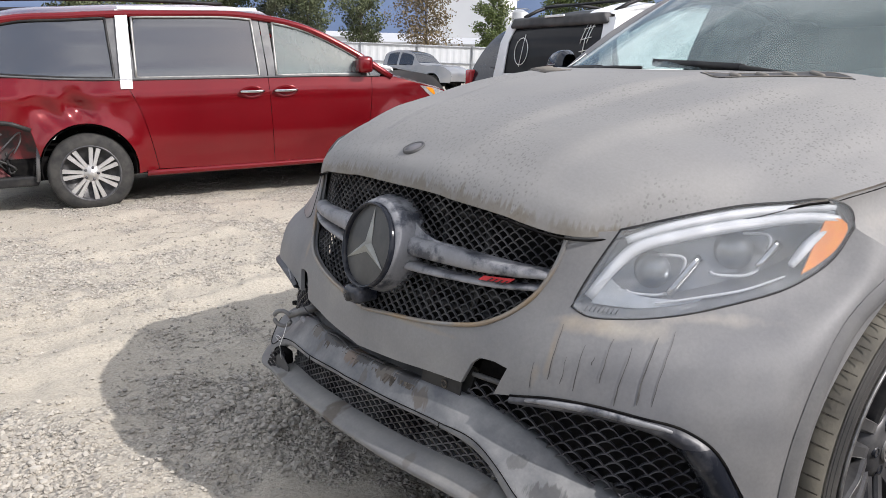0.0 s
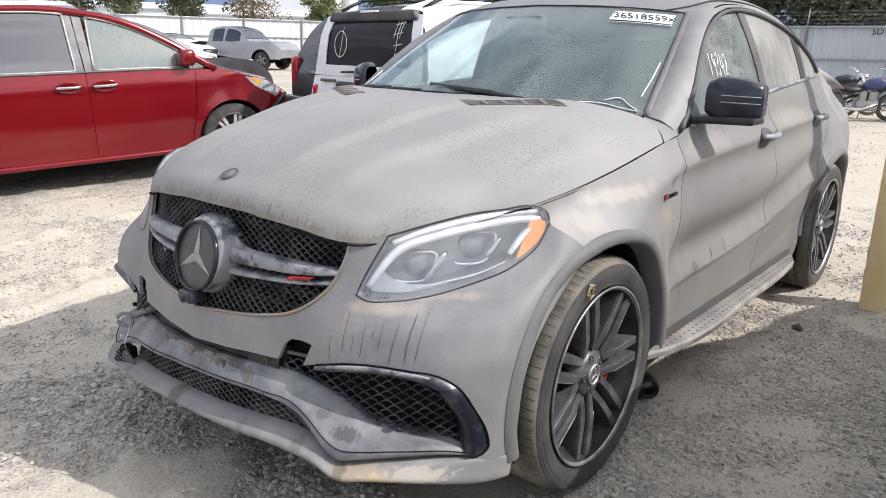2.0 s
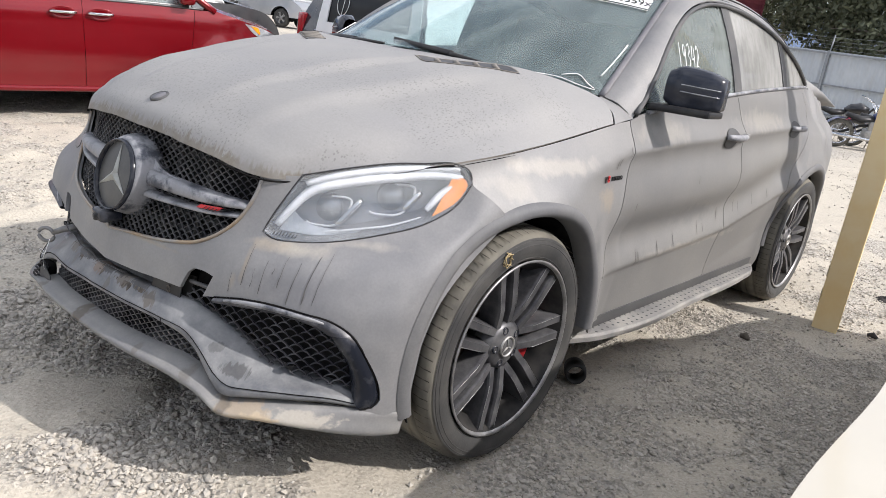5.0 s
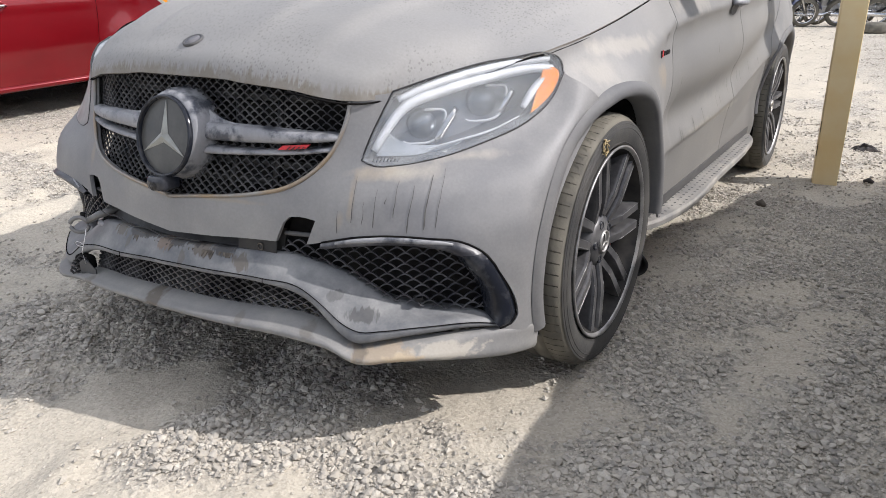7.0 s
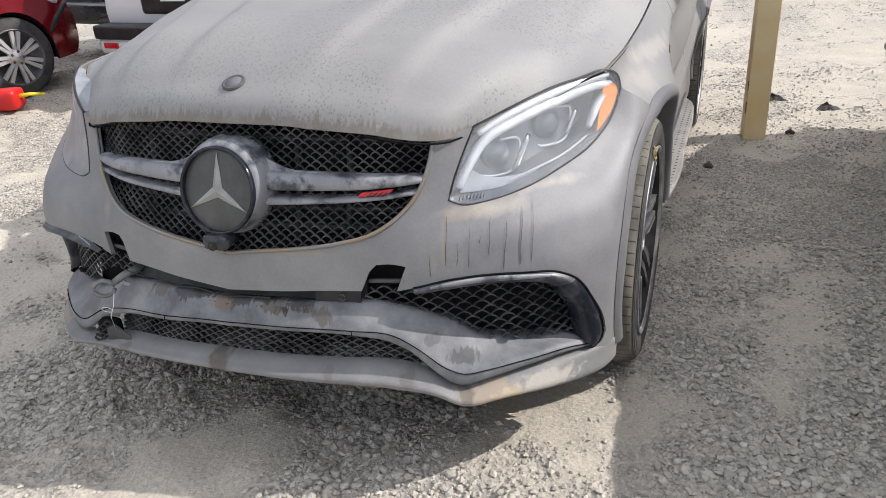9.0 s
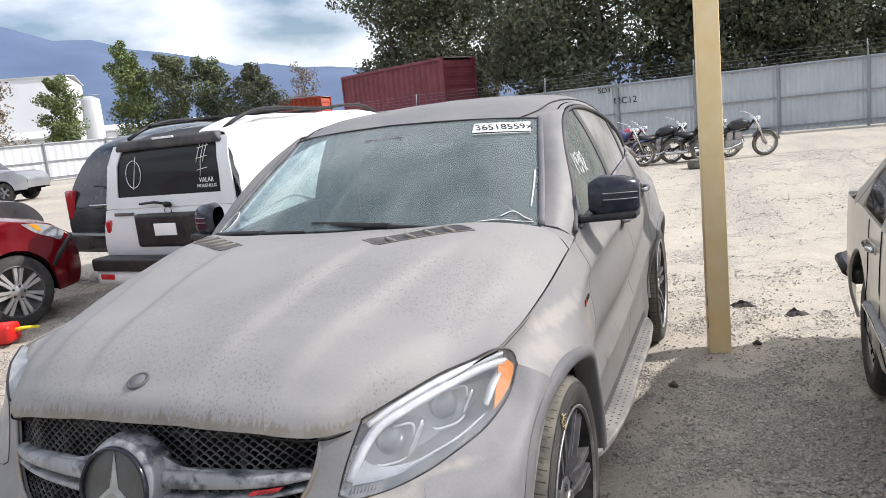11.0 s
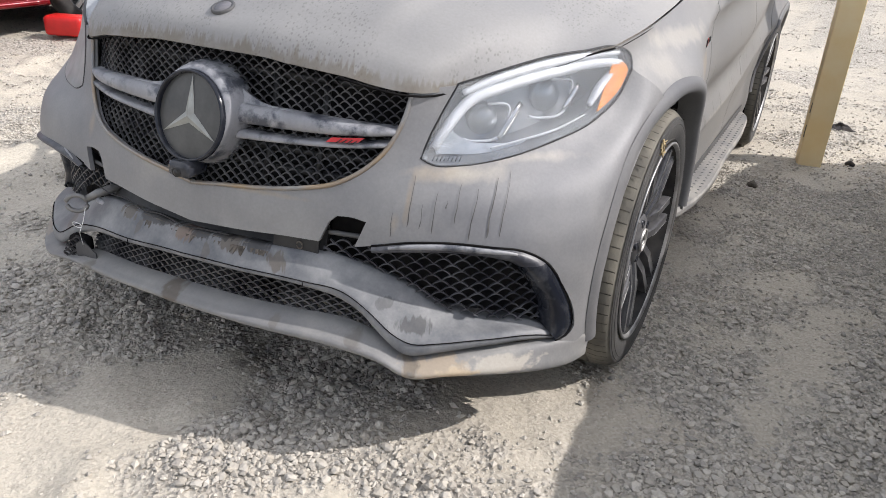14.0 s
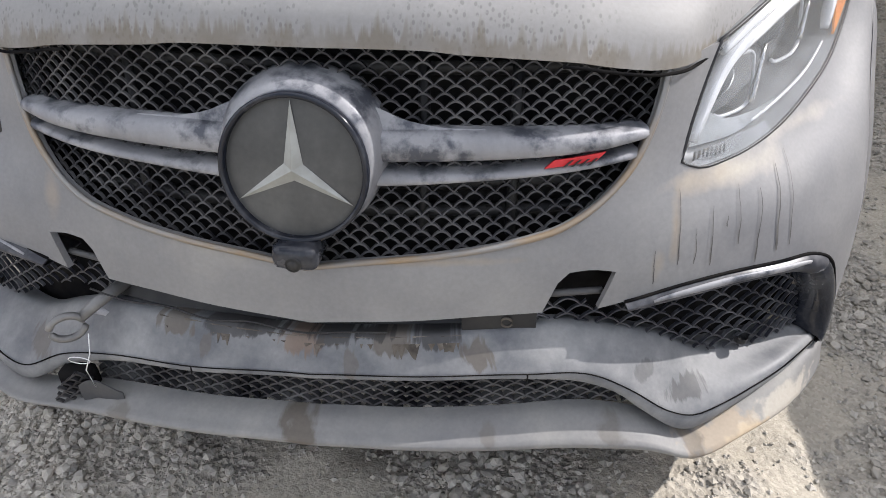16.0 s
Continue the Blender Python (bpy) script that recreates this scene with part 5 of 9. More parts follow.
# underside: the floor pan, and a black box added in the engine bay to block light
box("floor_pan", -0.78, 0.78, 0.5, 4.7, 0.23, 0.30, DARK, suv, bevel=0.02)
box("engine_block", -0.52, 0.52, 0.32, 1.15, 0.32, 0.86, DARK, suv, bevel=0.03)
tail = loft([[(-0.58, 4.86, 1.16), (-0.35, 4.93, 1.18), (0.35, 4.93, 1.18), (0.58, 4.86, 1.16)], [(-0.71, 4.87, 0.8), (-0.45, 4.97, 0.8), (0.45, 4.97, 0.8), (0.71, 4.87, 0.8)], [(-0.68, 4.82, 0.33), (-0.4, 4.92, 0.33), (0.4, 4.92, 0.33), (0.68, 4.82, 0.33)]], 20, 10)
sheet("rear_bumper", tail, DUST, suv, "", 0.01)

# -- glass house --
GLASS_TOP = [(1.60, 1.115), (1.72, 1.235), (1.90, 1.385), (2.10, 1.497), (2.318, 1.560), (2.62, 1.583), (2.95, 1.560), (3.20, 1.516), (3.50, 1.445), (3.80, 1.355), (4.03, 1.285)]
for sg in S2:
    yt = np.array(GLASS_TOP)
    lowline = lambda y0, y1, n=12: [(y, float(curve(BELT, y)) + 0.006) for y in np.linspace(y0, y1, n)]
    topline = lambda y0, y1, n=16: [(y, float(curve(GLASS_TOP, y)) - 0.004) for y in np.linspace(y0, y1, n)]
    panes = (("front_window", 1.60, 2.545, SIDEGLASS if sg > 0 else CLEARGLASS, "dusty greenish window glass" if sg > 0 else "clear passenger window glass"), ("rear_window", 2.615, 3.30, REARGLASS, "window caked with dust"), ("quarter_window", 3.365, 4.02, REARGLASS, "small window caked with dust"))
    for nm, y0, y1, mt, lb_ in panes:
        po = path(lowline(y0, y1), [(y1, float(curve(BELT, y1)) + 0.006), (y1 - (0.02 if y1 < 4 else 0.0), float(curve(GLASS_TOP, y1 - (0.02 if y1 < 4 else 0.0))) - 0.004)], topline(y1 - (0.02 if y1 < 4 else 0.0), y0), step=0.03)
        ob = patch(nm, po, lambda y, z: house(y, z, -0.008), mt, suv, lb_, 0.06, 0.004, sg=sg)
        ob.visible_shadow = False
    for y0, y1 in ((2.535, 2.625), (3.295, 3.375)):
        zz = np.linspace(0, 1, 8)
        g = np.array([[house(np.array(a - 0.02 * t * (1 if a < 3 else 1.4)), np.array(float(curve(BELT, a)) + t * (float(curve(GLASS_TOP, a)) - float(curve(BELT, a)))), -0.002) for t in zz] for a in np.linspace(y0, y1, 4)])
        sheet("window_post", g * (sg, 1, 1), CLAD, suv, "black window post under dust", 0.01)
    # trim round the windows
    tr = path(topline(1.585, 3.99, 40), step=0.03)
    tube("window_trim", house(tr[:, 0], tr[:, 1] + 0.006, 0.003) * (sg, 1, 1), 0.011, CLAD, suv, "dark window trim", 6, flat=0.8)
    bl_ = np.array(lowline(1.66, 3.99, 40))
    tube("belt_trim", house(bl_[:, 0], bl_[:, 1] - 0.004, 0.004) * (sg, 1, 1), 0.009, SATIN, suv, "bright belt strip, dusty", 6)

# windshield, pillars and roof: one chain of lines from base to tail
WS_BASE = [(0, 1.20, 1.222), (0.35, 1.245, 1.212), (0.60, 1.36, 1.190), (0.745, 1.50, 1.160)]
WS_TOP = [(0, 1.905, 1.579), (0.30, 1.935, 1.571), (0.50, 2.00, 1.559), (0.625, 2.09, 1.547)]
ws = loft([WS_BASE, [(0, 1.54, 1.409), (0.33, 1.58, 1.400), (0.56, 1.68, 1.380), (0.69, 1.80, 1.357)], WS_TOP], 30, 24)
wsh = sheet("windshield", ws, WINDSHIELD, suv, "windshield filmed with dust", 0.004, True, (0, -1, 1))
wsh.visible_shadow = False
for sg in S2:
    edge = ws[:, -1]
    py_ = np.linspace(1.60, 2.32, 24)
    outer = house(py_, curve(GLASS_TOP, py_) + 0.016, 0.004)
    outer[0] = (0.852, 1.575, 1.095)
    e2 = cr(edge, 24)
    mid = (e2 * 0.5 + outer * 0.5) + (0.012, -0.008, 0.016)
    e3 = e2 + (0.006, -0.004, -0.004)
    e2b = e2 * 0.86 + outer * 0.14 + (0.002, -0.002, 0.008)
    sheet("windshield_pillar", np.array([e3, e2b, e2 * 0.65 + outer * 0.35 + (0.01, -0.007, 0.014), mid, e2 * 0.22 + outer * 0.78 + (0.008, -0.004, 0.01), outer]) * (sg, 1, 1), DUST, suv, "", 0.006, up=(sg, -0.4, 0.3))
    tube("windshield_seal", (e2 * 0.93 + outer * 0.07) * (sg, 1, 1) + (0, -0.003, 0.006), 0.013, TRIM, suv, "dusty violet-grey windshield trim", 8, flat=0.55)
ry = np.linspace(0, 1, 30)
rc = cr([(0, 1.905, 1.579), (0, 2.2, 1.643), (0, 2.6, 1.683), (0, 3.05, 1.690), (0, 3.6, 1.632), (0, 4.1, 1.505), (0, 4.6, 1.330), (0, 4.92, 1.19)], 40)
re_ = np.vstack([cr(np.vstack([[(0.625, 2.09, 1.547)], house(np.linspace(2.25, 4.0, 14), curve(GLASS_TOP, np.linspace(2.25, 4.0, 14)) + 0.018, 0.002), [(0.66, 4.4, 1.225), (0.58, 4.86, 1.165)]]), 40)])
rq = cr([(0.30, 1.935, 1.571), (0.31, 2.22, 1.633), (0.33, 2.6, 1.671), (0.34, 3.05, 1.676), (0.36, 3.6, 1.616), (0.36, 4.1, 1.48), (0.42, 4.6, 1.318), (0.45, 4.92, 1.18)], 40)
rr_ = cr([(0.50, 2.00, 1.559), (0.55, 2.25, 1.614), (0.60, 2.6, 1.640), (0.62, 3.05, 1.628), (0.62, 3.6, 1.540), (0.60, 4.1, 1.37), (0.68, 4.6, 1.25), (0.70, 4.9, 1.172)], 40)
sheet("roof", loft([rc, rq, rr_, re_], 40, 24).transpose(1, 0, 2), DUST, suv, "dusty roof", 0.006, True, (0, 0, 1))
tube("header_seam", np.vstack([ws[-1, ::-1] * (-1, 1, 1), ws[-1, 1:]]) + (0, 0.004, 0.003), 0.0045, BLACK, suv, "dark joint above the windshield", 5)
for sg in S2:
    seam = (rr_ * 0.55 + re_ * 0.45)[:30] + (0, 0, 0.006)
    tube("roof_seam", seam * (sg, 1, 1), 0.0035, BLACK, suv, "dark roof joint", 5)
    yl = np.linspace(1.95, 3.95, 24)
    lining = np.array([house(yl, curve(GLASS_TOP, yl) + dz, o) for dz, o in ((0.03, -0.012), (0.0, -0.03), (-0.03, -0.035))])
    sheet("roof_lining", lining * (sg, 1, 1), DARK, suv, "dark lining over the door glass", 0.004)
# cowl and wipers
cow = loft([[(0, 1.17, 1.200), (0.5, 1.23, 1.180), (0.765, 1.37, 1.125)], [(0, 1.21, 1.214), (0.5, 1.29, 1.195), (0.76, 1.50, 1.150)]], 20, 4)
sheet("cowl", cow, BLACK, suv, "black cowl under the wipers", 0.004, True)
for arm, blade in (([(0.27, 1.205, 1.222), (0.36, 1.225, 1.212), (0.45, 1.262, 1.199), (0.52, 1.30, 1.186)], [(-0.07, 1.255, 1.236), (0.10, 1.230, 1.230), (0.28, 1.210, 1.222)]), ([(-0.30, 1.235, 1.212), (-0.20, 1.215, 1.216), (-0.08, 1.205, 1.218)], [(-0.62, 1.375, 1.196), (-0.45, 1.285, 1.210), (-0.28, 1.238, 1.214)])):
    wp = tube("wiper", cr(np.array(arm), 14) + (0, 0, 0.003), np.linspace(0.010, 0.006, 14), BLACK, suv, "black wiper arm", 6)
    bl3 = cr(np.array(blade), 18) + (0, 0, 0.003)
    tube("wiper_blade", bl3, 0.010, BLACK, wp, "black wiper blade", 6, flat=1.3)
    tube("blade_rubber", bl3 + (0, 0.012, -0.010), 0.004, BLACK, wp, seg=5)
# seats, dash and wheel, as far as the glass shows them
cabin = node("cabin", suv)
CLOTH = mat("dark_interior", (0.03, 0.03, 0.03), 0.8, col2=(0.05, 0.048, 0.045), scale=10)
v, f = block(-0.72, 0.72, 1.42, 1.80, 0.85, 1.13, 0.07, 3)
make("dashboard", v, f, CLOTH, cabin, "dark dashboard", smooth=True)
for sx in (-0.38, 0.38):
    v, f = gather(block(sx - 0.26, sx + 0.26, 2.15, 2.65, 0.62, 0.82, 0.07, 3), block(sx - 0.25, sx + 0.25, 2.62, 2.78, 0.75, 1.28, 0.07, 3), block(sx - 0.13, sx + 0.13, 2.64, 2.74, 1.30, 1.47, 0.05, 3))
    make("seat", v, f, CLOTH, cabin, "dark leather seat", smooth=True)
tube("steering_wheel", [(0.38 + 0.18 * math.cos(t), 1.93 - 0.07 * math.sin(t), 1.06 + 0.17 * math.sin(t)) for t in np.linspace(0, 6.283, 26, endpoint=False)], 0.016, CLOTH, cabin, "", 7, closed=True)
v, f = block(-0.10, 0.10, 1.74, 1.80, 1.47, 1.53, 0.02, 3)
make("mirror_inside", v + (0, 0.05, 0.0), f, CLOTH, cabin, smooth=True)
g = np.array([[(x, 2.95 + 0.02 * math.sin(9 * z), z) for x in np.linspace(-0.7, 0.7, 8)] for z in np.linspace(0.6, 1.45, 8)])
sheet("rear_bench", g, CLOTH, cabin, "", 0.05)
# -- mirrors --
for sg in S2:
    mr = node("door_mirror", suv)
    yy = np.linspace(-1, 1, 17)
    rows = []
    for t in np.linspace(0, 1, 14):
        x = 0.895 + 0.180 * t
        hh = 0.078 * (1 - 0.34 * t**4) * (0.72 + 0.28 * min(1, t * 5)) + 0.002
        dd = 0.058 * (1 - 0.5 * t**4) * (0.75 + 0.25 * min(1, t * 4))
        ring = []
        for a in np.linspace(0, 2 * np.pi, 22, endpoint=False):
            c, s_ = math.cos(a), math.sin(a)
            yv = 1.735 + 0.07 * t + dd * math.copysign(abs(c) ** (0.8 if c < 0 else 0.35), c)
            zv = 1.228 - 0.008 * t + hh * math.copysign(abs(s_) ** (0.85 if s_ > 0 else 0.35), s_)
            ring.append((x, yv, zv))
        rows.append(ring + ring[:1])
    g = np.array(rows)
    end = np.array([[tuple(q * 0.0 + g[-1].mean(0)) for q in g[-1]]])
    sheet("mirror_shell", np.vstack([g, end]) * (sg, 1, 1), MIRRORCAP, mr, "blue-black mirror shell, lightly dusty", 0)
    v, f = block(0.86, 1.07, 1.665, 1.80, 1.135, 1.162, 0.010, 2)
    v[:, 1] += 0.3 * (v[:, 0] - 0.9)
    make("mirror_foot", v * (sg, 1, 1), f, BLACK, mr, "black plastic foot", smooth=False)
    for k, dz in enumerate((0.018, -0.006)):
        t = np.linspace(0.30, 0.97, 12)
        y_ = 1.735 + 0.07 * t - 0.058 * (1 - 0.5 * t**4) - 0.002
        tube("indicator", np.stack([0.895 + 0.180 * t + 0 * t, y_ + 0.004, 1.224 + dz - 0.008 * t + 0.0 * t], -1) * (sg, 1, 1), 0.0045, LAMP_IN, mr, "clear indicator strip", 6, flat=0.6)

# -- wheels --
def wheel(sg, yc):
    w = node("wheel", suv)
    rear = yc > 2
    R, Wd = 0.388, 0.142
    In = Wd + (0.055 if rear else 0.0)
    # tyre with grooves round it and cut shoulders
    prof = [(0.286, -In + 0.012), (0.300, -In + 0.001), (0.334, -In - 0.004), (0.362, -In + 0.004), (0.378, -In + 0.018), (0.386, -In + 0.035)]
    for g0 in ((-0.125,) if rear else ()) + (-0.075, -0.025, 0.025, 0.075):
        prof += [(R, g0 - 0.006), (R - 0.008, g0 - 0.0045), (R - 0.008, g0 + 0.0045), (R, g0 + 0.006)]
    prof += [(0.3865, Wd - 0.035), (0.381, Wd - 0.018), (0.370, Wd - 0.004), (0.352, Wd + 0.005), (0.335, Wd + 0.006), (0.312, Wd + 0.002), (0.298, Wd - 0.004), (0.288, Wd - 0.014)]
    v, f = lathe(prof, 96)
    squash = lambda v: np.where((v[:, 2] < -HUB_Z + 0.002), -HUB_Z + 0.002 + 0.1 * (v[:, 2] + HUB_Z), v[:, 2])
    v[:, 2] = squash(v)
    ty = make("tyre", v, f, TYRE, w, "dusty low-profile tyre")
    v, f = lathe([(0.2985, Wd - 0.002), (0.312, Wd + 0.0035), (0.335, Wd + 0.0075), (0.350, Wd + 0.0062), (0.366, Wd + 0.001)], 96)
    v[:, 2] = squash(v)
    sw = make("sidewall", v, f, SIDEWALL, ty, "darker rubber sidewall")
    for r0 in (0.3035, 0.3465, 0.3590):
        x0 = np.interp(r0, (0.2985, 0.312, 0.335, 0.350, 0.366), (Wd - 0.002, Wd + 0.0035, Wd + 0.0075, Wd + 0.0062, Wd + 0.001))
        tube("sidewall_rib", [(x0, r0 * math.cos(t), r0 * math.sin(t)) for t in np.linspace(0, 2 * np.pi, 80, endpoint=False) if r0 * math.sin(t) > -HUB_Z + 0.01], 0.0014, SIDEWALL, sw, seg=4, closed=True)
    bits = []
    for i in range(78):
        a = 2 * math.pi * i / 78
        for x0, x1, tw_ in ((0.085, 0.139, 0.014), (-0.137, -0.085, -0.014)):
            q = []
            mid_x = 0.112 if x0 > 0 else -0.112
            end_x = x1 if x0 > 0 else x0
            near_x = x0 if x0 > 0 else x1
            for x, da in ((near_x, 0), (mid_x, 0.6 * tw_), (end_x, tw_), (end_x, tw_ + 0.008), (mid_x, 0.6 * tw_ + 0.010), (near_x, 0.009)):
                r = (R + 0.0010) if abs(x) < 0.112 else (0.3835 if abs(x) > 0.12 else R + 0.0006)
                q.append((x, r * math.cos(a + da), r * math.sin(a + da)))
            bits.append((np.array(q), [(0, 1, 4, 5), (1, 2, 3, 4)]))
    v, f = gather(*bits)
    v[:, 2] = squash(v)
    tagged(make("tread_cut", v, f, TREAD, ty, "dark tread cuts", smooth=False, weld=0), kind="stuff")
    # barrel, flange
    v, f = lathe([(0.286, Wd - 0.010), (0.293, Wd - 0.001), (0.2955, Wd + 0.005), (0.289, Wd + 0.007), (0.283, Wd - 0.003)], 72)
    make("rim_lip", v, f, RIMLIP, w, "scuffed bright rim edge")
    v, f = lathe([(0.283, Wd - 0.003), (0.273, Wd - 0.028), (0.250, Wd - 0.06), (0.246, -0.06), (0.262, -In + 0.01)], 60)
    make("rim_barrel", v, f, BARREL, w, "dark dusty rim barrel")
    v, f = lathe([(0.0, 0.012), (0.10, 0.012), (0.188, 0.012), (0.193, 0.006), (0.193, -0.012), (0.0, -0.012)], 48)
    make("brake_disc", v, f, DISC, w, "rust-tinged brake disc")
    v, f = lathe([(0.0, 0.075), (0.06, 0.075), (0.088, 0.02), (0.088, -0.02)], 30)
    make("disc_hat", v, f, BARREL, w)
    bits = []
    for a in np.radians(np.linspace(-30, 22, 9)):
        bits.append([((x, r * math.cos(a), r * math.sin(a))) for x, r in ((0.066, 0.112), (0.078, 0.205), (0.03, 0.226), (-0.05, 0.226), (-0.05, 0.150))])
    g = np.array([b + b[:1] for b in bits])
    make("caliper", g.reshape(-1, 3), grid_faces(9, 6) + [tuple(range(5)), tuple(range(48, 53))], REDCAL, w, "red brake caliper")

    # seven pairs of deep, sharp-edged arms that part from each other towards the rim
    def arm(a0, d):
        rows = []
        for t in np.linspace(0, 1, 12):
            r = 0.074 + (0.282 - 0.074) * t
            x = 0.108 + 0.014 * min(1, t * 3) + 0.010 * t
            off = d * np.interp(t, (0, 0.2, 0.4, 1), (0.028, 0.028, 0.029, 0.031))
            wid = np.interp(t, (0, 0.3, 1), (0.0140, 0.0135, 0.0150))
            er, et = np.array([0, math.cos(a0), math.sin(a0)]), np.array([0, -math.sin(a0), math.cos(a0)])
            c = er * r + et * off + np.array([x, 0, 0])
            rows.append([c + et * (wid + 0.008) + (-0.070, 0, 0), c + et * wid + (-0.008, 0, 0), c + et * wid * 0.80 + (0.0, 0, 0), c - et * wid * 0.80 + (0.0, 0, 0), c - et * wid + (-0.008, 0, 0), c - et * (wid + 0.008) + (-0.070, 0, 0)])
        g = np.array(rows)
        edge = [tuple(q + np.array([0.0006, 0, 0])) for q in (g[3:, 2] if d > 0 else g[3:, 3])]
        return g.reshape(-1, 3), grid_faces(12, 6, True) + [tuple(range(6)), tuple(range(66, 72))], edge

    for i in range(7):
        a = radians(105) + 2 * math.pi * i / 7
        for d in (-1, 1):
            v, f, edge = arm(a, d)
            sp = make("spoke", v, f, RIM, w, "dark dusty alloy spoke", smooth=False)
            tube("worn_edge", edge, 0.0011, RIMLIP, sp, "bright worn edge", 4)
    for i in range(5):
        v, f = lathe([(0.0, -0.006), (0.008, -0.006), (0.0095, 0.0), (0.0125, 0.001), (0.0135, -0.012)], 10)
        b = 2 * math.pi * i / 5 + 0.6
        make("wheel_nut", v + (0.118, 0.056 * math.cos(b), 0.056 * math.sin(b)), f, GLOSSBLK, w, "dark bolt socket")
    v, f = lathe([(0.0, 0.121), (0.034, 0.121), (0.040, 0.117), (0.062, 0.116), (0.080, 0.104), (0.090, 0.05)], 40)
    make("hub", v, f, RIM, w, "dark hub")
    v, f = lathe([(0.029, 0.121), (0.031, 0.1255), (0.0345, 0.1255), (0.0355, 0.119)], 30)
    cap = make("hub_ring", v, f, STEEL, w, "worn metal cap ring")
    for t in (95, 215, 335):
        a = radians(t)
        tube("cap_arm", [(0.1235, 0, 0), (0.1235, 0.029 * math.cos(a), 0.029 * math.sin(a))], (0.004, 0.0015), STEEL, cap, seg=5)
    w.matrix_world = pose(sg * 0.800, yc, HUB_Z, 0, 0, 0 if sg > 0 else 180)
    return w


for sg in S2:
    for yc in (WHEEL_F, WHEEL_R):
        wheel(sg, yc)

# -- marks: runs in the dust, stains, handwriting and sticker --
rng = random.Random(11)
for s0, z0, z1 in ((0.561, 0.700, 0.585), (0.588, 0.645, 0.600), (0.618, 0.672, 0.588), (0.640, 0.655, 0.605), (0.664, 0.690, 0.577), (0.703, 0.680, 0.582), (0.742, 0.700, 0.586), (0.769, 0.712, 0.587), (0.525, 0.62, 0.575), (1.00, 0.735, 0.69), (1.012, 0.70, 0.645), (1.04, 0.72, 0.67)):
    n_ = 10
    z = np.linspace(z0, z1 + rng.uniform(-0.012, 0.035), n_)
    ss = s0 + np.cumsum([rng.uniform(-0.0012, 0.0012) for _ in range(n_)])
    w_ = 0.0013 * np.interp(np.linspace(0, 1, n_), (0, 0.7, 0.92, 1), (0.35, 0.8, 1.25, 0.5)) * rng.uniform(0.6, 1.5)
    g = np.array([front(ss + k * w_, z, 0.0135 * 0 + 0.0012 + 0.012 * np.exp(-(((z - 0.655 - 0.10 * (ss - 0.6)) / 0.05) ** 2)) * np.clip((ss - 0.5) / 0.2, 0, 1) * np.clip((1.2 - ss) / 0.3, 0, 1)) for k in (-1, 1)])
    sheet("dust_run", g, STREAK, suv, "dark run washed through the dust", 0.0)
# number written on the driver's window, white strokes and lot sticker on the windshield
def on_ws(u, v, out=0.004):
    i, j = v * (ws.shape[0] - 1), u * (ws.shape[1] - 1)
    i0, j0 = min(int(i), ws.shape[0] - 2), min(int(j), ws.shape[1] - 2)
    a, b = i - i0, j - j0
    return ws[i0, j0] * (1 - a) * (1 - b) + ws[i0 + 1, j0] * a * (1 - b) + ws[i0, j0 + 1] * (1 - a) * b + ws[i0 + 1, j0 + 1] * a * b + np.array([0, -0.55, 0.83]) * out


p0, p1, p2_ = on_ws(0.575, 0.945), on_ws(0.955, 0.955), on_ws(0.575, 0.835)
g = np.array([[on_ws(0.575 + 0.37 * a, 0.842 + 0.105 * b + 0.012 * a, 0.005) for a in np.linspace(0, 1, 12)] for b in (0, 0.5, 1)])
stick = sheet("lot_sticker", g, PAPER, suv, "white paper lot sticker", 0.0012, up=(0, -1, 1))
ca, cb, cu = on_ws(0.575, 0.895, 0.009), on_ws(0.945, 0.907, 0.009), on_ws(0.76, 0.948, 0.009)
ex = Vector(cb - ca).normalized()
cc = Vector(on_ws(0.765, 0.898, 0.0068))
eu = (Vector(cu) - cc)
eu = (eu - ex * eu.dot(ex)).normalized()
m = Matrix((ex, eu, ex.cross(eu))).transposed().to_4x4()
m.translation = cc - eu * 0.019
writing("lot_number", "36518559x", 0.056, m, INK, stick)
for seg_ in ([(0.80, 0.06), (0.86, 0.10), (0.93, 0.05), (0.965, 0.03)], [(0.70, 0.02), (0.80, 0.035), (0.90, 0.022), (0.97, 0.02)], [(0.58, 0.815), (0.76, 0.826), (0.95, 0.835)], [(0.955, 0.14), (0.965, 0.30), (0.97, 0.45)]):
    tube("marker_stroke", [on_ws(u, v, 0.006) for u, v in cr(np.array(seg_), 16)], 0.0035, WHITEINK, suv, "white marker stroke on glass", 4, flat=0.4)
lp = [on_ws(0.80 + 0.10 * math.cos(t), 0.12 + 0.10 * math.sin(t), 0.006) * (-1, 1, 1) for t in np.linspace(0, 6.283, 24, endpoint=False)]
tube("marker_stroke", lp, 0.0022, WHITEINK, suv, "", 4, closed=True)
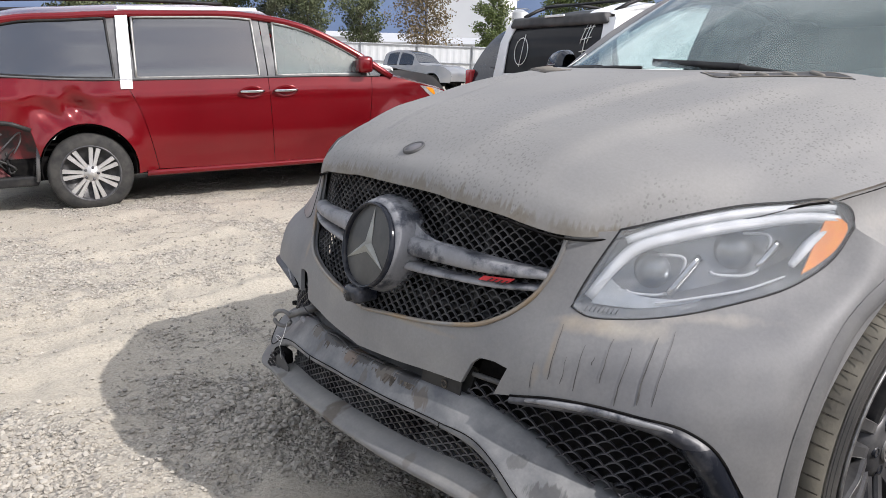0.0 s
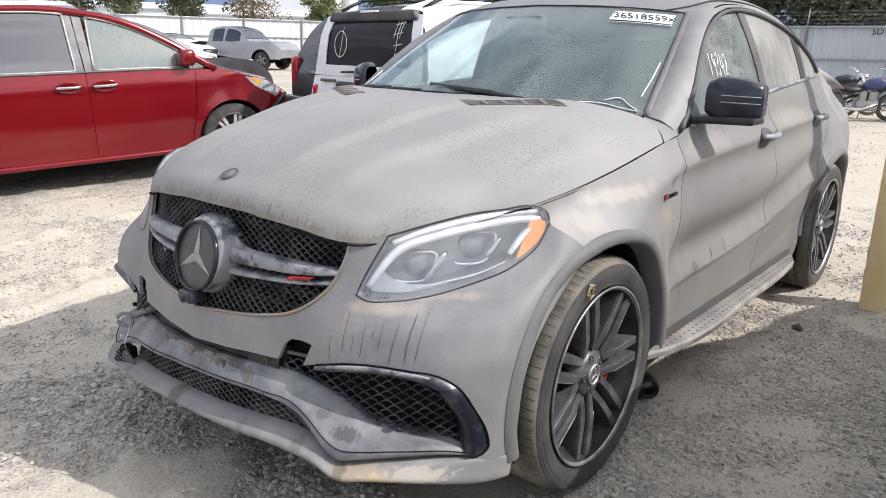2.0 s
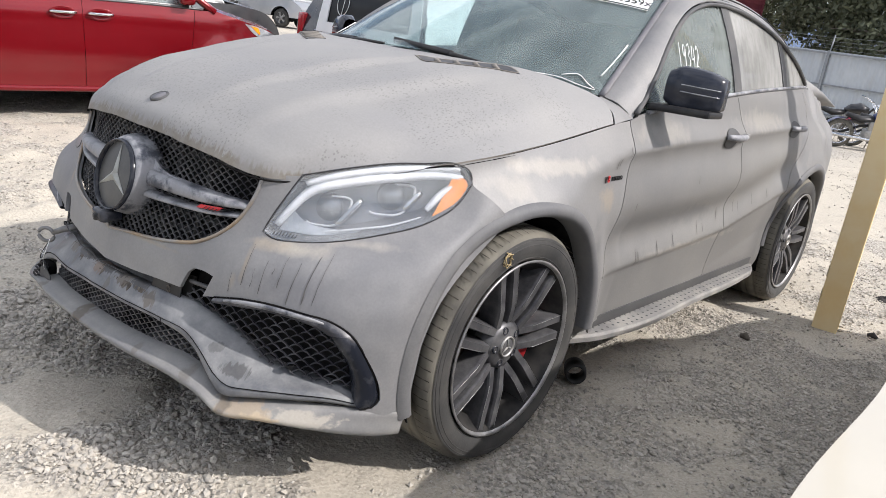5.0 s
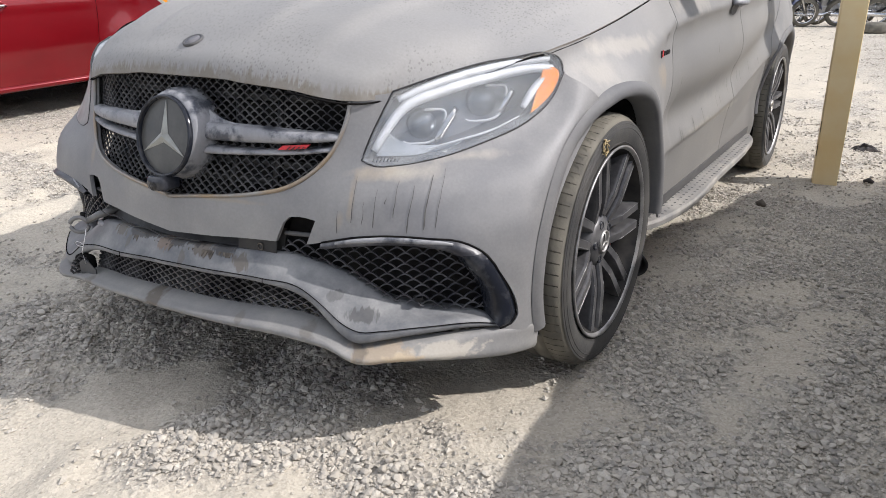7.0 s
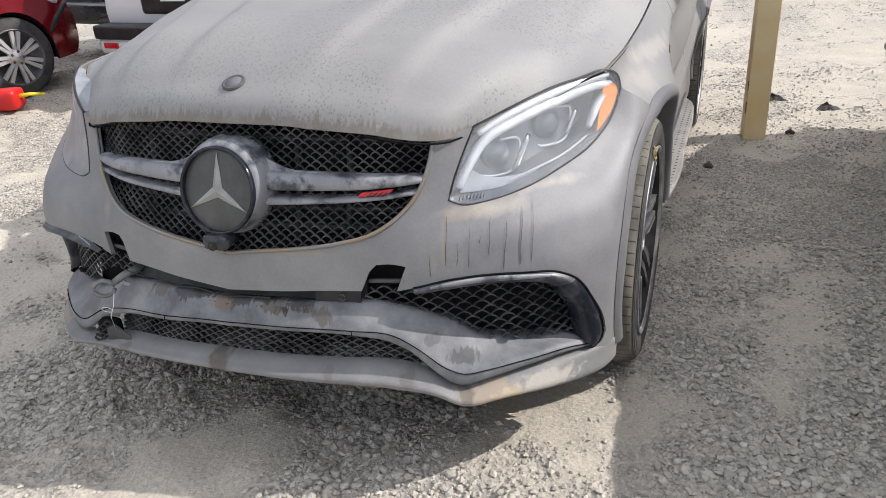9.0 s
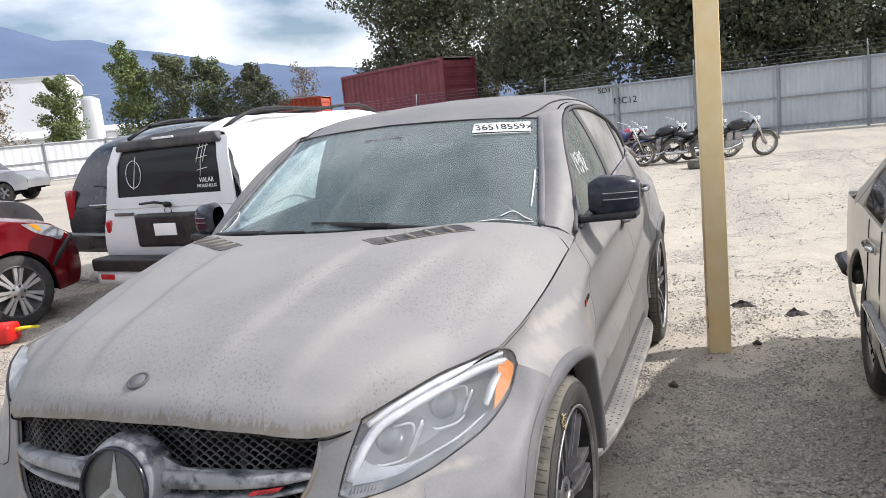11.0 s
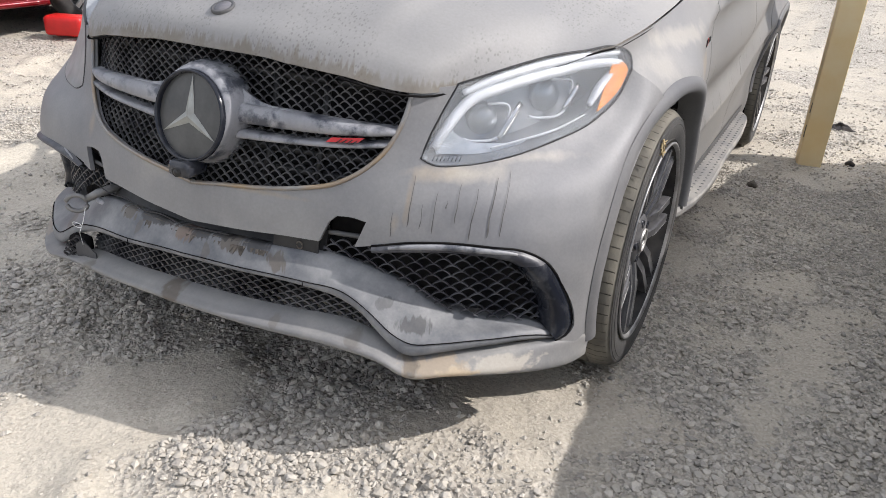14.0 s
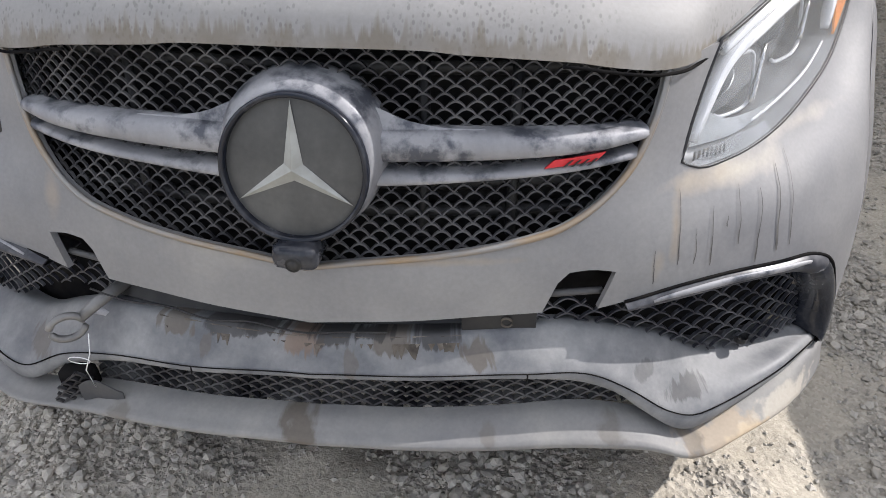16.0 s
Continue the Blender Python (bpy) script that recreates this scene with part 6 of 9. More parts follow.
# handwritten number on the driver's window, stroke by stroke
STROKES = {"1": [[(0.5, 0), (0.55, 1)]], "9": [[(0.85, 0.85), (0.5, 1.0), (0.15, 0.75), (0.4, 0.5), (0.85, 0.8)], [(0.85, 0.85), (0.75, 0.0)]],
    "3": [[(0.1, 0.9), (0.6, 1.0), (0.8, 0.75), (0.4, 0.52), (0.85, 0.3), (0.5, 0.0), (0.1, 0.1)]], "4": [[(0.25, 1.0), (0.1, 0.45), (0.9, 0.5)], [(0.8, 0.95), (0.75, 0.0)]],
    "2": [[(0.1, 0.8), (0.45, 1.0), (0.8, 0.75), (0.1, 0.05)], [(0.1, 0.05), (0.6, 0.1), (1.3, 0.0)]]}
number = node("window_number", suv)
for i, ch in enumerate("19342"):
    for st in STROKES[ch]:
        q = cr(np.array(st, float), 14)
        yy, zz = 1.945 + 0.041 * i + 0.032 * q[:, 0] + 0.006 * q[:, 1], 1.300 + 0.088 * q[:, 1] - 0.004 * (i % 2)
        tube("pen_stroke", house(yy, zz, 0.0015), 0.0026, WHITEINK, number, "white marker stroke", 4, flat=0.6)
# runs of water down the doors and the quarter
for y0, z0, z1 in ((1.50, 1.01, 0.96), (1.72, 0.60, 0.53), (1.74, 0.59, 0.53), (1.90, 0.62, 0.55), (2.05, 0.63, 0.57), (2.30, 0.66, 0.59), (2.36, 0.64, 0.60), (2.52, 0.70, 0.63), (2.14, 0.88, 0.84), (1.60, 0.80, 0.77), (2.72, 0.72, 0.66), (2.78, 0.71, 0.66), (2.95, 0.74, 0.68), (3.15, 0.75, 0.70), (1.41, 0.97, 0.93), (1.43, 0.975, 0.935)):
    z = np.linspace(z0, z1, 7)
    yy = y0 + np.cumsum([rng.uniform(-0.001, 0.001) for _ in range(7)])
    w_ = 0.0022 * np.sin(np.linspace(0.4, 2.8, 7))
    sheet("dust_run", np.array([flank(yy + k * w_, z, 0.0016) for k in (-1, 1)]), STREAK, suv, "dark run washed through the dust", 0.0)
# panel between hood, windshield and door
for sg in S2:
    g = loft([[(0.760, 1.463, 1.153), (0.833, 1.458, 1.113), (0.866, 1.431, 1.080)], [(0.757, 1.48, 1.157), (0.828, 1.505, 1.124), (0.862, 1.505, 1.091)], [(0.752, 1.497, 1.158), (0.815, 1.548, 1.132), (0.855, 1.578, 1.098)]], 12, 10)
    sheet("cowl_corner", g * (sg, 1, 1), DUST, suv, "small dusty corner panel", 0.004, up=(0, 0, 1))
# parking sensor on the cheek
for s0, z0 in ((1.03, 0.545), (-1.03, 0.545)):
    c = front(np.array(s0), np.array(z0), 0.001)
    d = c - front(np.array(s0), np.array(z0), -0.1)
    rot = np.array(Vector(d / np.linalg.norm(d)).to_track_quat("X", "Z").to_matrix())
    v, f = lathe([(0.0, 0.0015), (0.010, 0.0015), (0.0115, -0.001), (0.0125, 0.0012), (0.0135, 0.0)], 20)
    make("parking_sensor", v @ rot.T + c, f, DUST, suv, "round grey parking sensor")

# knot of dry straw caught on the tyre
STRAW = mat("dry_straw", (0.42, 0.33, 0.18), 0.9, col2=(0.30, 0.23, 0.12), scale=40)
for k in range(5):
    r_ = random.Random(k)
    base = np.array([0.951, WHEEL_F - 0.125, HUB_Z + 0.318])
    tube("straw_knot", [base + np.array([r_.uniform(-0.004, 0.006), 0.016 * math.cos(t + k) + r_.uniform(-0.008, 0.008), 0.018 * math.sin(t + k) + r_.uniform(-0.006, 0.006)]) for t in np.linspace(0, 5, 9)], 0.0018, STRAW, suv, "knot of dry straw on the tyre", 4)


# the nose's right corner, knocked forwards and out
def knocked(ob, share=1.0):
    """Shifts the far corner of one part, fading out towards the middle and the wheel."""
    me = ob.data
    co = np.empty(len(me.vertices) * 3, np.float32)
    me.vertices.foreach_get("co", co)
    co = co.reshape(-1, 3)
    w = np.clip((-co[:, 0] - 0.46) / 0.34, 0, 1)
    w = share * w * w * (3 - 2 * w) * np.clip((1.25 - co[:, 1]) / 0.55, 0, 1) * np.interp(co[:, 2], (0.42, 0.52, 0.70), (0.0, 0.55, 1.0))
    co[:, 0] -= 0.035 * w
    co[:, 1] -= 0.070 * w
    me.vertices.foreach_set("co", co.ravel())
    me.update()


for ob in list(suv.children_recursive):
    kind = ob.name.split(".")[0]
    if ob.type == "MESH" and (kind in ("front_bumper", "fender", "intake_frame", "arch_moulding") or ob.parent.name.startswith("headlight")):
        knocked(ob)
    elif kind in ("hood", "hood_gap"):
        knocked(ob, 0.55)

# ==== ground ====
def ground_material():
    n = Nodes("crushed_stone_and_dust")
    big = n.span(n.noise(0.35, 6), 0.35, 0.65)
    at = n.t.nodes.new("ShaderNodeAttribute")
    at.attribute_name = "stoniness"
    worn = n.span(n.mul(at.outputs["Fac"], n.span(n.noise(9, 6), 0.3, 0.7, -0.5, 0.5), "ADD"), -0.35, 0.35)
    fine = n.span(n.noise(70, 6), 0.3, 0.7)
    chip, grain = n.cells(62, out=1), n.cells(135, out=1)
    bw = n.t.nodes.new("ShaderNodeRGBToBW")
    n.link(chip, bw.inputs[0])
    bw2 = n.t.nodes.new("ShaderNodeRGBToBW")
    n.link(grain, bw2.inputs[0])
    base = n.mix(big, (0.43, 0.388, 0.315), (0.51, 0.463, 0.38))
    stony = n.mix(n.span(bw.outputs[0], 0.2, 0.8), (0.21, 0.195, 0.172), (0.54, 0.50, 0.435))
    grit = n.mix(n.span(bw2.outputs[0], 0.2, 0.8), (0.20, 0.178, 0.148), (0.58, 0.528, 0.44))
    base = n.mix(n.mul(n.span(fine, 0, 1, 0.1, 0.8), n.span(worn, 0, 1, 0.6, 1.0)), base, grit)
    base = n.mix(n.mul(worn, 0.7), base, stony)
    n.set(Base_Color=base, Roughness=0.95)
    b1 = n.bump(n.mul(n.cells(62), n.span(worn, 0, 1, 0.2, 1.0)), 0.8, 0.014)
    b2 = n.bump(n.noise(26, 5), 0.5, 0.010, b1)
    n.bump(n.noise(190, 4), 0.6, 0.005, b2)
    return n.m


GROUND = ground_material()


def value_noise(x, y, f):
    """Smooth random lumps, f to the metre, from -1 to 1."""
    u, v = x * f, y * f
    i, j = np.floor(u), np.floor(v)
    a, b = u - i, v - j
    a, b = a * a * (3 - 2 * a), b * b * (3 - 2 * b)

    def lattice(p, q):
        k = np.sin(p * 127.1 + q * 311.7 + f) * 43758.5453
        return 2 * (k - np.floor(k)) - 1

    return (lattice(i, j) * (1 - a) + lattice(i + 1, j) * a) * (1 - b) + (lattice(i, j + 1) * (1 - a) + lattice(i + 1, j + 1) * a) * b


def ground_z(x, y):
    """Gentle lumps and two wheel tracks in the yard."""
    x, y = np.asarray(x, float), np.asarray(y, float)
    near = np.exp(-(((x + 0.8) / 8) ** 2) - (((y - 1.5) / 8) ** 2))
    h = 0.010 * np.sin(2.3 * x + 1.1 * np.sin(1.3 * y)) + 0.008 * np.sin(3.1 * y + 0.7 * x) + 0.006 * np.sin(6.7 * x - 2.9 * y) + 0.004 * np.sin(13 * y + 5 * np.sin(3 * x)) + 0.003 * np.sin(19 * x + 7 * np.sin(2.1 * y))
    h = h + 0.016 * value_noise(x, y, 1.9) + 0.012 * value_noise(x, y, 5.0) + 0.010 * value_noise(x, y, 11.0) + 0.007 * value_noise(x, y, 21.0)
    rut = 0.0
    for x0, deep in ((3.4, 1.0), (2.2, 1.0), (4.6, 0.8), (1.45, 0.6)):
        u = x + x0 + 0.25 * y + 0.10 * np.sin(0.9 * y + x0)
        band = np.exp(-((u / 0.15) ** 4))
        rut = rut + deep * (0.009 * np.sin(48 * (y + 0.25 * x) + 9 * np.abs(u)) * band - 0.020 * band + 0.018 * np.exp(-(((np.abs(u) - 0.21) / 0.06) ** 2)))
    flat = np.ones_like(x)
    for cx, cy in ((0.8, 0.925), (-0.8, 0.925), (0.8, 3.80), (-0.8, 3.80), (1.29, 3.5), (2.1, 2.95), (2.1, 0.15), (3.55, 2.95), (3.55, 0.15)):
        flat = flat * (1 - np.exp(-(((x - cx) ** 2 + (y - cy) ** 2) / 0.09)))
    tilt = 0.064 * (y - 2.3) * np.exp(-(((x + 6.5) / 3.2) ** 2) - (((y - 2.3) / 4.5) ** 2))
    # the yard climbs gently towards the far white fence
    r, az = np.hypot(x - 1.9, y + 1.0), np.degrees(np.arctan2(x - 1.9, y + 1.0))
    rise = 0.016 * np.clip(r - 14, 0, 56) * np.clip((-34 - az) / 8, 0, 1) * np.clip((az + 100) / 15, 0, 1)
    return (h + rut) * near * flat + tilt + rise - 0.004


gx = np.concatenate([[-900, -420, -200, -120, -90, -75], np.arange(-66, -8.6, 2.4), np.arange(-8.5, -4.2, 0.07), np.arange(-4.2, 2.7, 0.032), np.arange(2.7, 6.0, 0.07), [8, 11, 16, 25, 45, 90, 200, 420, 900]])
gy = np.concatenate([[-500, -240, -110, -50, -22, -11, -6, -4], np.arange(-3, -1.7, 0.07), np.arange(-1.7, 3.4, 0.032), np.arange(3.4, 8.0, 0.07), np.arange(9, 66, 2.4), [75, 90, 110, 190, 340, 620, 1300]])
X, Y = np.meshgrid(gx, gy)
Z = ground_z(X, Y)


# gravel drifts (+) and dust pans (-): centre, reach along x and y, weight
DRIFTS = ((0.22, -0.05, 0.22, 0.30, 1.1), (0.24, 0.30, 0.12, 0.22, 0.9), (0.62, 0.02, 0.28, 0.12, 0.8), (-0.50, 0.20, 0.30, 0.12, 0.9), (-0.78, -0.50, 0.28, 0.14, 1.0), (-0.90, 0.05, 0.16, 0.18, 0.7),
          (1.20, 0.95, 0.14, 0.40, 0.6), (1.46, 0.62, 0.14, 0.24, 0.7), (1.26, 0.42, 0.10, 0.14, 0.5), (0.0, 0.35, 0.9, 0.12, 0.3), (1.70, 2.60, 0.45, 1.1, 0.7),
          (-0.16, -0.14, 0.20, 0.26, -1.3), (0.75, 0.52, 0.22, 0.10, -1.1), (0.92, 0.22, 0.14, 0.16, -0.6), (1.36, 0.78, 0.09, 0.10, -0.9), (1.44, 1.32, 0.10, 0.22, -0.9), (1.30, 0.20, 0.22, 0.10, -0.6), (-1.35, -0.40, 0.40, 0.18, -0.9))


def stony(x, y):
    """Where stones lie thick (above 0) and where fine dust covers the yard (below), in drifts drawn out along the tracks."""
    u, v = 0.80 * x + 0.6 * y, 0.80 * y - 0.6 * x
    h = 0.7 * value_noise(u * 0.75, v * 1.5, 1.15) + 0.6 * value_noise(u * 0.8, v * 1.6, 2.9) + 0.4 * value_noise(x, y, 8.0) - 0.12
    for cx, cy, rx, ry, k in DRIFTS:
        h = h + k * np.exp(-(((x - cx) / rx) ** 2) - (((y - cy) / ry) ** 2))
    return h + 0.20 * np.clip((x - 0.95) / 0.3, 0, 1)


ground = make("ground", np.stack([X, Y, Z], -1).reshape(-1, 3), grid_faces(len(gy), len(gx)), GROUND, up=(0, 0, 1), weld=0)
ground.data.attributes.new("stoniness", "FLOAT", "POINT").data.foreach_set("value", stony(X, Y).astype(np.float32).ravel())
tagged(ground, "dusty yard of pale crushed stone with wheel tracks", "ground", kind="structure")


def stone_shapes(k, rng, fine):
    """A few rough lumps of broken stone: (verts, faces)."""
    out = []
    for i in range(k):
        bm = bmesh.new()
        if fine:
            bmesh.ops.create_uvsphere(bm, u_segments=4, v_segments=2, radius=1)
        else:
            bmesh.ops.create_icosphere(bm, subdivisions=1, radius=1)
        for v in bm.verts:
            v.co *= rng.uniform(0.78, 1.14)
            v.co.z *= 0.74
        bm.verts.index_update()
        out.append((np.array([tuple(v.co) for v in bm.verts]), [tuple(v.index for v in f.verts) for f in bm.faces]))
        bm.free()
    return out


def stone_material():
    n = Nodes("broken_stone")
    geo = n.t.nodes.new("ShaderNodeNewGeometry")
    c = n.mix(geo.outputs["Random Per Island"], (0.20, 0.190, 0.174), (0.55, 0.513, 0.452))
    c = n.mix(n.mul(n.span(n.noise(30, 6), 0.3, 0.65), 0.7), c, (0.47, 0.425, 0.35))
    n.set(Base_Color=c, Roughness=0.92)
    n.bump(n.noise(130, 4), 0.35, 0.004)
    return n.m


STONE = stone_material()
srng = np.random.default_rng(3)
CHIPS, LUMPS = stone_shapes(10, random.Random(9), True), stone_shapes(10, random.Random(8), False)


def scatter(name, pts, lo, hi, power, label, shapes=CHIPS):
    """Stones strewn at pts, as one mesh."""
    n = len(pts)
    base = np.array([q[0] for q in shapes])
    tris = np.array(shapes[0][1])
    r = lo + (hi - lo) * srng.random(n) ** power
    w = base[srng.integers(0, len(shapes), n)] * (r[:, None] * srng.uniform((0.90, 0.75, 0.65), (1.30, 1.0, 1.1), (n, 3)))[:, None]
    a = srng.uniform(0, 6.283, n)[:, None]
    tip = srng.normal(0, 0.25, n)[:, None]
    x, z = w[..., 0] * np.cos(tip) - w[..., 2] * np.sin(tip), w[..., 0] * np.sin(tip) + w[..., 2] * np.cos(tip)
    y = w[..., 1]
    v = np.stack([x * np.cos(a) - y * np.sin(a) + pts[:, :1], x * np.sin(a) + y * np.cos(a) + pts[:, 1:], z + (ground_z(pts[:, 0], pts[:, 1]) + 0.34 * r)[:, None]], -1)
    k = base.shape[1]
    f = (tris[None] + k * np.arange(n)[:, None, None]).reshape(-1, 3).astype(np.int32)
    me = bpy.data.meshes.new(name)
    me.vertices.add(n * k)
    me.vertices.foreach_set("co", v.astype(np.float32).ravel())
    me.loops.add(f.size)
    me.loops.foreach_set("vertex_index", f.ravel())
    me.polygons.add(len(f))
    me.polygons.foreach_set("loop_start", np.arange(0, f.size, 3, dtype=np.int32))
    me.update(calc_edges=True)
    me.validate()
    me.shade_flat()
    me.materials.append(STONE)
    return tagged(new(name, me), label, "gravel", kind="stuff")


def patchy(n, x0, x1, y0, y1, spread, cut):
    out = np.empty((0, 2))
    while len(out) < n:
        p = srng.uniform((x0, y0), (x1, y1), (n, 2))
        out = np.vstack([out, p[stony(p[:, 0], p[:, 1]) > cut + srng.normal(0, spread, n)]])
    return out[:n]


scatter("gravel", patchy(110000, -2.7, 2.3, -1.5, 3.2, 0.42, 0.30), 0.0022, 0.0092, 1.9, "pale crushed gravel strewn thickly before the wrecked car")
scatter("gravel_chips", patchy(75000, -6.5, 3.2, -2.0, 6.0, 0.6, 0.1), 0.0035, 0.0135, 2.0, "thinly strewn gravel chips over dust")
scatter("coarse_stones", patchy(9500, -2.4, 2.4, -1.3, 2.0, 0.22, 0.42), 0.006, 0.0165, 1.5, "coarser broken stones heaped in drifts", LUMPS)
scatter("far_gravel", patchy(26000, -12, 8, 5.0, 20, 0.5, 0.2), 0.005, 0.018, 2.0, "scattered stones across the open yard")


def debris(name, pts, r, material, label):
    x, y = pts[0][:2]
    return tagged(tube(name, [(a, b, float(ground_z(a, b)) + c) for a, b, c in pts], r, material, seg=7), label, "debris")


RAG = mat("dark_rag", (0.03, 0.028, 0.03), 0.9, col2=(0.07, 0.06, 0.055), scale=30)


def rag(x, y, lx, ly, h, turn, seed, label):
    """A crumpled scrap of cloth lying in folds, with a ragged rim."""
    r = random.Random(seed)
    n_, m_ = 9, 26
    g = []
    ph = [r.uniform(0, 6.28) for _ in range(4)]
    for i in range(n_):
        t = i / (n_ - 1)
        row = []
        for a in np.linspace(0, 2 * np.pi, m_):
            edge = 1 + 0.28 * math.sin(3 * a + ph[0]) + 0.18 * math.sin(7 * a + ph[1])
            z = h * (0.55 * (1 - t) * (1 + 0.5 * math.sin(2 * a + ph[2])) + 0.45 * abs(math.sin(5 * t + 2 * math.sin(2 * a + ph[3])))) * (1 - t**4) + 0.004
            row.append((lx * t * edge * math.cos(a), ly * t * edge * math.sin(a), z))
        g.append(row)
    ob = tagged(sheet("rag", np.array(g), RAG, None, "", 0.006), label, "debris")
    ob.matrix_world = pose(x, y, float(ground_z(x, y)), 0, 0, turn)


rag(1.43, 4.61, 0.085, 0.040, 0.045, 8, 3, "crumpled dark rag lying on the gravel")
rag(1.78, 4.46, 0.080, 0.060, 0.045, 35, 5, "crumpled black scrap lying on the gravel")
debris("clod", [(1.04, 2.94, 0.008), (1.06, 2.955, 0.018), (1.085, 2.95, 0.008)], (0.012, 0.022, 0.010), CRUST, "clod of grey earth beside the sill")
debris("clod", [(1.49, 3.72, 0.01), (1.515, 3.73, 0.018), (1.54, 3.72, 0.01)], (0.010, 0.018, 0.009), RAG, "small dark clod on the gravel")
rp = thing("pipe_end", "short black rubber pipe end on the ground beside the wheel", "pipe")
v, f = lathe([(0.042, -0.05), (0.052, -0.05), (0.056, 0.0), (0.052, 0.05), (0.042, 0.05), (0.040, 0.0), (0.042, -0.05)], 24)
make("pipe_wall", 0.82 * np.array([(a * 0.6 + b * 0.8, a * -0.8 + b * 0.6, c) for a, b, c in v]) + (0.80, 1.655, 0.045), f, BLACK, rp, "black rubber wall")

# ==== yellow post ====
POST = Nodes("yellow_post_paint")
POST.set(Base_Color=POST.mix(POST.span(POST.noise(6, 8), 0.35, 0.7), (0.82, 0.61, 0.30), (0.86, 0.70, 0.42)), Roughness=0.6)
POST.bump(POST.noise(40, 5), 0.1, 0.003)
post = thing("steel_post", "square post painted pale yellow, set in the gravel", "post")
v, f = block(-0.065, 0.065, -0.065, 0.065, -0.1, 3.5, 0.006)
make("post_shaft", v, f, POST.m, post)
make("paint_chip", *block(-0.0672, -0.0652, -0.0672, -0.05, 0.30, 0.36, 0.0006), RAG, post, "chipped dark paint")
make("paint_chip", *block(-0.0672, -0.0652, -0.0672, -0.045, 0.16, 0.23, 0.0006), RAG, post, "chipped dark paint")
post.matrix_world = pose(1.292, 3.60, 0, 0, 0, 8)


ROADTYRE = mat("worn_black_tyre", (0.022, 0.022, 0.022), 0.8, col2=(0.06, 0.057, 0.052), scale=9, bump=0.2, bscale=90)


# ==== other vehicles: a body lofted from side profiles, cut windows, wheels ====
def road_wheel(par, x, y, r, w, sgx, spokes=10, rim_mat=None, tyre_flat=0.0, hub_r=0.66):
    """A wheel at (x, y) whose outer side looks towards sgx."""
    wh = node("wheel", par)
    rr = r * hub_r
    v, f = lathe([(rr, -w), (r * 0.9, -w - 0.004), (r * 0.985, -w + 0.025), (r, -w + 0.05), (r, w - 0.05), (r * 0.985, w - 0.025), (r * 0.9, w + 0.004), (rr, w - 0.004)], 40)
    v[:, 2] = np.maximum(v[:, 2], -r + tyre_flat)
    make("tyre", v, f, ROADTYRE, wh, "black tyre")
    v, f = lathe([(rr, w - 0.004), (rr * 0.97, w + 0.002), (rr * 0.93, w - 0.010), (rr * 0.90, w - 0.06), (0.0, w - 0.07)], 40)
    # dish takes the dark alloy, putting shade behind the spokes into its colour
    rim = make("rim", v, f, RIM, wh, "wheel dish coloured dark for the shade behind the spokes")
    for i in range(spokes):
        a = 2 * math.pi * (i + 0.5) / spokes
        for tw in (-1, 1):
            er, et = np.array([0, math.cos(a), math.sin(a)]), np.array([0, -math.sin(a), math.cos(a)])
            g = []
            for t in (0.20, 0.55, 0.97):
                c, k = er * rr * t + et * tw * rr * (0.02 + 0.115 * t) + np.array([w - 0.010 + 0.004 * (1 - t), 0, 0]), rr * (0.050 + 0.042 * t)
                g.append([c + et * k + (-0.02, 0, 0), c + et * k * 0.8, c - et * k * 0.8, c - et * k + (-0.02, 0, 0)])
            make("spoke", np.array(g).reshape(-1, 3), grid_faces(3, 4), rim_mat or RIMLIP, wh, "silver alloy spoke", smooth=False)
    for i in range(5 if spokes else 0):
        a = 2 * math.pi * i / 5
        v, f = lathe([(0.0, 0.0), (0.012, 0.0), (0.014, -0.012)], 8)
        make("wheel_nut", v + (w - 0.001, rr * 0.22 * math.cos(a), rr * 0.22 * math.sin(a)), f, RIM, wh)
    v, f = lathe([(0.0, w + 0.004), (rr * 0.12, w + 0.003), (rr * 0.14, w - 0.004), (rr * 0.30, w - 0.008), (rr * 0.33, w - 0.03)], 24)
    make("hub", v, f, rim_mat or RIMLIP, wh, "silver hub")
    wh.matrix_world = par.matrix_world @ pose(x, y, r - tyre_flat, 0, 0, 0 if sgx > 0 else 180)
    return wh


def body_side(outline, x_of, sgx, name, material, par, label="", step=0.06, thick=0.02):
    v, f = region(path(*outline, step=step), step)
    p = np.stack([sgx * x_of(v[:, 0], v[:, 1]), v[:, 0], v[:, 1]], -1)
    return make(name, p, f, material, par, label, thick=thick, up=(sgx, 0, 0))


def span_roof(line, half, crown, name, material, par, label="", n=13):
    """Skin across the car over a side line of (y, z), with a crown in the middle; half(y, z): half-width."""
    c = np.asarray(line, float)
    t = np.linspace(-1, 1, n)
    g = np.array([[(half(y, z) * a, y, z + crown * (1 - a * a)) for a in t] for y, z in c])
    return sheet(name, g, material, par, label, 0.01)


def paint(name, col, col2, rough=0.25, metal=0.0, dust=(0.40, 0.37, 0.32), amount=0.25):
    n = Nodes(name)
    film = n.span(n.noise(2.0, 8), 0.4, 0.75, 0.0, amount)
    c = n.mix(n.span(n.noise(1.2, 4), 0.35, 0.65), col, col2)
    n.set(Base_Color=n.mix(film, c, dust), Roughness=n.span(film, 0, 0.4, rough, 0.6), Metallic=metal, Coat_Weight=0.6, Coat_Roughness=0.08)
    return n.m


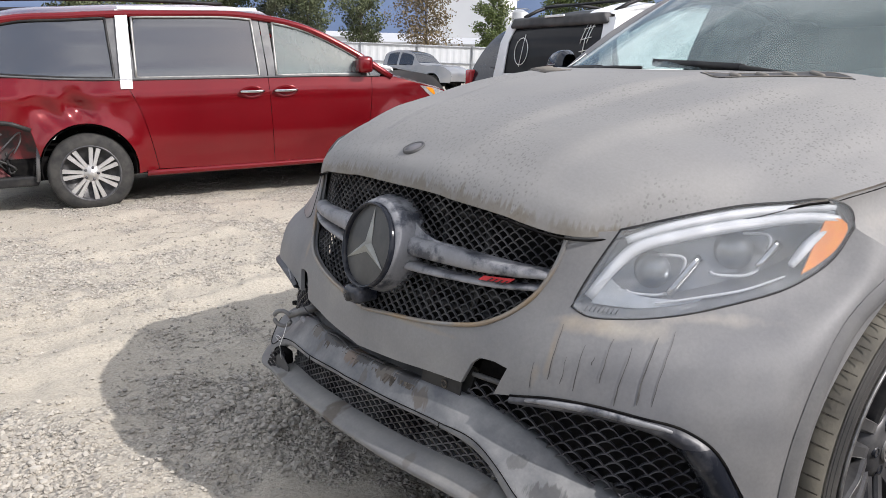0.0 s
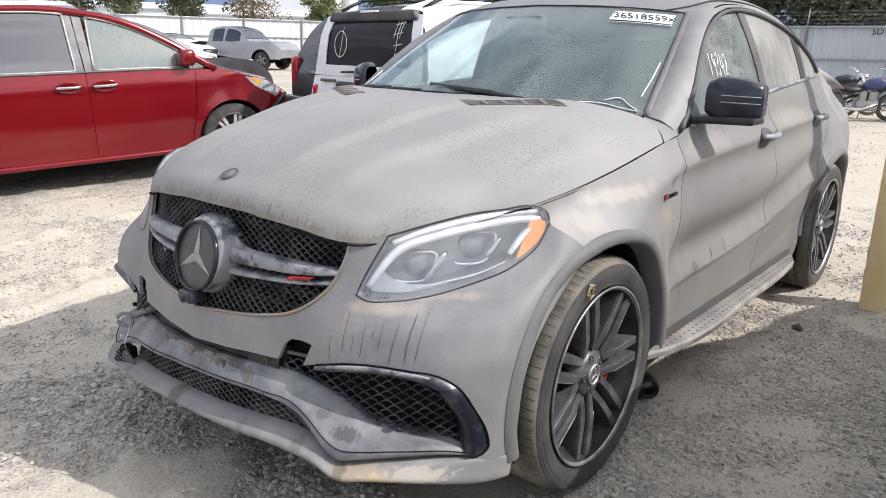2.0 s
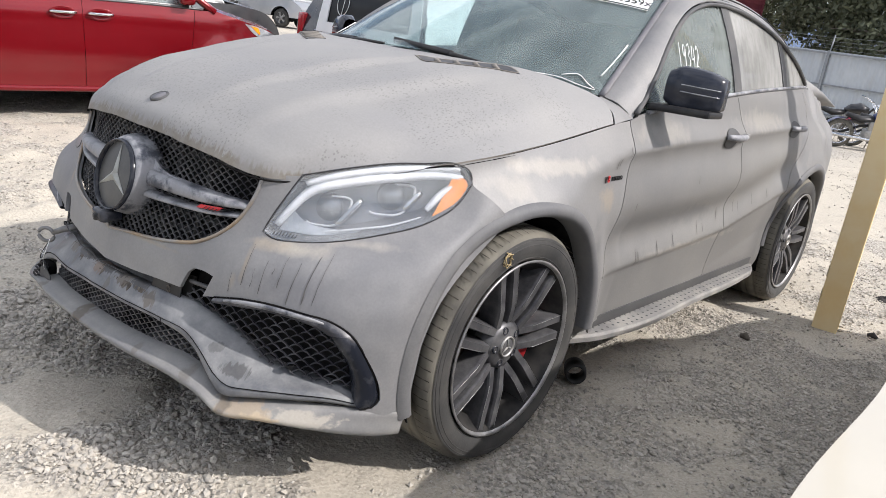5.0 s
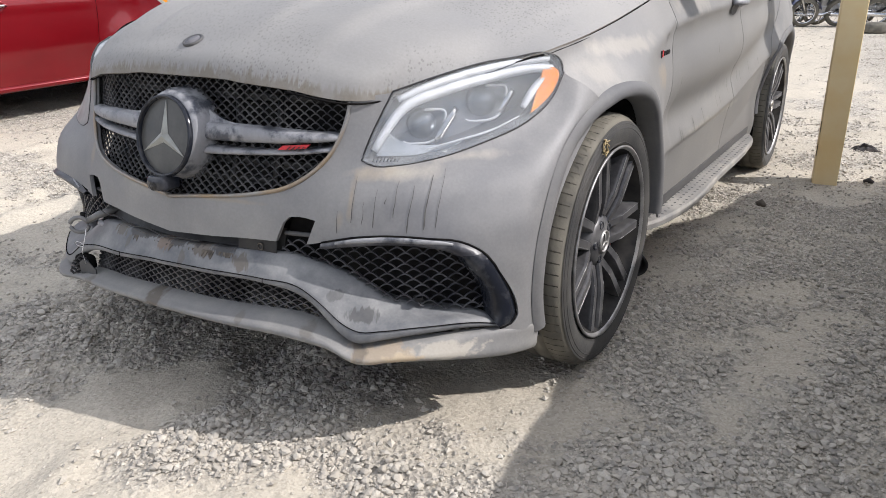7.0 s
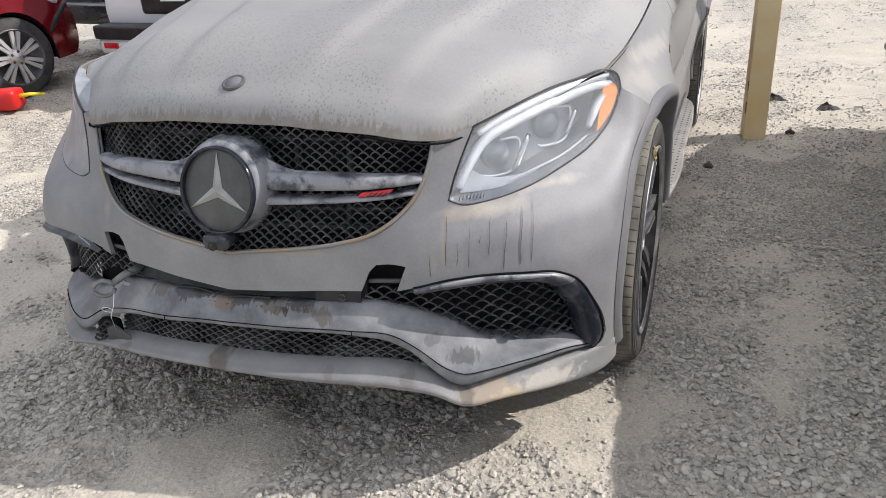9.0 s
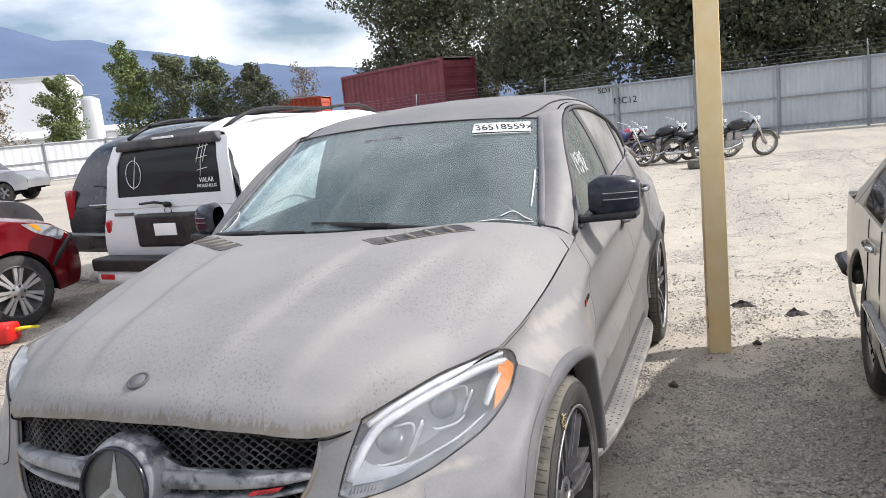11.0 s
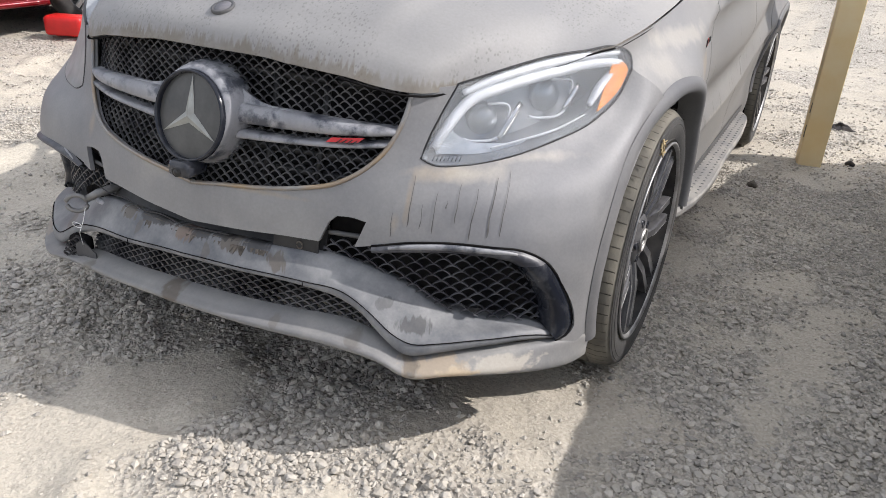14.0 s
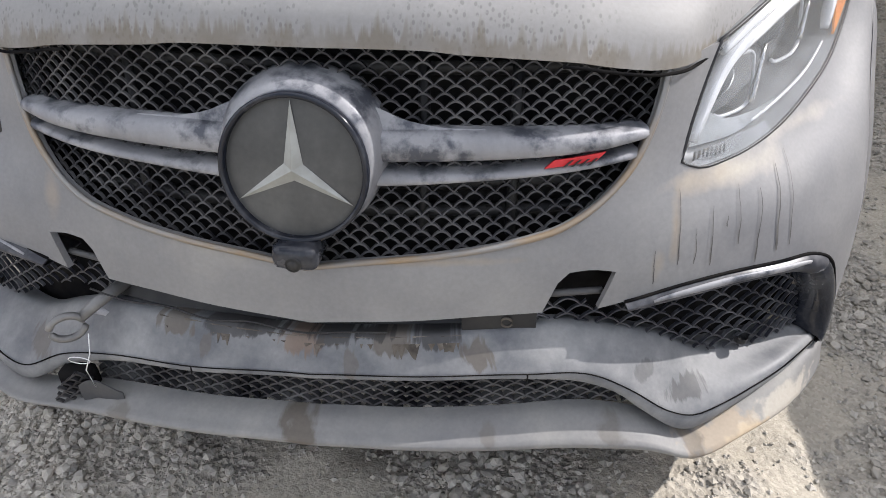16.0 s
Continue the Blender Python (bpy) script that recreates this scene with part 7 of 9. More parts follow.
RED = paint("red_metallic_paint", (0.205, 0.003, 0.008), (0.165, 0.002, 0.006), 0.18, 0.3, (0.22, 0.03, 0.03), 0.025)
GREYTRIM = mat("grey_pillar_trim", (0.10, 0.10, 0.105), 0.4, 0.2, (0.16, 0.16, 0.16), 8)
TAPE = mat("white_tape", (0.80, 0.81, 0.82), 0.45, col2=(0.72, 0.73, 0.74), scale=20, bump=0.3, bscale=30)
VANGLASS = glass_material("van_tinted_glass", (0.10, 0.11, 0.12), 0.14, (0.13, 0.13, 0.127), shine=0.30, haze=0.12)
VANCLEAR = glass_material("van_front_glass", (0.50, 0.58, 0.56), 0.30, (0.36, 0.40, 0.39), shine=0.16, haze=0.20)
ALLOY = mat("silver_alloy", (0.62, 0.61, 0.60), 0.35, 0.55, (0.52, 0.51, 0.49), 12)
TAILRED = mat("red_tail_lamp", (0.45, 0.01, 0.015), 0.15, coat=0.6)


def minivan(m):
    """Red minivan, its rear corner torn open; local y runs to its nose, x to its right, origin under the rear axle."""
    van = thing("red_minivan", "red minivan with a crushed rear corner and white tape, on gravel", "car", m)
    H = [(-1.0, 1.02), (-0.8, 1.06), (3.2, 1.01), (3.6, 0.86)]

    def xw(y, z):
        y, z = np.asarray(y, float), np.asarray(z, float)
        wy = curve([(-1.06, 0.86), (-0.9, 0.93), (-0.4, 0.975), (0.5, 0.985), (2.7, 0.985), (3.2, 0.955), (3.6, 0.86), (3.92, 0.60)], y)
        wz = curve([(0.2, -0.05), (0.32, -0.03), (0.5, -0.005), (0.75, 0.0), (1.0, -0.012), (1.1, -0.03), (1.4, -0.12), (1.65, -0.20), (1.75, -0.26)], z)
        bulge = 0.02 * np.exp(-(((np.hypot(y, z - 0.34) - 0.40) / 0.06) ** 2)) + 0.02 * np.exp(-(((np.hypot(y - 3.03, z - 0.34) - 0.40) / 0.06) ** 2))
        crease = 0.014 * np.exp(-(((z - 0.97) / 0.03) ** 2)) - 0.012 * np.exp(-(((z - 0.40 - 0.02 * y) / 0.07) ** 2))
        return wy + wz + bulge + crease

    BELTV = [(-0.95, 1.17), (0.0, 1.10), (1.0, 1.085), (2.4, 1.075), (2.88, 1.06)]
    bz_ = lambda y: float(curve(BELTV, y))
    TOPV = [(-0.98, 1.30), (-0.88, 1.48), (-0.6, 1.60), (0.0, 1.66), (0.8, 1.685), (1.55, 1.665), (2.05, 1.555), (2.48, 1.34), (2.88, 1.08)]
    tz = lambda y: float(curve(TOPV, y))
    arc = lambda yc, a0, a1, r=0.40: [(yc - r * math.cos(radians(a)), 0.34 + r * math.sin(radians(a))) for a in np.linspace(a0, a1, 18)]
    for sx in (1, -1):
        n0 = len(van.children)
        torn = sx > 0
        # sliding door, front door, fender, quarter
        slid = [[(0.57, 0.30), (0.53, 0.55), (0.46, 0.85), (0.36, bz_(0.36))], [(y, bz_(y)) for y in np.linspace(0.36, 1.615, 8)], [(1.615, bz_(1.615)), (1.62, 0.7), (1.625, 0.28)], [(1.625, 0.28), (0.57, 0.30)]]
        sd = body_side(slid, xw, sx, "sliding_door", RED, van)
        frd = [[(1.63, 0.28), (1.625, 0.7), (1.62, bz_(1.62))], [(y, bz_(y)) for y in np.linspace(1.62, 2.66, 8)], [(2.66, bz_(2.66)), (2.64, 0.80), (2.58, 0.45), (2.56, 0.28)], [(2.56, 0.28), (1.63, 0.28)]]
        fd_ = body_side(frd, xw, sx, "front_door", RED, van)
        fen = [[(2.565, 0.28), (2.585, 0.45), (2.645, 0.80), (2.665, bz_(2.665))], [(2.665, bz_(2.665)), (2.88, 1.06), (3.2, 0.985), (3.5, 0.91)], [(3.5, 0.91), (3.75, 0.72)], [(3.75, 0.72), (3.52, 0.52), (3.42, 0.42)], arc(3.03, 165, -8)]
        body_side(fen, xw, sx, "fender", RED, van)
        rear_edge = [(-0.96, 1.17), (-1.02, 0.95), (-1.02, 0.82)] if torn else [(-0.96, 1.17), (-1.03, 0.9), (-1.03, 0.4)]
        if torn:
            qo = [[(0.565, 0.30), (0.525, 0.55), (0.455, 0.85), (0.355, bz_(0.355))], [(y, bz_(y)) for y in np.linspace(0.355, -0.96, 8)], rear_edge, [(-1.02, 0.82), (-0.75, 0.80), (-0.42, 0.70)], arc(0.0, 20, 190)]
        else:
            qo = [[(0.565, 0.30), (0.525, 0.55), (0.455, 0.85), (0.355, bz_(0.355))], [(y, bz_(y)) for y in np.linspace(0.355, -0.96, 8)], rear_edge, [(-1.03, 0.4), (-0.42, 0.34)], arc(0.0, 0, 190)]
        v, f = region(path(*qo, step=0.04), 0.04)
        xq = xw(v[:, 0], v[:, 1])
        if torn:
            d = np.exp(-(((v[:, 0] + 0.12) / 0.22) ** 2 + ((v[:, 1] - 0.86) / 0.12) ** 2))
            xq = xq - 0.07 * d + 0.035 * d * np.sin(21 * v[:, 0] + 13 * v[:, 1]) + 0.012 * np.sin(17 * v[:, 0] - 9 * v[:, 1]) * np.exp(-(((v[:, 0] + 0.2) / 0.45) ** 2))
        make("rear_quarter", np.stack([sx * xq, v[:, 0], v[:, 1]], -1), f, RED, van, "crumpled red quarter panel" if torn else "", thick=0.015, up=(sx, 0, 0))
        # glass
        for nm, y0, y1, mt in (("quarter_glass", -0.74, 0.28, VANGLASS), ("slide_glass", 0.46, 1.54, VANGLASS), ("door_glass", 1.70, 2.56, VANCLEAR)):
            po = [[(y, bz_(y) + 0.025) for y in np.linspace(y0, y1, 8)], [(y1, bz_(y1) + 0.025), (y1 - 0.015, tz(y1) - 0.05)] if nm != "door_glass" else [(y1, bz_(y1) + 0.025), (y1 - 0.02, tz(y1) - 0.045)], [(y, tz(y) - 0.05) for y in np.linspace(y1 - 0.015, y0 + (0.02 if nm != "quarter_glass" else 0.05), 8)], [(y0 + (0.02 if nm != "quarter_glass" else 0.05), tz(y0 + 0.03) - 0.05), (y0, bz_(y0) + 0.025)]]
            ob = body_side(po, lambda y, z: xw(y, z) - 0.012, sx, nm, mt, van, "", 0.07, 0.004)
            ob.visible_shadow = False
            rimp = path(*po, step=0.06)
            tube("glass_frame", np.stack([sx * (xw(rimp[:, 0], rimp[:, 1]) - 0.002), rimp[:, 0], rimp[:, 1]], -1), 0.011, STEEL if nm != "quarter_glass" else BLACK, ob, "bright window frame" if nm != "quarter_glass" else "black rubber edge", 6, closed=True)
        po = [[(2.65, bz_(2.65) + 0.02), (2.83, 1.085)], [(2.83, 1.085), (2.65, 1.20)], [(2.65, 1.20), (2.65, bz_(2.65) + 0.02)]]
        body_side(po, lambda y, z: xw(y, z) - 0.01, sx, "corner_glass", VANGLASS, van, "", 0.05, 0.004)
        # pillars and frames as grey bars
        for y0, y1 in ((0.28, 0.46), (1.54, 1.615), (1.625, 1.70), (2.56, 2.64)):
            g = np.array([[(sx * (xw(np.array(y), np.array(bz_(y) + t * (tz(y) - bz_(y)))) - 0.004), y - 0.02 * t, bz_(y) + t * (tz(y) - 0.02 - bz_(y))) for t in np.linspace(0, 1, 6)] for y in (y0, y1)])
            sheet("pillar_cover", g, GREYTRIM, van, "grey pillar trim", 0.01)
        yl = np.linspace(-0.98, 2.88, 50)
        tl = np.array([(sx * float(xw(np.array(y), np.array(tz(y)))), y, tz(y) - 0.02) for y in yl])
        tube("roof_frame", tl, 0.035, RED, van, seg=8)
        bl2 = np.array([(sx * (float(xw(np.array(y), np.array(bz_(y)))) + 0.002), y, bz_(y) + 0.012) for y in np.linspace(-0.9, 2.75, 40)])
        tube("belt_strip", bl2, 0.010, GREYTRIM, van, seg=6)
        tube("side_rail", [(sx * 0.66, y, 1.79 - 0.03 * ((y - 0.2) / 1.1) ** 2) for y in np.linspace(-0.8, 1.3, 16)], 0.02, BLACK, van, "black roof rail", 6)
        yl = np.linspace(0.46, 2.62, 20)
        tube("sill_strip", np.array([(sx * (float(xw(np.array(y), np.array(0.27)))), y, 0.265) for y in yl]), 0.03, RED, van, seg=8)
        for y0, par2 in ((1.45, sd), (1.77, fd_)):
            hn = node("door_handle", van)
            xs = lambda y, z: float(xw(np.array(y), np.array(z)))
            v, f = lathe([(0.0, -0.012), (0.05, -0.008), (0.07, 0.002), (0.075, 0.0)], 22)
            make("handle_cup", np.stack([sx * (xs(y0, 0.96) + 0.004 + v[:, 0]), y0 + v[:, 1] * 1.6, 0.96 + v[:, 2] * 0.72], -1), f, RED, hn)
            tube("handle_bar", [(sx * (xs(y0, 0.96) + 0.035 - 0.02 * abs(t) ** 3), y0 + 0.11 * t, 0.965) for t in np.linspace(-1, 1, 9)], 0.014, CHROME, hn, "chrome pull handle", 8)
        mr = node("door_mirror", van)
        v, f = block(0.0, 0.17, -0.075, 0.075, -0.08, 0.08, 0.05, 3)
        make("mirror_shell", v * (sx, 1, 1) + (sx * 0.93, 2.57, 1.19), f, RED, mr, smooth=True)
        make("mirror_neck", *(lambda b: (b[0] * (sx, 1, 1) + (sx * 0.88, 2.58, 1.10), b[1]))(block(0, 0.10, -0.03, 0.03, -0.02, 0.04, 0.01)), BLACK, mr)
        # lamp at the front corner
        hl = [[(3.20, 0.965), (3.34, 0.945), (3.52, 0.885), (3.66, 0.80)], [(3.66, 0.80), (3.60, 0.735), (3.46, 0.79), (3.32, 0.86), (3.20, 0.965)]]
        lampv = body_side(hl, lambda y, z: xw(y, z) + 0.004, sx, "headlight", LAMP_PALE, van, "clear lamp with an amber corner", 0.03, 0.02)
        body_side([[(3.27, 0.945), (3.36, 0.925), (3.38, 0.865), (3.27, 0.945)]], lambda y, z: xw(y, z) + 0.009, sx, "lamp_corner", AMBER, lampv, "amber lamp corner", 0.03, 0.006)
        for yc, fl in ((0.0, 0.05), (3.03, 0.0)):
            road_wheel(van, sx * 0.86, yc, 0.350, 0.11, sx, 7, ALLOY, fl, 0.71)
            g = np.array([[(sx * x, yc - 0.385 * math.cos(radians(a)), 0.34 + 0.385 * math.sin(radians(a))) for a in np.linspace(-10, 190, 24)] for x in (0.95, 0.55)])
            sheet("arch_liner", g, DARK, van, "", 0.005)
    span_roof([(y, tz(y) + 0.005) for y in np.linspace(-0.98, 1.70, 16)], lambda y, z: float(xw(np.array(y), np.array(tz(y)))), 0.10, "roof", RED, van)
    g = np.array([[(a * float(xw(np.array(y), np.array(z))) * 0.99, y + 0.16 * (1 - a * a), z + 0.06 * (1 - a * a)) for a in np.linspace(-1, 1, 11)] for y, z in ((1.74, 1.63), (2.05, 1.545), (2.48, 1.33), (2.87, 1.08))])
    wv = sheet("windshield", g, VANCLEAR, van, "van windshield", 0.005)
    wv.visible_shadow = False
    g = np.array([[(a * float(xw(np.array(y), np.array(z))) * 0.99, y + 0.10 * (1 - a * a), z + 0.05 * (1 - a * a)) for a in np.linspace(-1, 1, 11)] for y, z in ((2.86, 1.075), (3.2, 0.985), (3.5, 0.905), (3.76, 0.76))])
    sheet("hood", g, RED, van, "", 0.01)
    g = np.array([[(a * float(xw(np.array(y), np.array(z))), y + 0.10 * (1 - a * a), z) for a in np.linspace(-1, 1, 11)] for y, z in ((3.74, 0.74), (3.80, 0.62), (3.82, 0.45), (3.74, 0.28))])
    sheet("front_bumper", g, RED, van, "sagging red bumper", 0.01)
    for sx in (1, -1):
        body_side([[(3.44, 0.56), (3.60, 0.64), (3.72, 0.70)], [(3.72, 0.70), (3.84, 0.56), (3.83, 0.32), (3.76, 0.24)], [(3.76, 0.24), (3.45, 0.25)], [(3.45, 0.25), (3.425, 0.42), (3.44, 0.56)]], lambda y, z: xw(y, z) + 0.004, sx, "bumper_corner", RED, van, "red bumper corner hanging loose", 0.05, 0.02)
    # black tube stands in for the shade in the torn bumper gap
    tube("bumper_gap", [(0.915, 3.42, 0.50), (0.885, 3.52, 0.60), (0.83, 3.64, 0.68), (0.74, 3.76, 0.74)], (0.022, 0.035, 0.035, 0.02), BLACK, van, "black strip in place of the torn gap's shade", 6)
    g = np.array([[(a * w_, y, z) for a in np.linspace(-1, 1, 9)] for y, z, w_ in ((-0.98, 1.66, 0.74), (-1.02, 1.35, 0.83), (-1.06, 1.1, 0.90), (-1.08, 0.86, 0.90), (-0.98, 0.35, 0.86))])
    sheet("tailgate", g, RED, van, "", 0.02)
    # torn rear corner: inner panel, wires, brackets, tail lamp, tape
    g = np.array([[(0.84 + 0.03 * math.sin(9 * y + 7 * z), y, z) for y in np.linspace(-1.03, -0.40, 12)] for z in np.linspace(0.30, 0.84, 8)])
    sheet("inner_panel", g, mat("torn_red_primer", (0.16, 0.012, 0.015), 0.5, col2=(0.03, 0.02, 0.02), scale=9), van, "torn dark-red inner panel", 0.01)
    tube("bumper_edge", [(0.955, -1.04, 0.80), (0.965, -0.75, 0.795), (0.97, -0.55, 0.76), (0.965, -0.42, 0.70)], 0.022, BLACK, van, "black bumper bracket strip", 6)
    wr = random.Random(5)
    for i in range(9):
        y0, z0 = wr.uniform(-1.0, -0.6), wr.uniform(0.42, 0.72)
        tube("loose_wire", cr([(0.90, y0 + wr.uniform(-0.12, 0.12), z0 + wr.uniform(-0.12, 0.12)) for _ in range(4)], 16), wr.uniform(0.005, 0.012), BLACK if i % 3 else GREYTRIM, van, "tangled black wiring", 5)
    box("lower_valance", 0.5, 0.93, -1.05, -0.42, 0.22, 0.31, BLACK, van, "black rear valance", 0.02)
    tube("mud_flap", [(0.95, -0.37, 0.60), (0.955, -0.40, 0.45), (0.955, -0.42, 0.26)], 0.018, GREYTRIM, van, seg=6)
    body_side([[(-1.03, 1.00), (-0.86, 1.02)], [(-0.86, 1.02), (-0.90, 0.90), (-1.03, 0.86)], [(-1.03, 0.86), (-1.03, 1.00)]], lambda y, z: xw(y, z) + 0.012, 1, "tail_lamp", TAILRED, van, "red tail lamp", 0.04, 0.03)
    g = np.array([[(float(xw(np.array(0.38 + 0.0 * t), np.array(z))) + 0.014, 0.325 + 0.10 * t + 0.05 * (z - 1.1), z) for t in (0, 0.5, 1)] for z in np.linspace(1.02, 1.70, 14)])
    sheet("tape_strip", g, TAPE, van, "white tape over the pillar", 0.003)
    g = np.array([[(0.78 - 0.05 * t, y, 1.70 + 0.03 * t) for t in (0, 0.5, 1)] for y in np.linspace(0.38, 1.60, 14)])
    sheet("tape_strip", g, TAPE, van, "white tape along the roof edge", 0.003)
    box("cabin_floor", -0.85, 0.85, -0.9, 3.4, 0.25, 0.45, DARK, van, bevel=0.03)
    for sx in (-0.42, 0.42):
        for sy in (0.9, 1.95):
            v, f = gather(block(sx - 0.25, sx + 0.25, sy - 0.1, sy + 0.4, 0.6, 0.78, 0.06, 2), block(sx - 0.24, sx + 0.24, sy - 0.22, sy - 0.08, 0.7, 1.3, 0.06, 2), block(sx - 0.12, sx + 0.12, sy - 0.2, sy - 0.1, 1.32, 1.46, 0.04, 2))
            make("seat", v, f, CLOTH, van, "dark van seat", smooth=True)
    make("dashboard", *block(-0.85, 0.85, 2.5, 2.85, 0.75, 1.02, 0.06, 2), CLOTH, van, smooth=True)
    return van


def saloon(name, label, m, W, top, cuts, belt, lower, panes, wheels, paint_mat, glass_mat, lean=0.32, crown=0.05, names=None, rim_mat=None, spokes=5, arch_gap=0.06, taper=None, tail_low=None):
    """A road car. top: side line (y, z) from tail bumper over roof to nose bumper; cuts: where its skin parts; lower: bottom edge z.
    belt: z of the window line; panes: (y0, y1) of side glass; wheels: (y, r, half-width)."""
    car = thing(name, label, "car", m)
    topc = np.array(top, float)
    y_lo, y_hi = topc[:, 0].min(), topc[:, 0].max()
    taper = taper or [(y_lo, 0.86), (y_lo + 0.3, 0.97), (y_lo + 1.0, 1.0), (y_hi - 1.0, 1.0), (y_hi - 0.3, 0.95), (y_hi, 0.80)]

    def xw(y, z):
        y, z = np.asarray(y, float), np.asarray(z, float)
        over = np.maximum(z - belt, 0)
        tuck = np.clip((0.45 - z) / 0.3, 0, 1) * 0.05 + 0.02 * ((z - 0.65) / 0.4) ** 2
        r = 0.0
        for wy, wr, ww in wheels:
            r = r + 0.02 * np.exp(-(((np.hypot(y - wy, z - wr) - wr - 0.07) / 0.06) ** 2))
        return (W / 2 - tuck) * curve(taper, y) - lean * over - 0.1 * over**2 + r

    dense_ = cr(topc, 400)
    table = sorted({round(a, 3): b for a, b in dense_[np.argsort(dense_[:, 1])]}.items())
    ty_, tz_ = np.array([k[0] for k in table]), np.array([k[1] for k in table])

    def top_z(y):
        return float(np.interp(y, ty_, tz_))

    for sx in (1, -1):
        edge = [[(y_lo + 0.02, min(belt, top_z(y_lo + 0.02))), (y_lo + 0.0, 0.6), (y_lo + 0.05, tail_low or lower)]]
        pts = [(y_lo + 0.05, tail_low or lower)]
        for wy, wr, ww in wheels:
            R_ = wr + arch_gap
            a0 = math.degrees(math.asin(max(-1, min(1, (lower - wr) / R_))))
            ar_ = [(wy - R_ * math.cos(radians(a)), wr + R_ * math.sin(radians(a))) for a in np.linspace(a0, 180 - a0, 20)]
            edge += [[pts[-1], ar_[0]], ar_]
            pts.append(ar_[-1])
        edge += [[pts[-1], (y_hi - 0.05, lower)], [(y_hi - 0.05, lower), (y_hi, 0.6), (y_hi - 0.04, top_z(y_hi - 0.04) - 0.01)]]
        edge += [[(y, min(belt, top_z(y)) - 0.005) for y in np.linspace(y_hi - 0.04, y_lo + 0.02, 30)]]
        body_side(edge, xw, sx, "body_side", paint_mat, car, "", 0.07, 0.015)
        for y0, y1 in panes:
            po = [[(y0, belt + 0.02), (y1, belt + 0.02)], [(y1, belt + 0.02), (y1 - 0.02, max(belt + 0.05, top_z(y1) - 0.09))], [(y, max(belt + 0.05, top_z(y) - 0.09)) for y in np.linspace(y1 - 0.02, y0 + 0.02, 8)], [(y0 + 0.02, max(belt + 0.05, top_z(y0) - 0.09)), (y0, belt + 0.02)]]
            body_side(po, lambda y, z: xw(y, z) - 0.008, sx, "side_glass", glass_mat, car, "", 0.1, 0.004)
        # window surround
        ys = [y for y in np.linspace(y_lo + 0.05, y_hi - 0.05, 60) if top_z(y) > belt + 0.03]
        if panes:
            gaps = [(ys[0], panes[0][0])] + [(a[1], b[0]) for a, b in zip(panes[:-1], panes[1:])] + [(panes[-1][1], ys[-1])]
            for a, b in gaps:
                if b - a > 0.005:
                    g = np.array([[(sx * float(xw(np.array(y), np.array(belt + t * (top_z(y) - belt)))), y, belt - 0.01 + t * (top_z(y) - belt)) for t in np.linspace(0, 1, 6)] for y in np.linspace(a - 0.01, b + 0.01, 5)])
                    sheet("pillar", g, paint_mat, car, "", 0.012)
            g = np.array([[(sx * float(xw(np.array(y), np.array(top_z(y) - d))), y, top_z(y) - d) for d in (0.0, 0.045, 0.095)] for y in ys])
            sheet("roof_side", g, paint_mat, car, "", 0.012)
        for wy, wr, ww in wheels:
            road_wheel(car, sx * (W / 2 - ww - 0.035), wy, wr, ww, sx, spokes, rim_mat)
            g = np.array([[(sx * x, wy - (wr + 0.05) * math.cos(radians(a)), wr + (wr + 0.05) * math.sin(radians(a))) for a in np.linspace(-15, 195, 22)] for x in (W / 2 - 0.06, W / 2 - 0.40)])
            sheet("arch_liner", g, DARK, car, "", 0.005)
    dense = cr(topc, 160)
    k = [0] + [int(np.argmin(np.abs(np.linspace(0, 1, 160) - c))) for c in cuts] + [159]
    for (a, b), (nm, mt) in zip(zip(k[:-1], k[1:]), names):
        seg_ = dense[a : b + 1]
        ob = span_roof(seg_, lambda y, z: float(xw(np.array(y), np.array(z))), crown, nm, mt, car)
    box("underbody", -W / 2 + 0.22, W / 2 - 0.22, y_lo + 0.2, y_hi - 0.2, lower - 0.02, lower + 0.18, DARK, car, bevel=0.03)
    return car, xw, top_z


# -- beige old sedan beside the lane: nose towards -y --
BEIGE = paint("old_beige_paint", (0.50, 0.465, 0.385), (0.46, 0.425, 0.35), 0.35, 0.0, (0.50, 0.46, 0.38), 0.35)
RUBSTRIP = mat("grey_rub_strip", (0.22, 0.22, 0.22), 0.5, col2=(0.30, 0.30, 0.29), scale=12)
mb = pose(2.90, 4.27, 0, 0, 0, 179.3)
beige, bxw, btz = saloon("beige_sedan", "old beige sedan with grey rub strips, parked on gravel", mb, 1.79,
    [(0.32, 0.46), (0.30, 0.62), (0.33, 0.80), (0.38, 0.90), (0.68, 0.95), (0.98, 0.98), (1.45, 1.28), (1.75, 1.35), (2.3, 1.35), (2.62, 1.29), (3.12, 0.98), (3.6, 0.92), (4.5, 0.87), (4.85, 0.80), (4.95, 0.60), (4.93, 0.40)],
    (0.065, 0.125, 0.22, 0.39, 0.512, 0.90), 0.96, 0.27, [(1.28, 1.95), (2.03, 2.74)], [(1.32, 0.31, 0.095), (4.12, 0.31, 0.095)], BEIGE, VANGLASS, 0.30, 0.03,
    [("rear_panel", BEIGE), ("boot_lid", BEIGE), ("rear_glass", VANGLASS), ("roof", BEIGE), ("windshield", VANGLASS), ("hood", BEIGE), ("front_panel", BEIGE)], STEEL, 0, 0.12, None, 0.46)
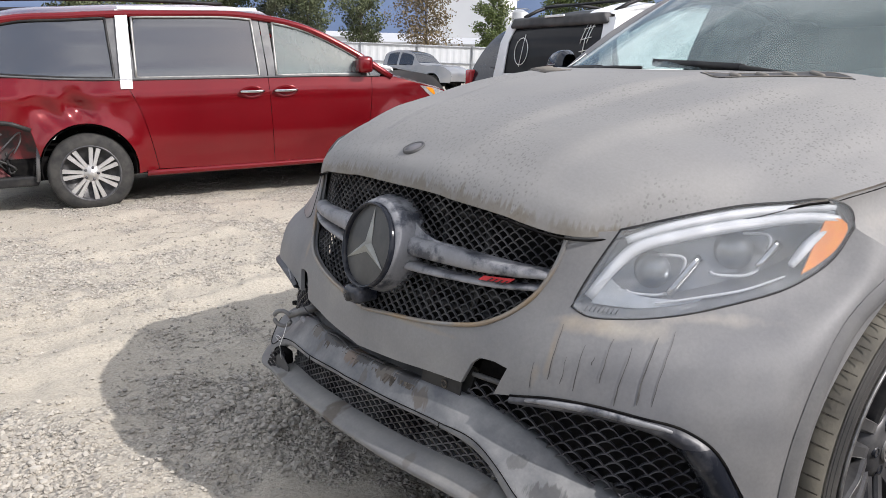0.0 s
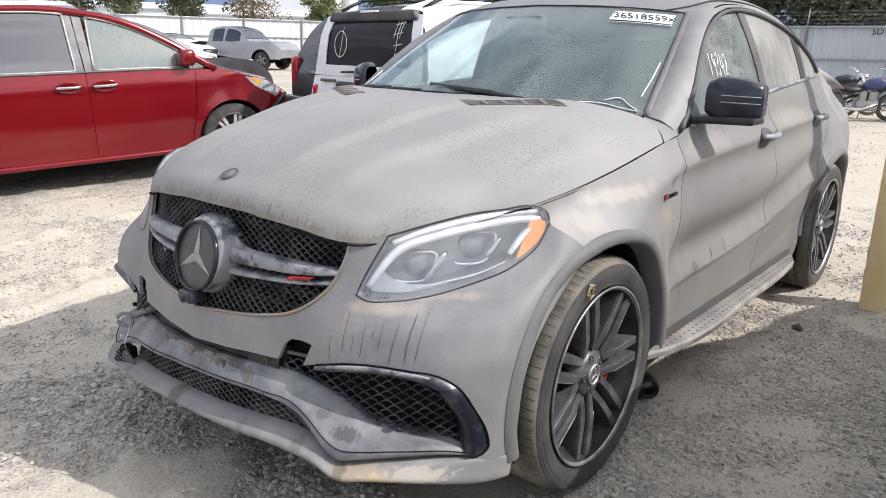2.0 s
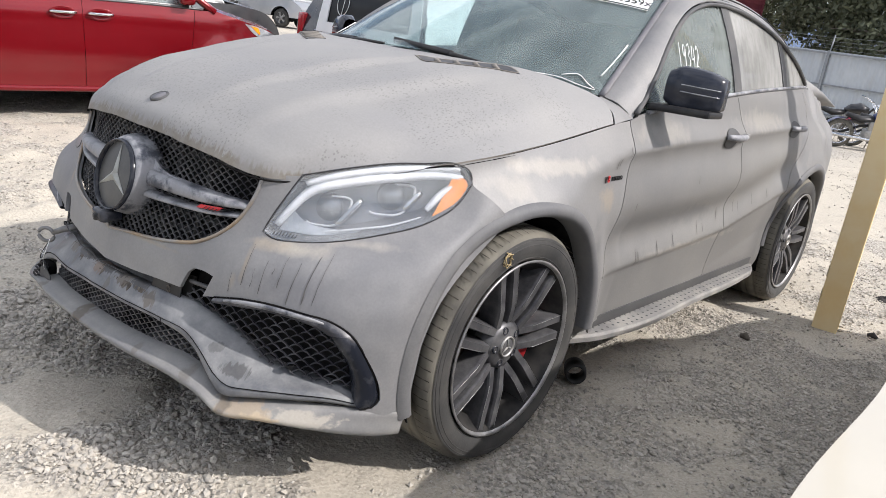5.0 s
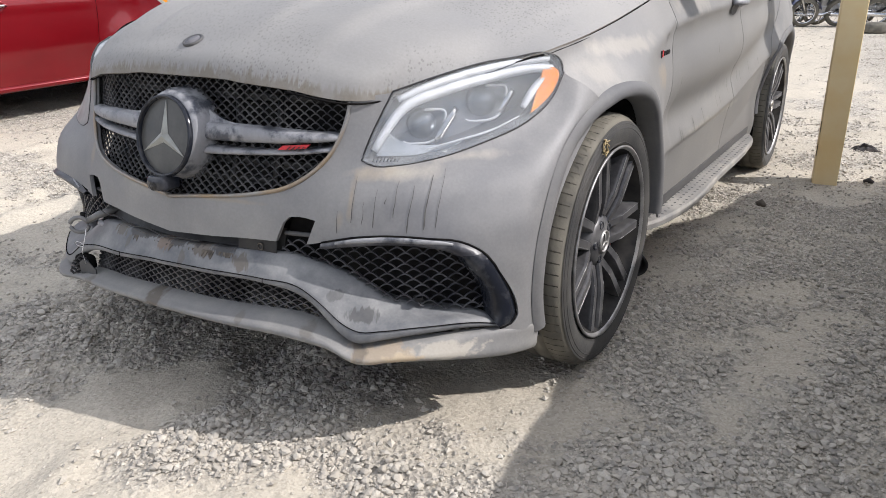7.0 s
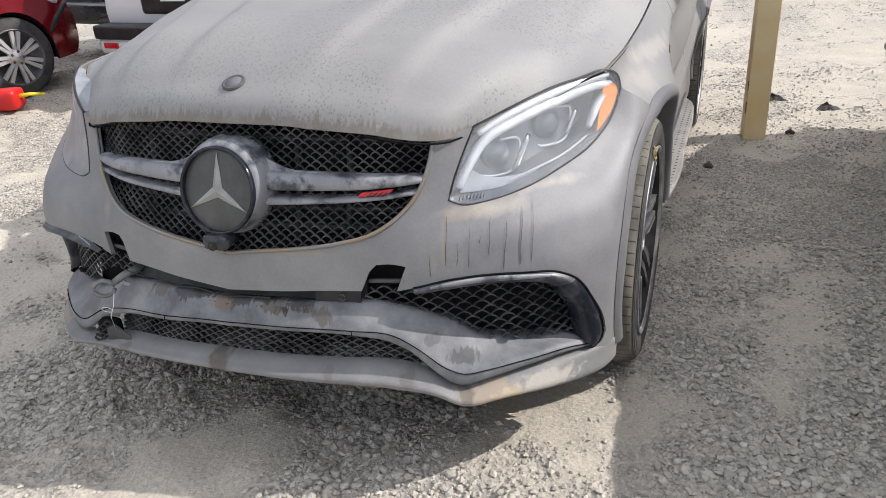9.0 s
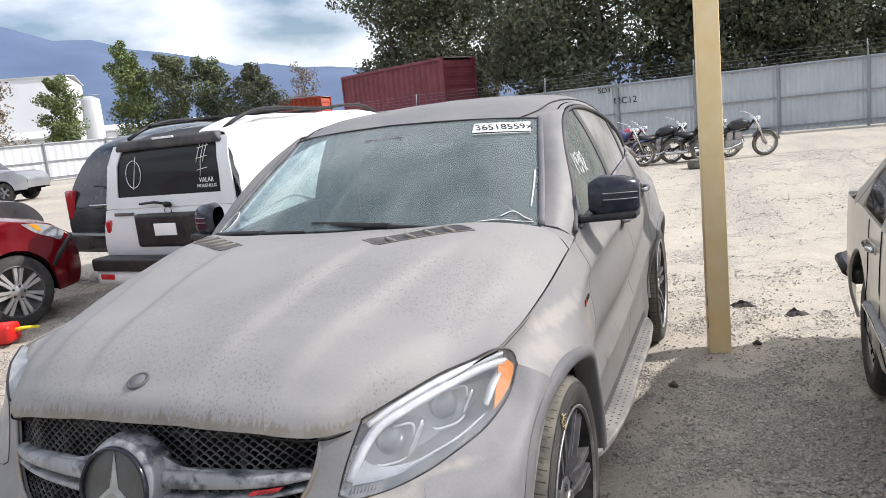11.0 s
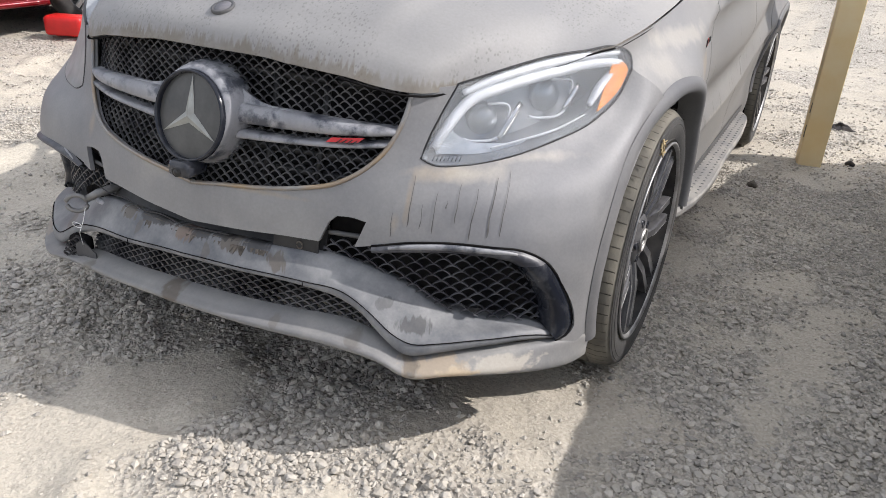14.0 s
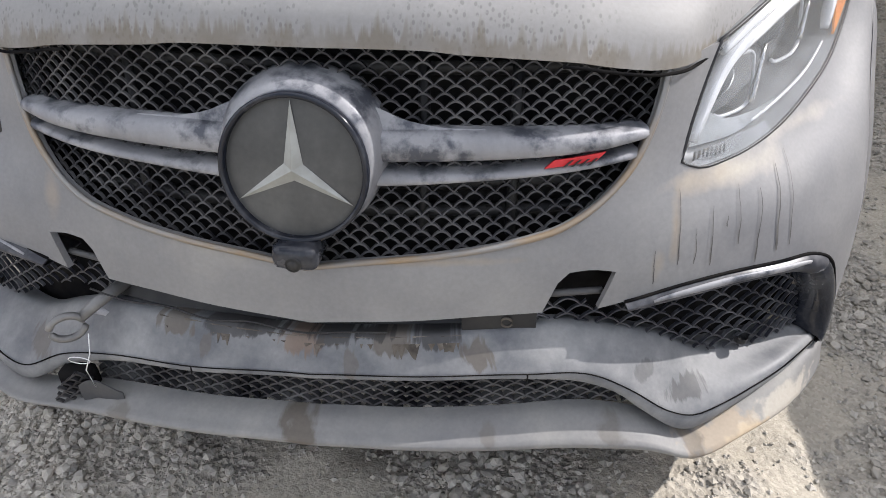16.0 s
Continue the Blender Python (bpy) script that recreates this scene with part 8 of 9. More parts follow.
for sx in (1, -1):
    bx = lambda y, z: float(bxw(np.array(y), np.array(z)))
    for y0, y1 in ((1.70, 3.69),):
        rs = tube("rub_strip", [(sx * (bx(y, 0.56) + 0.010), y, 0.56) for y in np.linspace(y0, y1, 24)], 0.022, RUBSTRIP, beige, "grey rubber rub strip", 6, flat=1.0)
        tube("strip_bead", [(sx * (bx(y, 0.56) + 0.026), y, 0.562) for y in np.linspace(y0, y1, 24)], 0.008, CHROME, rs, "bright bead", 5)
    for y0 in (1.74, 2.75):
        hn = node("door_handle", beige)
        tube("handle_bar", [(sx * (bx(y0, 0.84) + 0.03 - 0.018 * abs(t) ** 3), y0 + 0.10 * t, 0.84) for t in np.linspace(-1, 1, 9)], 0.013, CHROME, hn, "chrome door handle", 7)
        make("handle_plate", *(lambda b: (b[0] + (sx * (bx(y0, 0.84) + 0.004), y0, 0.84), b[1]))(block(-0.004, 0.004, -0.11, 0.11, -0.02, 0.02, 0.003)), BEIGE, hn)
    for yj in ([(1.60, 0.94), (1.62, 0.7), (1.70, 0.30)], [(2.00, 0.95), (2.00, 0.6), (2.0, 0.30)], [(3.02, 0.95), (3.03, 0.6), (3.02, 0.30)]):
        c = cr(np.array(yj), 14)
        tube("door_gap", [(sx * (bx(y, z) + 0.001), y, z) for y, z in c], 0.003, DARK, beige, "", 4)
for yb_, s_y in ((0.25, -1), (5.02, 1)):
    half_w = 0.90 if s_y > 0 else 0.84
    t = np.linspace(-1, 1, 25)
    bpts = [(half_w * a, yb_ - s_y * 0.16 * abs(a) ** 6, 0.50) for a in t] 
    bpts = [(half_w, yb_ - s_y * 0.55, 0.50)] + bpts[::-1] + [(-half_w, yb_ - s_y * 0.55, 0.50)]
    bpr = tube("bumper", bpts, 0.058, CHROME if s_y > 0 else mat("dull_bumper_metal", (0.36, 0.36, 0.36), 0.35, 0.6, (0.28, 0.28, 0.28), 8), beige, "dull metal bumper bar", 10, flat=1.1)
    tube("bumper_rubber", [(x * 1.0 + (0.05 if x > 0 else -0.05), y + s_y * 0.05, z + 0.005) for x, y, z in bpts], 0.030, BLACK, bpr, "black rubber buffer", 7)
HUBCAP = mat("cream_hubcap", (0.55, 0.52, 0.45), 0.45, col2=(0.42, 0.39, 0.33), scale=15)
for ch in beige.children:
    if ch.name.startswith("wheel"):
        v, f = lathe([(0.0, 0.086), (0.06, 0.088), (0.10, 0.075), (0.125, 0.070), (0.17, 0.082), (0.185, 0.078), (0.19, 0.06)], 30)
        make("hubcap", v, f, HUBCAP, ch, "cream pressed hubcap")
        for i in range(12):
            a = i * math.pi / 6
            make("hubcap_slot", *(lambda b: (b[0] @ np.array(Euler((a, 0, 0)).to_matrix()).T, b[1]))(block(0.070, 0.078, 0.135, 0.160, -0.014, 0.014, 0.003)), DARK, ch)

# -- red minivan --
minivan(pose(-6.425, 0.873, -0.077, 3.0, 0, -11.8))
jug = thing("fuel_can", "small red plastic fuel can lying beside the van wheel", "can")
v, f = block(-0.17, 0.17, -0.11, 0.11, 0, 0.17, 0.045, 3)
make("can_body", v, f, mat("red_plastic", (0.62, 0.015, 0.012), 0.4, col2=(0.5, 0.012, 0.01), scale=10), jug, "red plastic can", smooth=True)
tube("can_spout", [(0.15, 0, 0.10), (0.24, 0.02, 0.11), (0.36, 0.05, 0.10)], (0.02, 0.016, 0.012), mat("yellow_plastic", (0.75, 0.6, 0.03), 0.4), jug, "yellow spout", 8)
jug.matrix_world = pose(-4.70, 3.20, float(ground_z(-4.70, 3.20)) + 0.02, 0, 0, 25)

# -- dark sedan beyond the van --
DARKPAINT = paint("dark_grey_paint", (0.035, 0.036, 0.04), (0.05, 0.05, 0.055), 0.25, 0.2, (0.20, 0.19, 0.17), 0.4)
md_ = pose(-8.72, 1.42, 0.06, 2.6, 0, -11)
dark, dxw, dtz = saloon("dark_sedan", "dark grey sedan parked beyond the red minivan", md_, 1.82,
    [(0.02, 0.40), (0.0, 0.66), (0.06, 0.95), (0.5, 1.05), (1.2, 1.40), (2.0, 1.47), (2.9, 1.42), (3.65, 1.05), (4.0, 0.97), (4.5, 0.84), (4.68, 0.66), (4.70, 0.35)],
    (0.10, 0.17, 0.29, 0.55, 0.70, 0.90), 0.98, 0.26, [(1.1, 2.0), (2.1, 3.2)], [(0.95, 0.32, 0.1), (3.72, 0.32, 0.1)], DARKPAINT, VANGLASS, 0.33, 0.05,
    [("rear_panel", DARKPAINT), ("boot_lid", DARKPAINT), ("rear_glass", VANGLASS), ("roof", DARKPAINT), ("windshield", VANGLASS), ("hood", DARKPAINT), ("front_panel", DARKPAINT)])
for sx in (1, -1):
    make("headlight", *(lambda b: (b[0] + (sx * 0.66, 4.45, 0.74), b[1]))(block(-0.14, 0.14, -0.12, 0.12, -0.07, 0.07, 0.05, 3)), AMBER if sx > 0 else LAMP_WHITE, dark, "amber and clear lamp", smooth=True)

# -- white off-roader under a tarp, tail to the lane --
WHITEP = paint("white_paint", (0.72, 0.735, 0.75), (0.68, 0.69, 0.70), 0.3, 0.0, (0.55, 0.53, 0.49), 0.2)
TARP = mat("white_tarp", (0.86, 0.87, 0.88), 0.5, col2=(0.80, 0.81, 0.82), scale=3, bump=0.8, bscale=3.5, dist=0.06)
BLACKP = paint("black_paint", (0.012, 0.013, 0.015), (0.02, 0.02, 0.022), 0.2, 0.0, (0.16, 0.155, 0.145), 0.5)
mw = pose(-3.34, 4.03, 0.05, 0.5, 0, -6.5)
white, wxw, wtz = saloon("white_offroader", "white four-wheel-drive wagon with a white tarp over it", mw, 1.78,
    [(0.04, 0.50), (0.0, 0.62), (0.06, 1.10), (0.20, 1.62), (0.40, 1.69), (1.6, 1.72), (2.6, 1.68), (3.35, 1.14), (3.7, 1.08), (4.5, 1.00), (4.68, 0.75), (4.66, 0.45)],
    (0.085, 0.19, 0.235, 0.60, 0.735, 0.92), 1.10, 0.42, [(0.35, 1.0), (1.1, 1.9), (2.0, 2.75)], [(0.95, 0.38, 0.12), (3.62, 0.38, 0.12)], WHITEP, VANGLASS, 0.22, 0.02,
    [("tailgate", WHITEP), ("rear_glass", PRIVACY), ("spoiler", BLACK), ("roof", BLACKP), ("windshield", VANGLASS), ("hood", WHITEP), ("front_panel", WHITEP)], None, 5, 0.08,
    [(0.0, 0.98), (0.3, 1.0), (3.5, 1.0), (4.4, 0.95), (4.68, 0.82)])
box("rear_bumper", -0.90, 0.90, -0.16, 0.10, 0.36, 0.50, WHITEP, white, "white lower bumper", 0.05, True)
box("bumper_step", -0.91, 0.91, -0.18, 0.05, 0.49, 0.615, BLACK, white, "black bumper step", 0.03, True)
for sx in (-1, 1):
    make("bumper_reflector", *(lambda b: (b[0] + (sx * 0.72, -0.168, 0.44), b[1]))(block(-0.09, 0.09, -0.006, 0.006, -0.025, 0.025, 0.004)), TAILRED, white, "red bumper reflector")
# tailgate dressing
for sx in (-1, 1):
    make("tail_lamp", *(lambda b: (b[0] + (sx * 0.81, 0.05, 0.80), b[1]))(block(-0.045, 0.05, -0.05, 0.06, -0.15, 0.15, 0.03, 3)), TAILRED, white, "red tail lamp", smooth=True)
v, f = block(-0.67, 0.67, 0.11, 0.45, 1.63, 1.72, 0.03, 3)
v[:, 0] *= 1 - 0.05 * (v[:, 2] > 1.68)
v[:, 2] -= 0.06 * (v[:, 0] / 0.67) ** 2 + 0.02 * np.clip((0.1 - v[:, 1]) / 0.1, 0, 1)
sp = make("rear_spoiler", v, f, mat("dusty_black_spoiler", (0.03, 0.031, 0.034), 0.6, col2=(0.085, 0.083, 0.08), scale=5), white, "dusty black roof spoiler", smooth=True)
make("brake_lamp", *block(-0.13, 0.13, 0.10, 0.12, 1.655, 1.675, 0.004), PAPER, sp, "pale high brake lamp")
make("plate_recess", *(lambda b: (b[0] + (0.02, 0.0, 0.85), b[1]))(block(-0.42, 0.42, -0.035, 0.05, -0.16, 0.15, 0.04, 3)), BLACK, white, "black plate recess", smooth=True)
make("torn_plate", *block(-0.13, 0.15, -0.045, -0.036, 0.80, 0.91, 0.003), PAPER, white, "torn white paper on the recess")
tube("rear_wiper", [(0.05, -0.01, 1.08), (-0.12, 0.0, 1.10), (-0.32, 0.005, 1.09)], 0.012, BLACK, white, "black rear wiper", 6)
tube("wiper_boss", [(0.05, 0.02, 1.07), (0.05, -0.035, 1.08)], 0.025, BLACK, white, seg=8)
tube("round_badge", [(0.02 + 0.045 * math.cos(t), 0.016, 1.02 + 0.032 * math.sin(t)) for t in np.linspace(0, 6.283, 18, endpoint=False)], 0.006, CHROME, white, "oval chrome badge", 5, closed=True)
for x0, x1 in ((-0.70, -0.44), (0.48, 0.62)):
    make("name_bar", *block(x0, x1, 0.006, 0.018, 0.985, 1.015, 0.003), GREYTRIM, white, "grey badge bar")
def ink(x, z):
    """A place on the outside of the tailgate glass."""
    return (x, 0.054 + 0.115 * (z - 1.15) + 0.3 * max(0, z - 1.46), z)


def gate_strip(pts):
    """One side of the white surround: pairs of places across it, from end to end."""
    g = np.array([[np.array(ink(x, z)) - (0, 0.006, 0) for x, z in row] for row in pts])
    sheet("gate_frame", g, WHITEP, white, "white glass surround", 0.012, up=(0, -1, 0))


for sx in (-1, 1):
    gate_strip([[(sx * (xi + (xo - xi) * k), z) for k in (0, 0.5, 1)] for z, xi, xo in ((1.05, 0.66, 0.835), (1.15, 0.665, 0.825), (1.30, 0.66, 0.80), (1.45, 0.645, 0.775), (1.56, 0.62, 0.75), (1.63, 0.56, 0.73))])
gate_strip([[(x, z) for x in np.linspace(-0.67, 0.67, 9)] for z in (1.05, 1.10, 1.155)])
tube("marker_ring", [ink(-0.43 + 0.10 * math.cos(t), 1.36 + 0.125 * math.sin(t)) for t in np.linspace(0, 6.283, 24, endpoint=False)], 0.004, WHITEINK, white, "white marker ring", 4, closed=True)
tube("marker_line", [ink(-0.44, 1.22), ink(-0.41, 1.52)], 0.004, WHITEINK, white, "white marker stroke", 4)
for dx, z0, z1 in ((0.42, 1.42, 1.58), (0.46, 1.30, 1.60), (0.50, 1.42, 1.58)):
    tube("marker_line", [ink(dx - 0.03, z0), ink(dx - 0.015, (z0 + z1) / 2), ink(dx, z1)], 0.0035, WHITEINK, white, "white marker strokes", 4)
for zz in (1.35, 1.45, 1.54):
    tube("marker_line", [ink(0.39, zz), ink(0.52, zz + 0.02)], 0.0035, WHITEINK, white, "white marker stroke", 4)
for txt, zz, sz in (("VALAR", 1.245, 0.058), ("MORGHULIS", 1.20, 0.042)):
    writing("glass_lettering", txt, sz, mw @ pose(*ink(0.50, zz), 83, 0, 0), WHITEINK, white, "white glass lettering")
# tarp over the side and roof, in folds
trng = random.Random(2)
g = []
for i, y in enumerate(np.linspace(0.20, 3.1, 60)):
    row = []
    for t in np.linspace(0, 1, 26):
        fold = 0.018 * math.sin(5 * y + 3.0 * t) + 0.012 * math.sin(13 * y - 6 * t) + 0.02 * math.sin(2.2 * y + 9 * t) * t
        if t < 0.35:
            a = t / 0.35
            x, z = 0.34 + 0.34 * a, wtz(y) + 0.05 - 0.03 * a * a
        else:
            a = (t - 0.35) / 0.65
            z = wtz(y) + 0.02 - (wtz(y) - 0.95 + 0.06 * math.sin(7 * y)) * a
            x = float(wxw(np.array(y), np.array(z))) + 0.03 + 0.05 * math.sin(3.1 * a)
        row.append((x + fold, y + 0.01 * math.sin(40 * t) - 0.17 * min(1, max(0, (1.66 - z) / 0.55)) * max(0, 1 - (y - 0.2) / 0.5), z + fold * 0.4))
    g.append(row)
tarp = tagged(sheet("tarp", np.array(g), TARP, None, "", 0.006), "white plastic tarp draped over the off-roader", "tarp")
tarp.matrix_world = mw
for sx in (-1, 1):
    tube("roof_rail", [(sx * 0.62, y, wtz(y) + 0.09 - 0.05 * (abs(y - 1.6) / 1.35) ** 6) for y in np.linspace(0.25, 2.95, 20)], 0.018, BLACK, white, "black roof rack rail", 6)
for y in (0.5, 1.2, 1.9, 2.6):
    tube("rack_bar", [(-0.62, y, wtz(y) + 0.08), (0.62, y, wtz(y) + 0.08)], 0.014, BLACK, white, "black rack cross bar", 6)

# -- black wagon beyond --
mk_ = pose(-5.38, 5.36, 0.12, 0.5, 0, -11)
blk, kxw, ktz = saloon("black_wagon", "dusty black sport-utility wagon parked in the row", mk_, 1.94,
    [(0.04, 0.45), (0.0, 0.62), (0.05, 1.02), (0.42, 1.62), (0.75, 1.72), (1.7, 1.75), (2.6, 1.68), (3.4, 1.12), (3.8, 1.04), (4.6, 0.95), (4.8, 0.70), (4.78, 0.42)],
    (0.07, 0.20, 0.235, 0.60, 0.735, 0.92), 1.05, 0.36, [(0.55, 1.2), (1.3, 2.0), (2.1, 2.85)], [(0.98, 0.37, 0.12), (3.72, 0.37, 0.12)], BLACKP, VANGLASS, 0.30, 0.04,
    [("tailgate", BLACKP), ("rear_glass", GLOSSBLK), ("spoiler", BLACKP), ("roof", BLACKP), ("windshield", VANGLASS), ("hood", BLACKP), ("front_panel", BLACKP)], None, 5, 0.07,
    [(0.0, 0.92), (0.3, 0.99), (1.0, 1.0), (3.6, 1.0), (4.4, 0.95), (4.8, 0.82)])
box("rear_bumper", -0.95, 0.95, -0.12, 0.15, 0.38, 0.62, BLACKP, blk, "black bumper", 0.05, True)
for sx in (-1, 1):
    make("tail_lamp", *(lambda b: (b[0] + (sx * 0.84, 0.10, 0.93), b[1]))(block(-0.075, 0.075, -0.10, 0.08, -0.20, 0.20, 0.035, 3)), TAILRED, blk, "red tail lamp", smooth=True)
make("gate_strip", *block(-0.40, 0.40, -0.015, 0.03, 0.90, 0.945, 0.01), CHROME, blk, "bright strip")
tube("round_badge", [(0.05 * math.cos(t), 0.02, 1.06 + 0.05 * math.sin(t)) for t in np.linspace(0, 6.283, 18, endpoint=False)], 0.007, CHROME, blk, "round chrome badge", 5, closed=True)
tube("rear_wiper", [(0.0, 0.03, 1.09), (-0.2, 0.08, 1.15), (-0.38, 0.09, 1.16)], 0.012, BLACK, blk, "", 6)

# -- grey pickup and white sedan across the yard --
SILVER = paint("silver_grey_paint", (0.30, 0.31, 0.33), (0.26, 0.27, 0.29), 0.3, 0.4, (0.45, 0.43, 0.40), 0.4)
mp = pose(-30.0, 18.8, float(ground_z(-27.4, 19.7)), 0, 0, -71)
pick, pxw, ptz = saloon("grey_pickup", "silver-grey crew-cab pickup parked across the yard", mp, 1.90,
    [(0.02, 0.50), (0.0, 0.70), (0.03, 1.12), (0.08, 1.13), (1.62, 1.14), (1.72, 1.70), (2.0, 1.80), (2.9, 1.80), (3.2, 1.72), (3.75, 1.24), (4.2, 1.16), (5.1, 1.08), (5.35, 0.85), (5.33, 0.50)],
    (0.12, 0.32, 0.41, 0.55, 0.70, 0.93), 1.18, 0.45, [(1.85, 2.45), (2.55, 3.35)], [(1.05, 0.39, 0.12), (4.40, 0.39, 0.12)], SILVER, VANGLASS, 0.20, 0.02,
    [("tailgate", SILVER), ("load_bed", DARK), ("rear_glass", VANGLASS), ("roof", SILVER), ("windshield", VANGLASS), ("hood", SILVER), ("front_panel", SILVER)], None, 5, 0.09)
make("bent_hood", *(lambda b: (b[0], b[1]))(block(-0.7, 0.7, 4.2, 4.9, 1.10, 1.22, 0.04, 2)), SILVER, pick, "buckled hood edge", smooth=True)
ms_ = pose(-32.2, 17.3, float(ground_z(-29.5, 17.5)), 0, 0, -80)
wsed, sxw, stz = saloon("white_sedan", "white sedan with a bright upright grille", ms_, 1.80,
    [(0.02, 0.40), (0.0, 0.66), (0.06, 0.95), (0.9, 1.02), (1.5, 1.38), (2.1, 1.43), (2.6, 1.40), (3.3, 1.02), (3.7, 0.97), (4.5, 0.86), (4.75, 0.68), (4.76, 0.35)],
    (0.10, 0.24, 0.32, 0.48, 0.62, 0.89), 0.96, 0.26, [(1.3, 1.95), (2.05, 2.85)], [(1.0, 0.32, 0.1), (3.75, 0.32, 0.1)], WHITEP, VANGLASS, 0.32, 0.05,
    [("rear_panel", WHITEP), ("boot_lid", WHITEP), ("rear_glass", VANGLASS), ("roof", WHITEP), ("windshield", VANGLASS), ("hood", WHITEP), ("front_panel", WHITEP)])
gr = box("grille", -0.38, 0.38, 4.70, 4.84, 0.60, 0.82, BLACK, wsed, "black grille with bright bars", 0.02)
for zz in (0.64, 0.70, 0.76):
    tube("grille_bar", [(-0.36, 4.845, zz), (0.36, 4.845, zz)], 0.012, CHROME, gr, seg=5)
for sx in (-1, 1):
    make("headlight", *(lambda b: (b[0] + (sx * 0.60, 4.66, 0.72), b[1]))(block(-0.16, 0.16, -0.10, 0.10, -0.09, 0.09, 0.06, 3)), LAMP_WHITE, wsed, "clear round-edged lamp", smooth=True)



# ==== fence, motorcycles, yard edge ====
def fence_material():
    n = Nodes("weathered_galvanised_sheet")
    c = n.mix(n.span(n.noise(0.7, 6), 0.35, 0.65), (0.40, 0.43, 0.46), (0.47, 0.50, 0.52))
    c = n.mix(n.mul(n.span(n.noise(5, 8, (1, 1, 0.2)), 0.5, 0.8), 0.4), c, (0.33, 0.33, 0.32))
    n.set(Base_Color=c, Roughness=0.55, Metallic=0.15)
    return n.m


FENCE = fence_material()
FRAME = mat("grey_steel_frame", (0.20, 0.22, 0.24), 0.5, 0.3, (0.26, 0.27, 0.28), 4)
STENCIL = mat("black_stencil_paint", (0.03, 0.03, 0.035), 0.8)
BAY = 3.0


def fence_bay(name, x0, y, z0, h, mt, bay=BAY, pitch=0.19, label="ribbed sheet-metal fence bay on steel posts"):
    """One bay: ribbed sheet, post and three rails."""
    fb = thing(name, label, "fence", group="yard fence bays")
    xs = np.arange(0, bay + 1e-6, pitch / 4)
    wave = np.array([0, 0, 0.028, 0.028])[np.arange(len(xs)) % 4]
    g = np.array([[(x, -w, z) for x, w in zip(xs, wave)] for z in (0.05, h)])
    sheet("ribbed_sheet", g, mt, fb, "", 0.004, smooth=False)
    box("fence_post", -0.05, 0.05, -0.13, -0.03, 0, h + 0.02, FRAME, fb, "steel fence post")
    for zz in (0.25, h * 0.52, h * 0.97):
        box("fence_rail", 0.05, bay - 0.05, -0.10, -0.035, zz - 0.03, zz + 0.03, FRAME, fb, "steel rail")
    fb.matrix_world = pose(x0, y, z0)
    return fb


first = fence_bay("fence_bay", -30, 30.0, 0, 2.55, FENCE)
for i in range(1, 17):
    copy_thing(first, pose(-30 + BAY * i, 30.0, 0))
for txt, x, z, sz in (("SD1", -3.5, 2.24, 0.32), ("MC12", -2.68, 1.74, 0.38)):
    wt = tagged(writing("fence_lettering", txt, sz, pose(x, 29.955, z, 90, 0, 0), STENCIL, None, "", 0.004), "black stencilled row letters on the fence", "sign")
    wt.parent = None
for i in range(6):
    zz = 2.65 + 0.14 * i
    if i < 4:
        pts = [(x, 30.05, zz + 0.02 * math.sin(x * 1.7 + i)) for x in np.linspace(-30, 20, 80)]
        tagged(tube("barbed_wire", pts, 0.004, FRAME, seg=4), "strand of wire along the fence top", "wire", group="fence wires", kind="structure")
for i in range(9):
    tagged(tube("wire_prop", [(-30 + 6 * i, 30.0, 2.4), (-30 + 6 * i, 30.15, 3.15)], 0.025, FRAME, seg=6), "leaning steel wire prop on the fence", "wire prop", group="fence wire props", kind="structure")


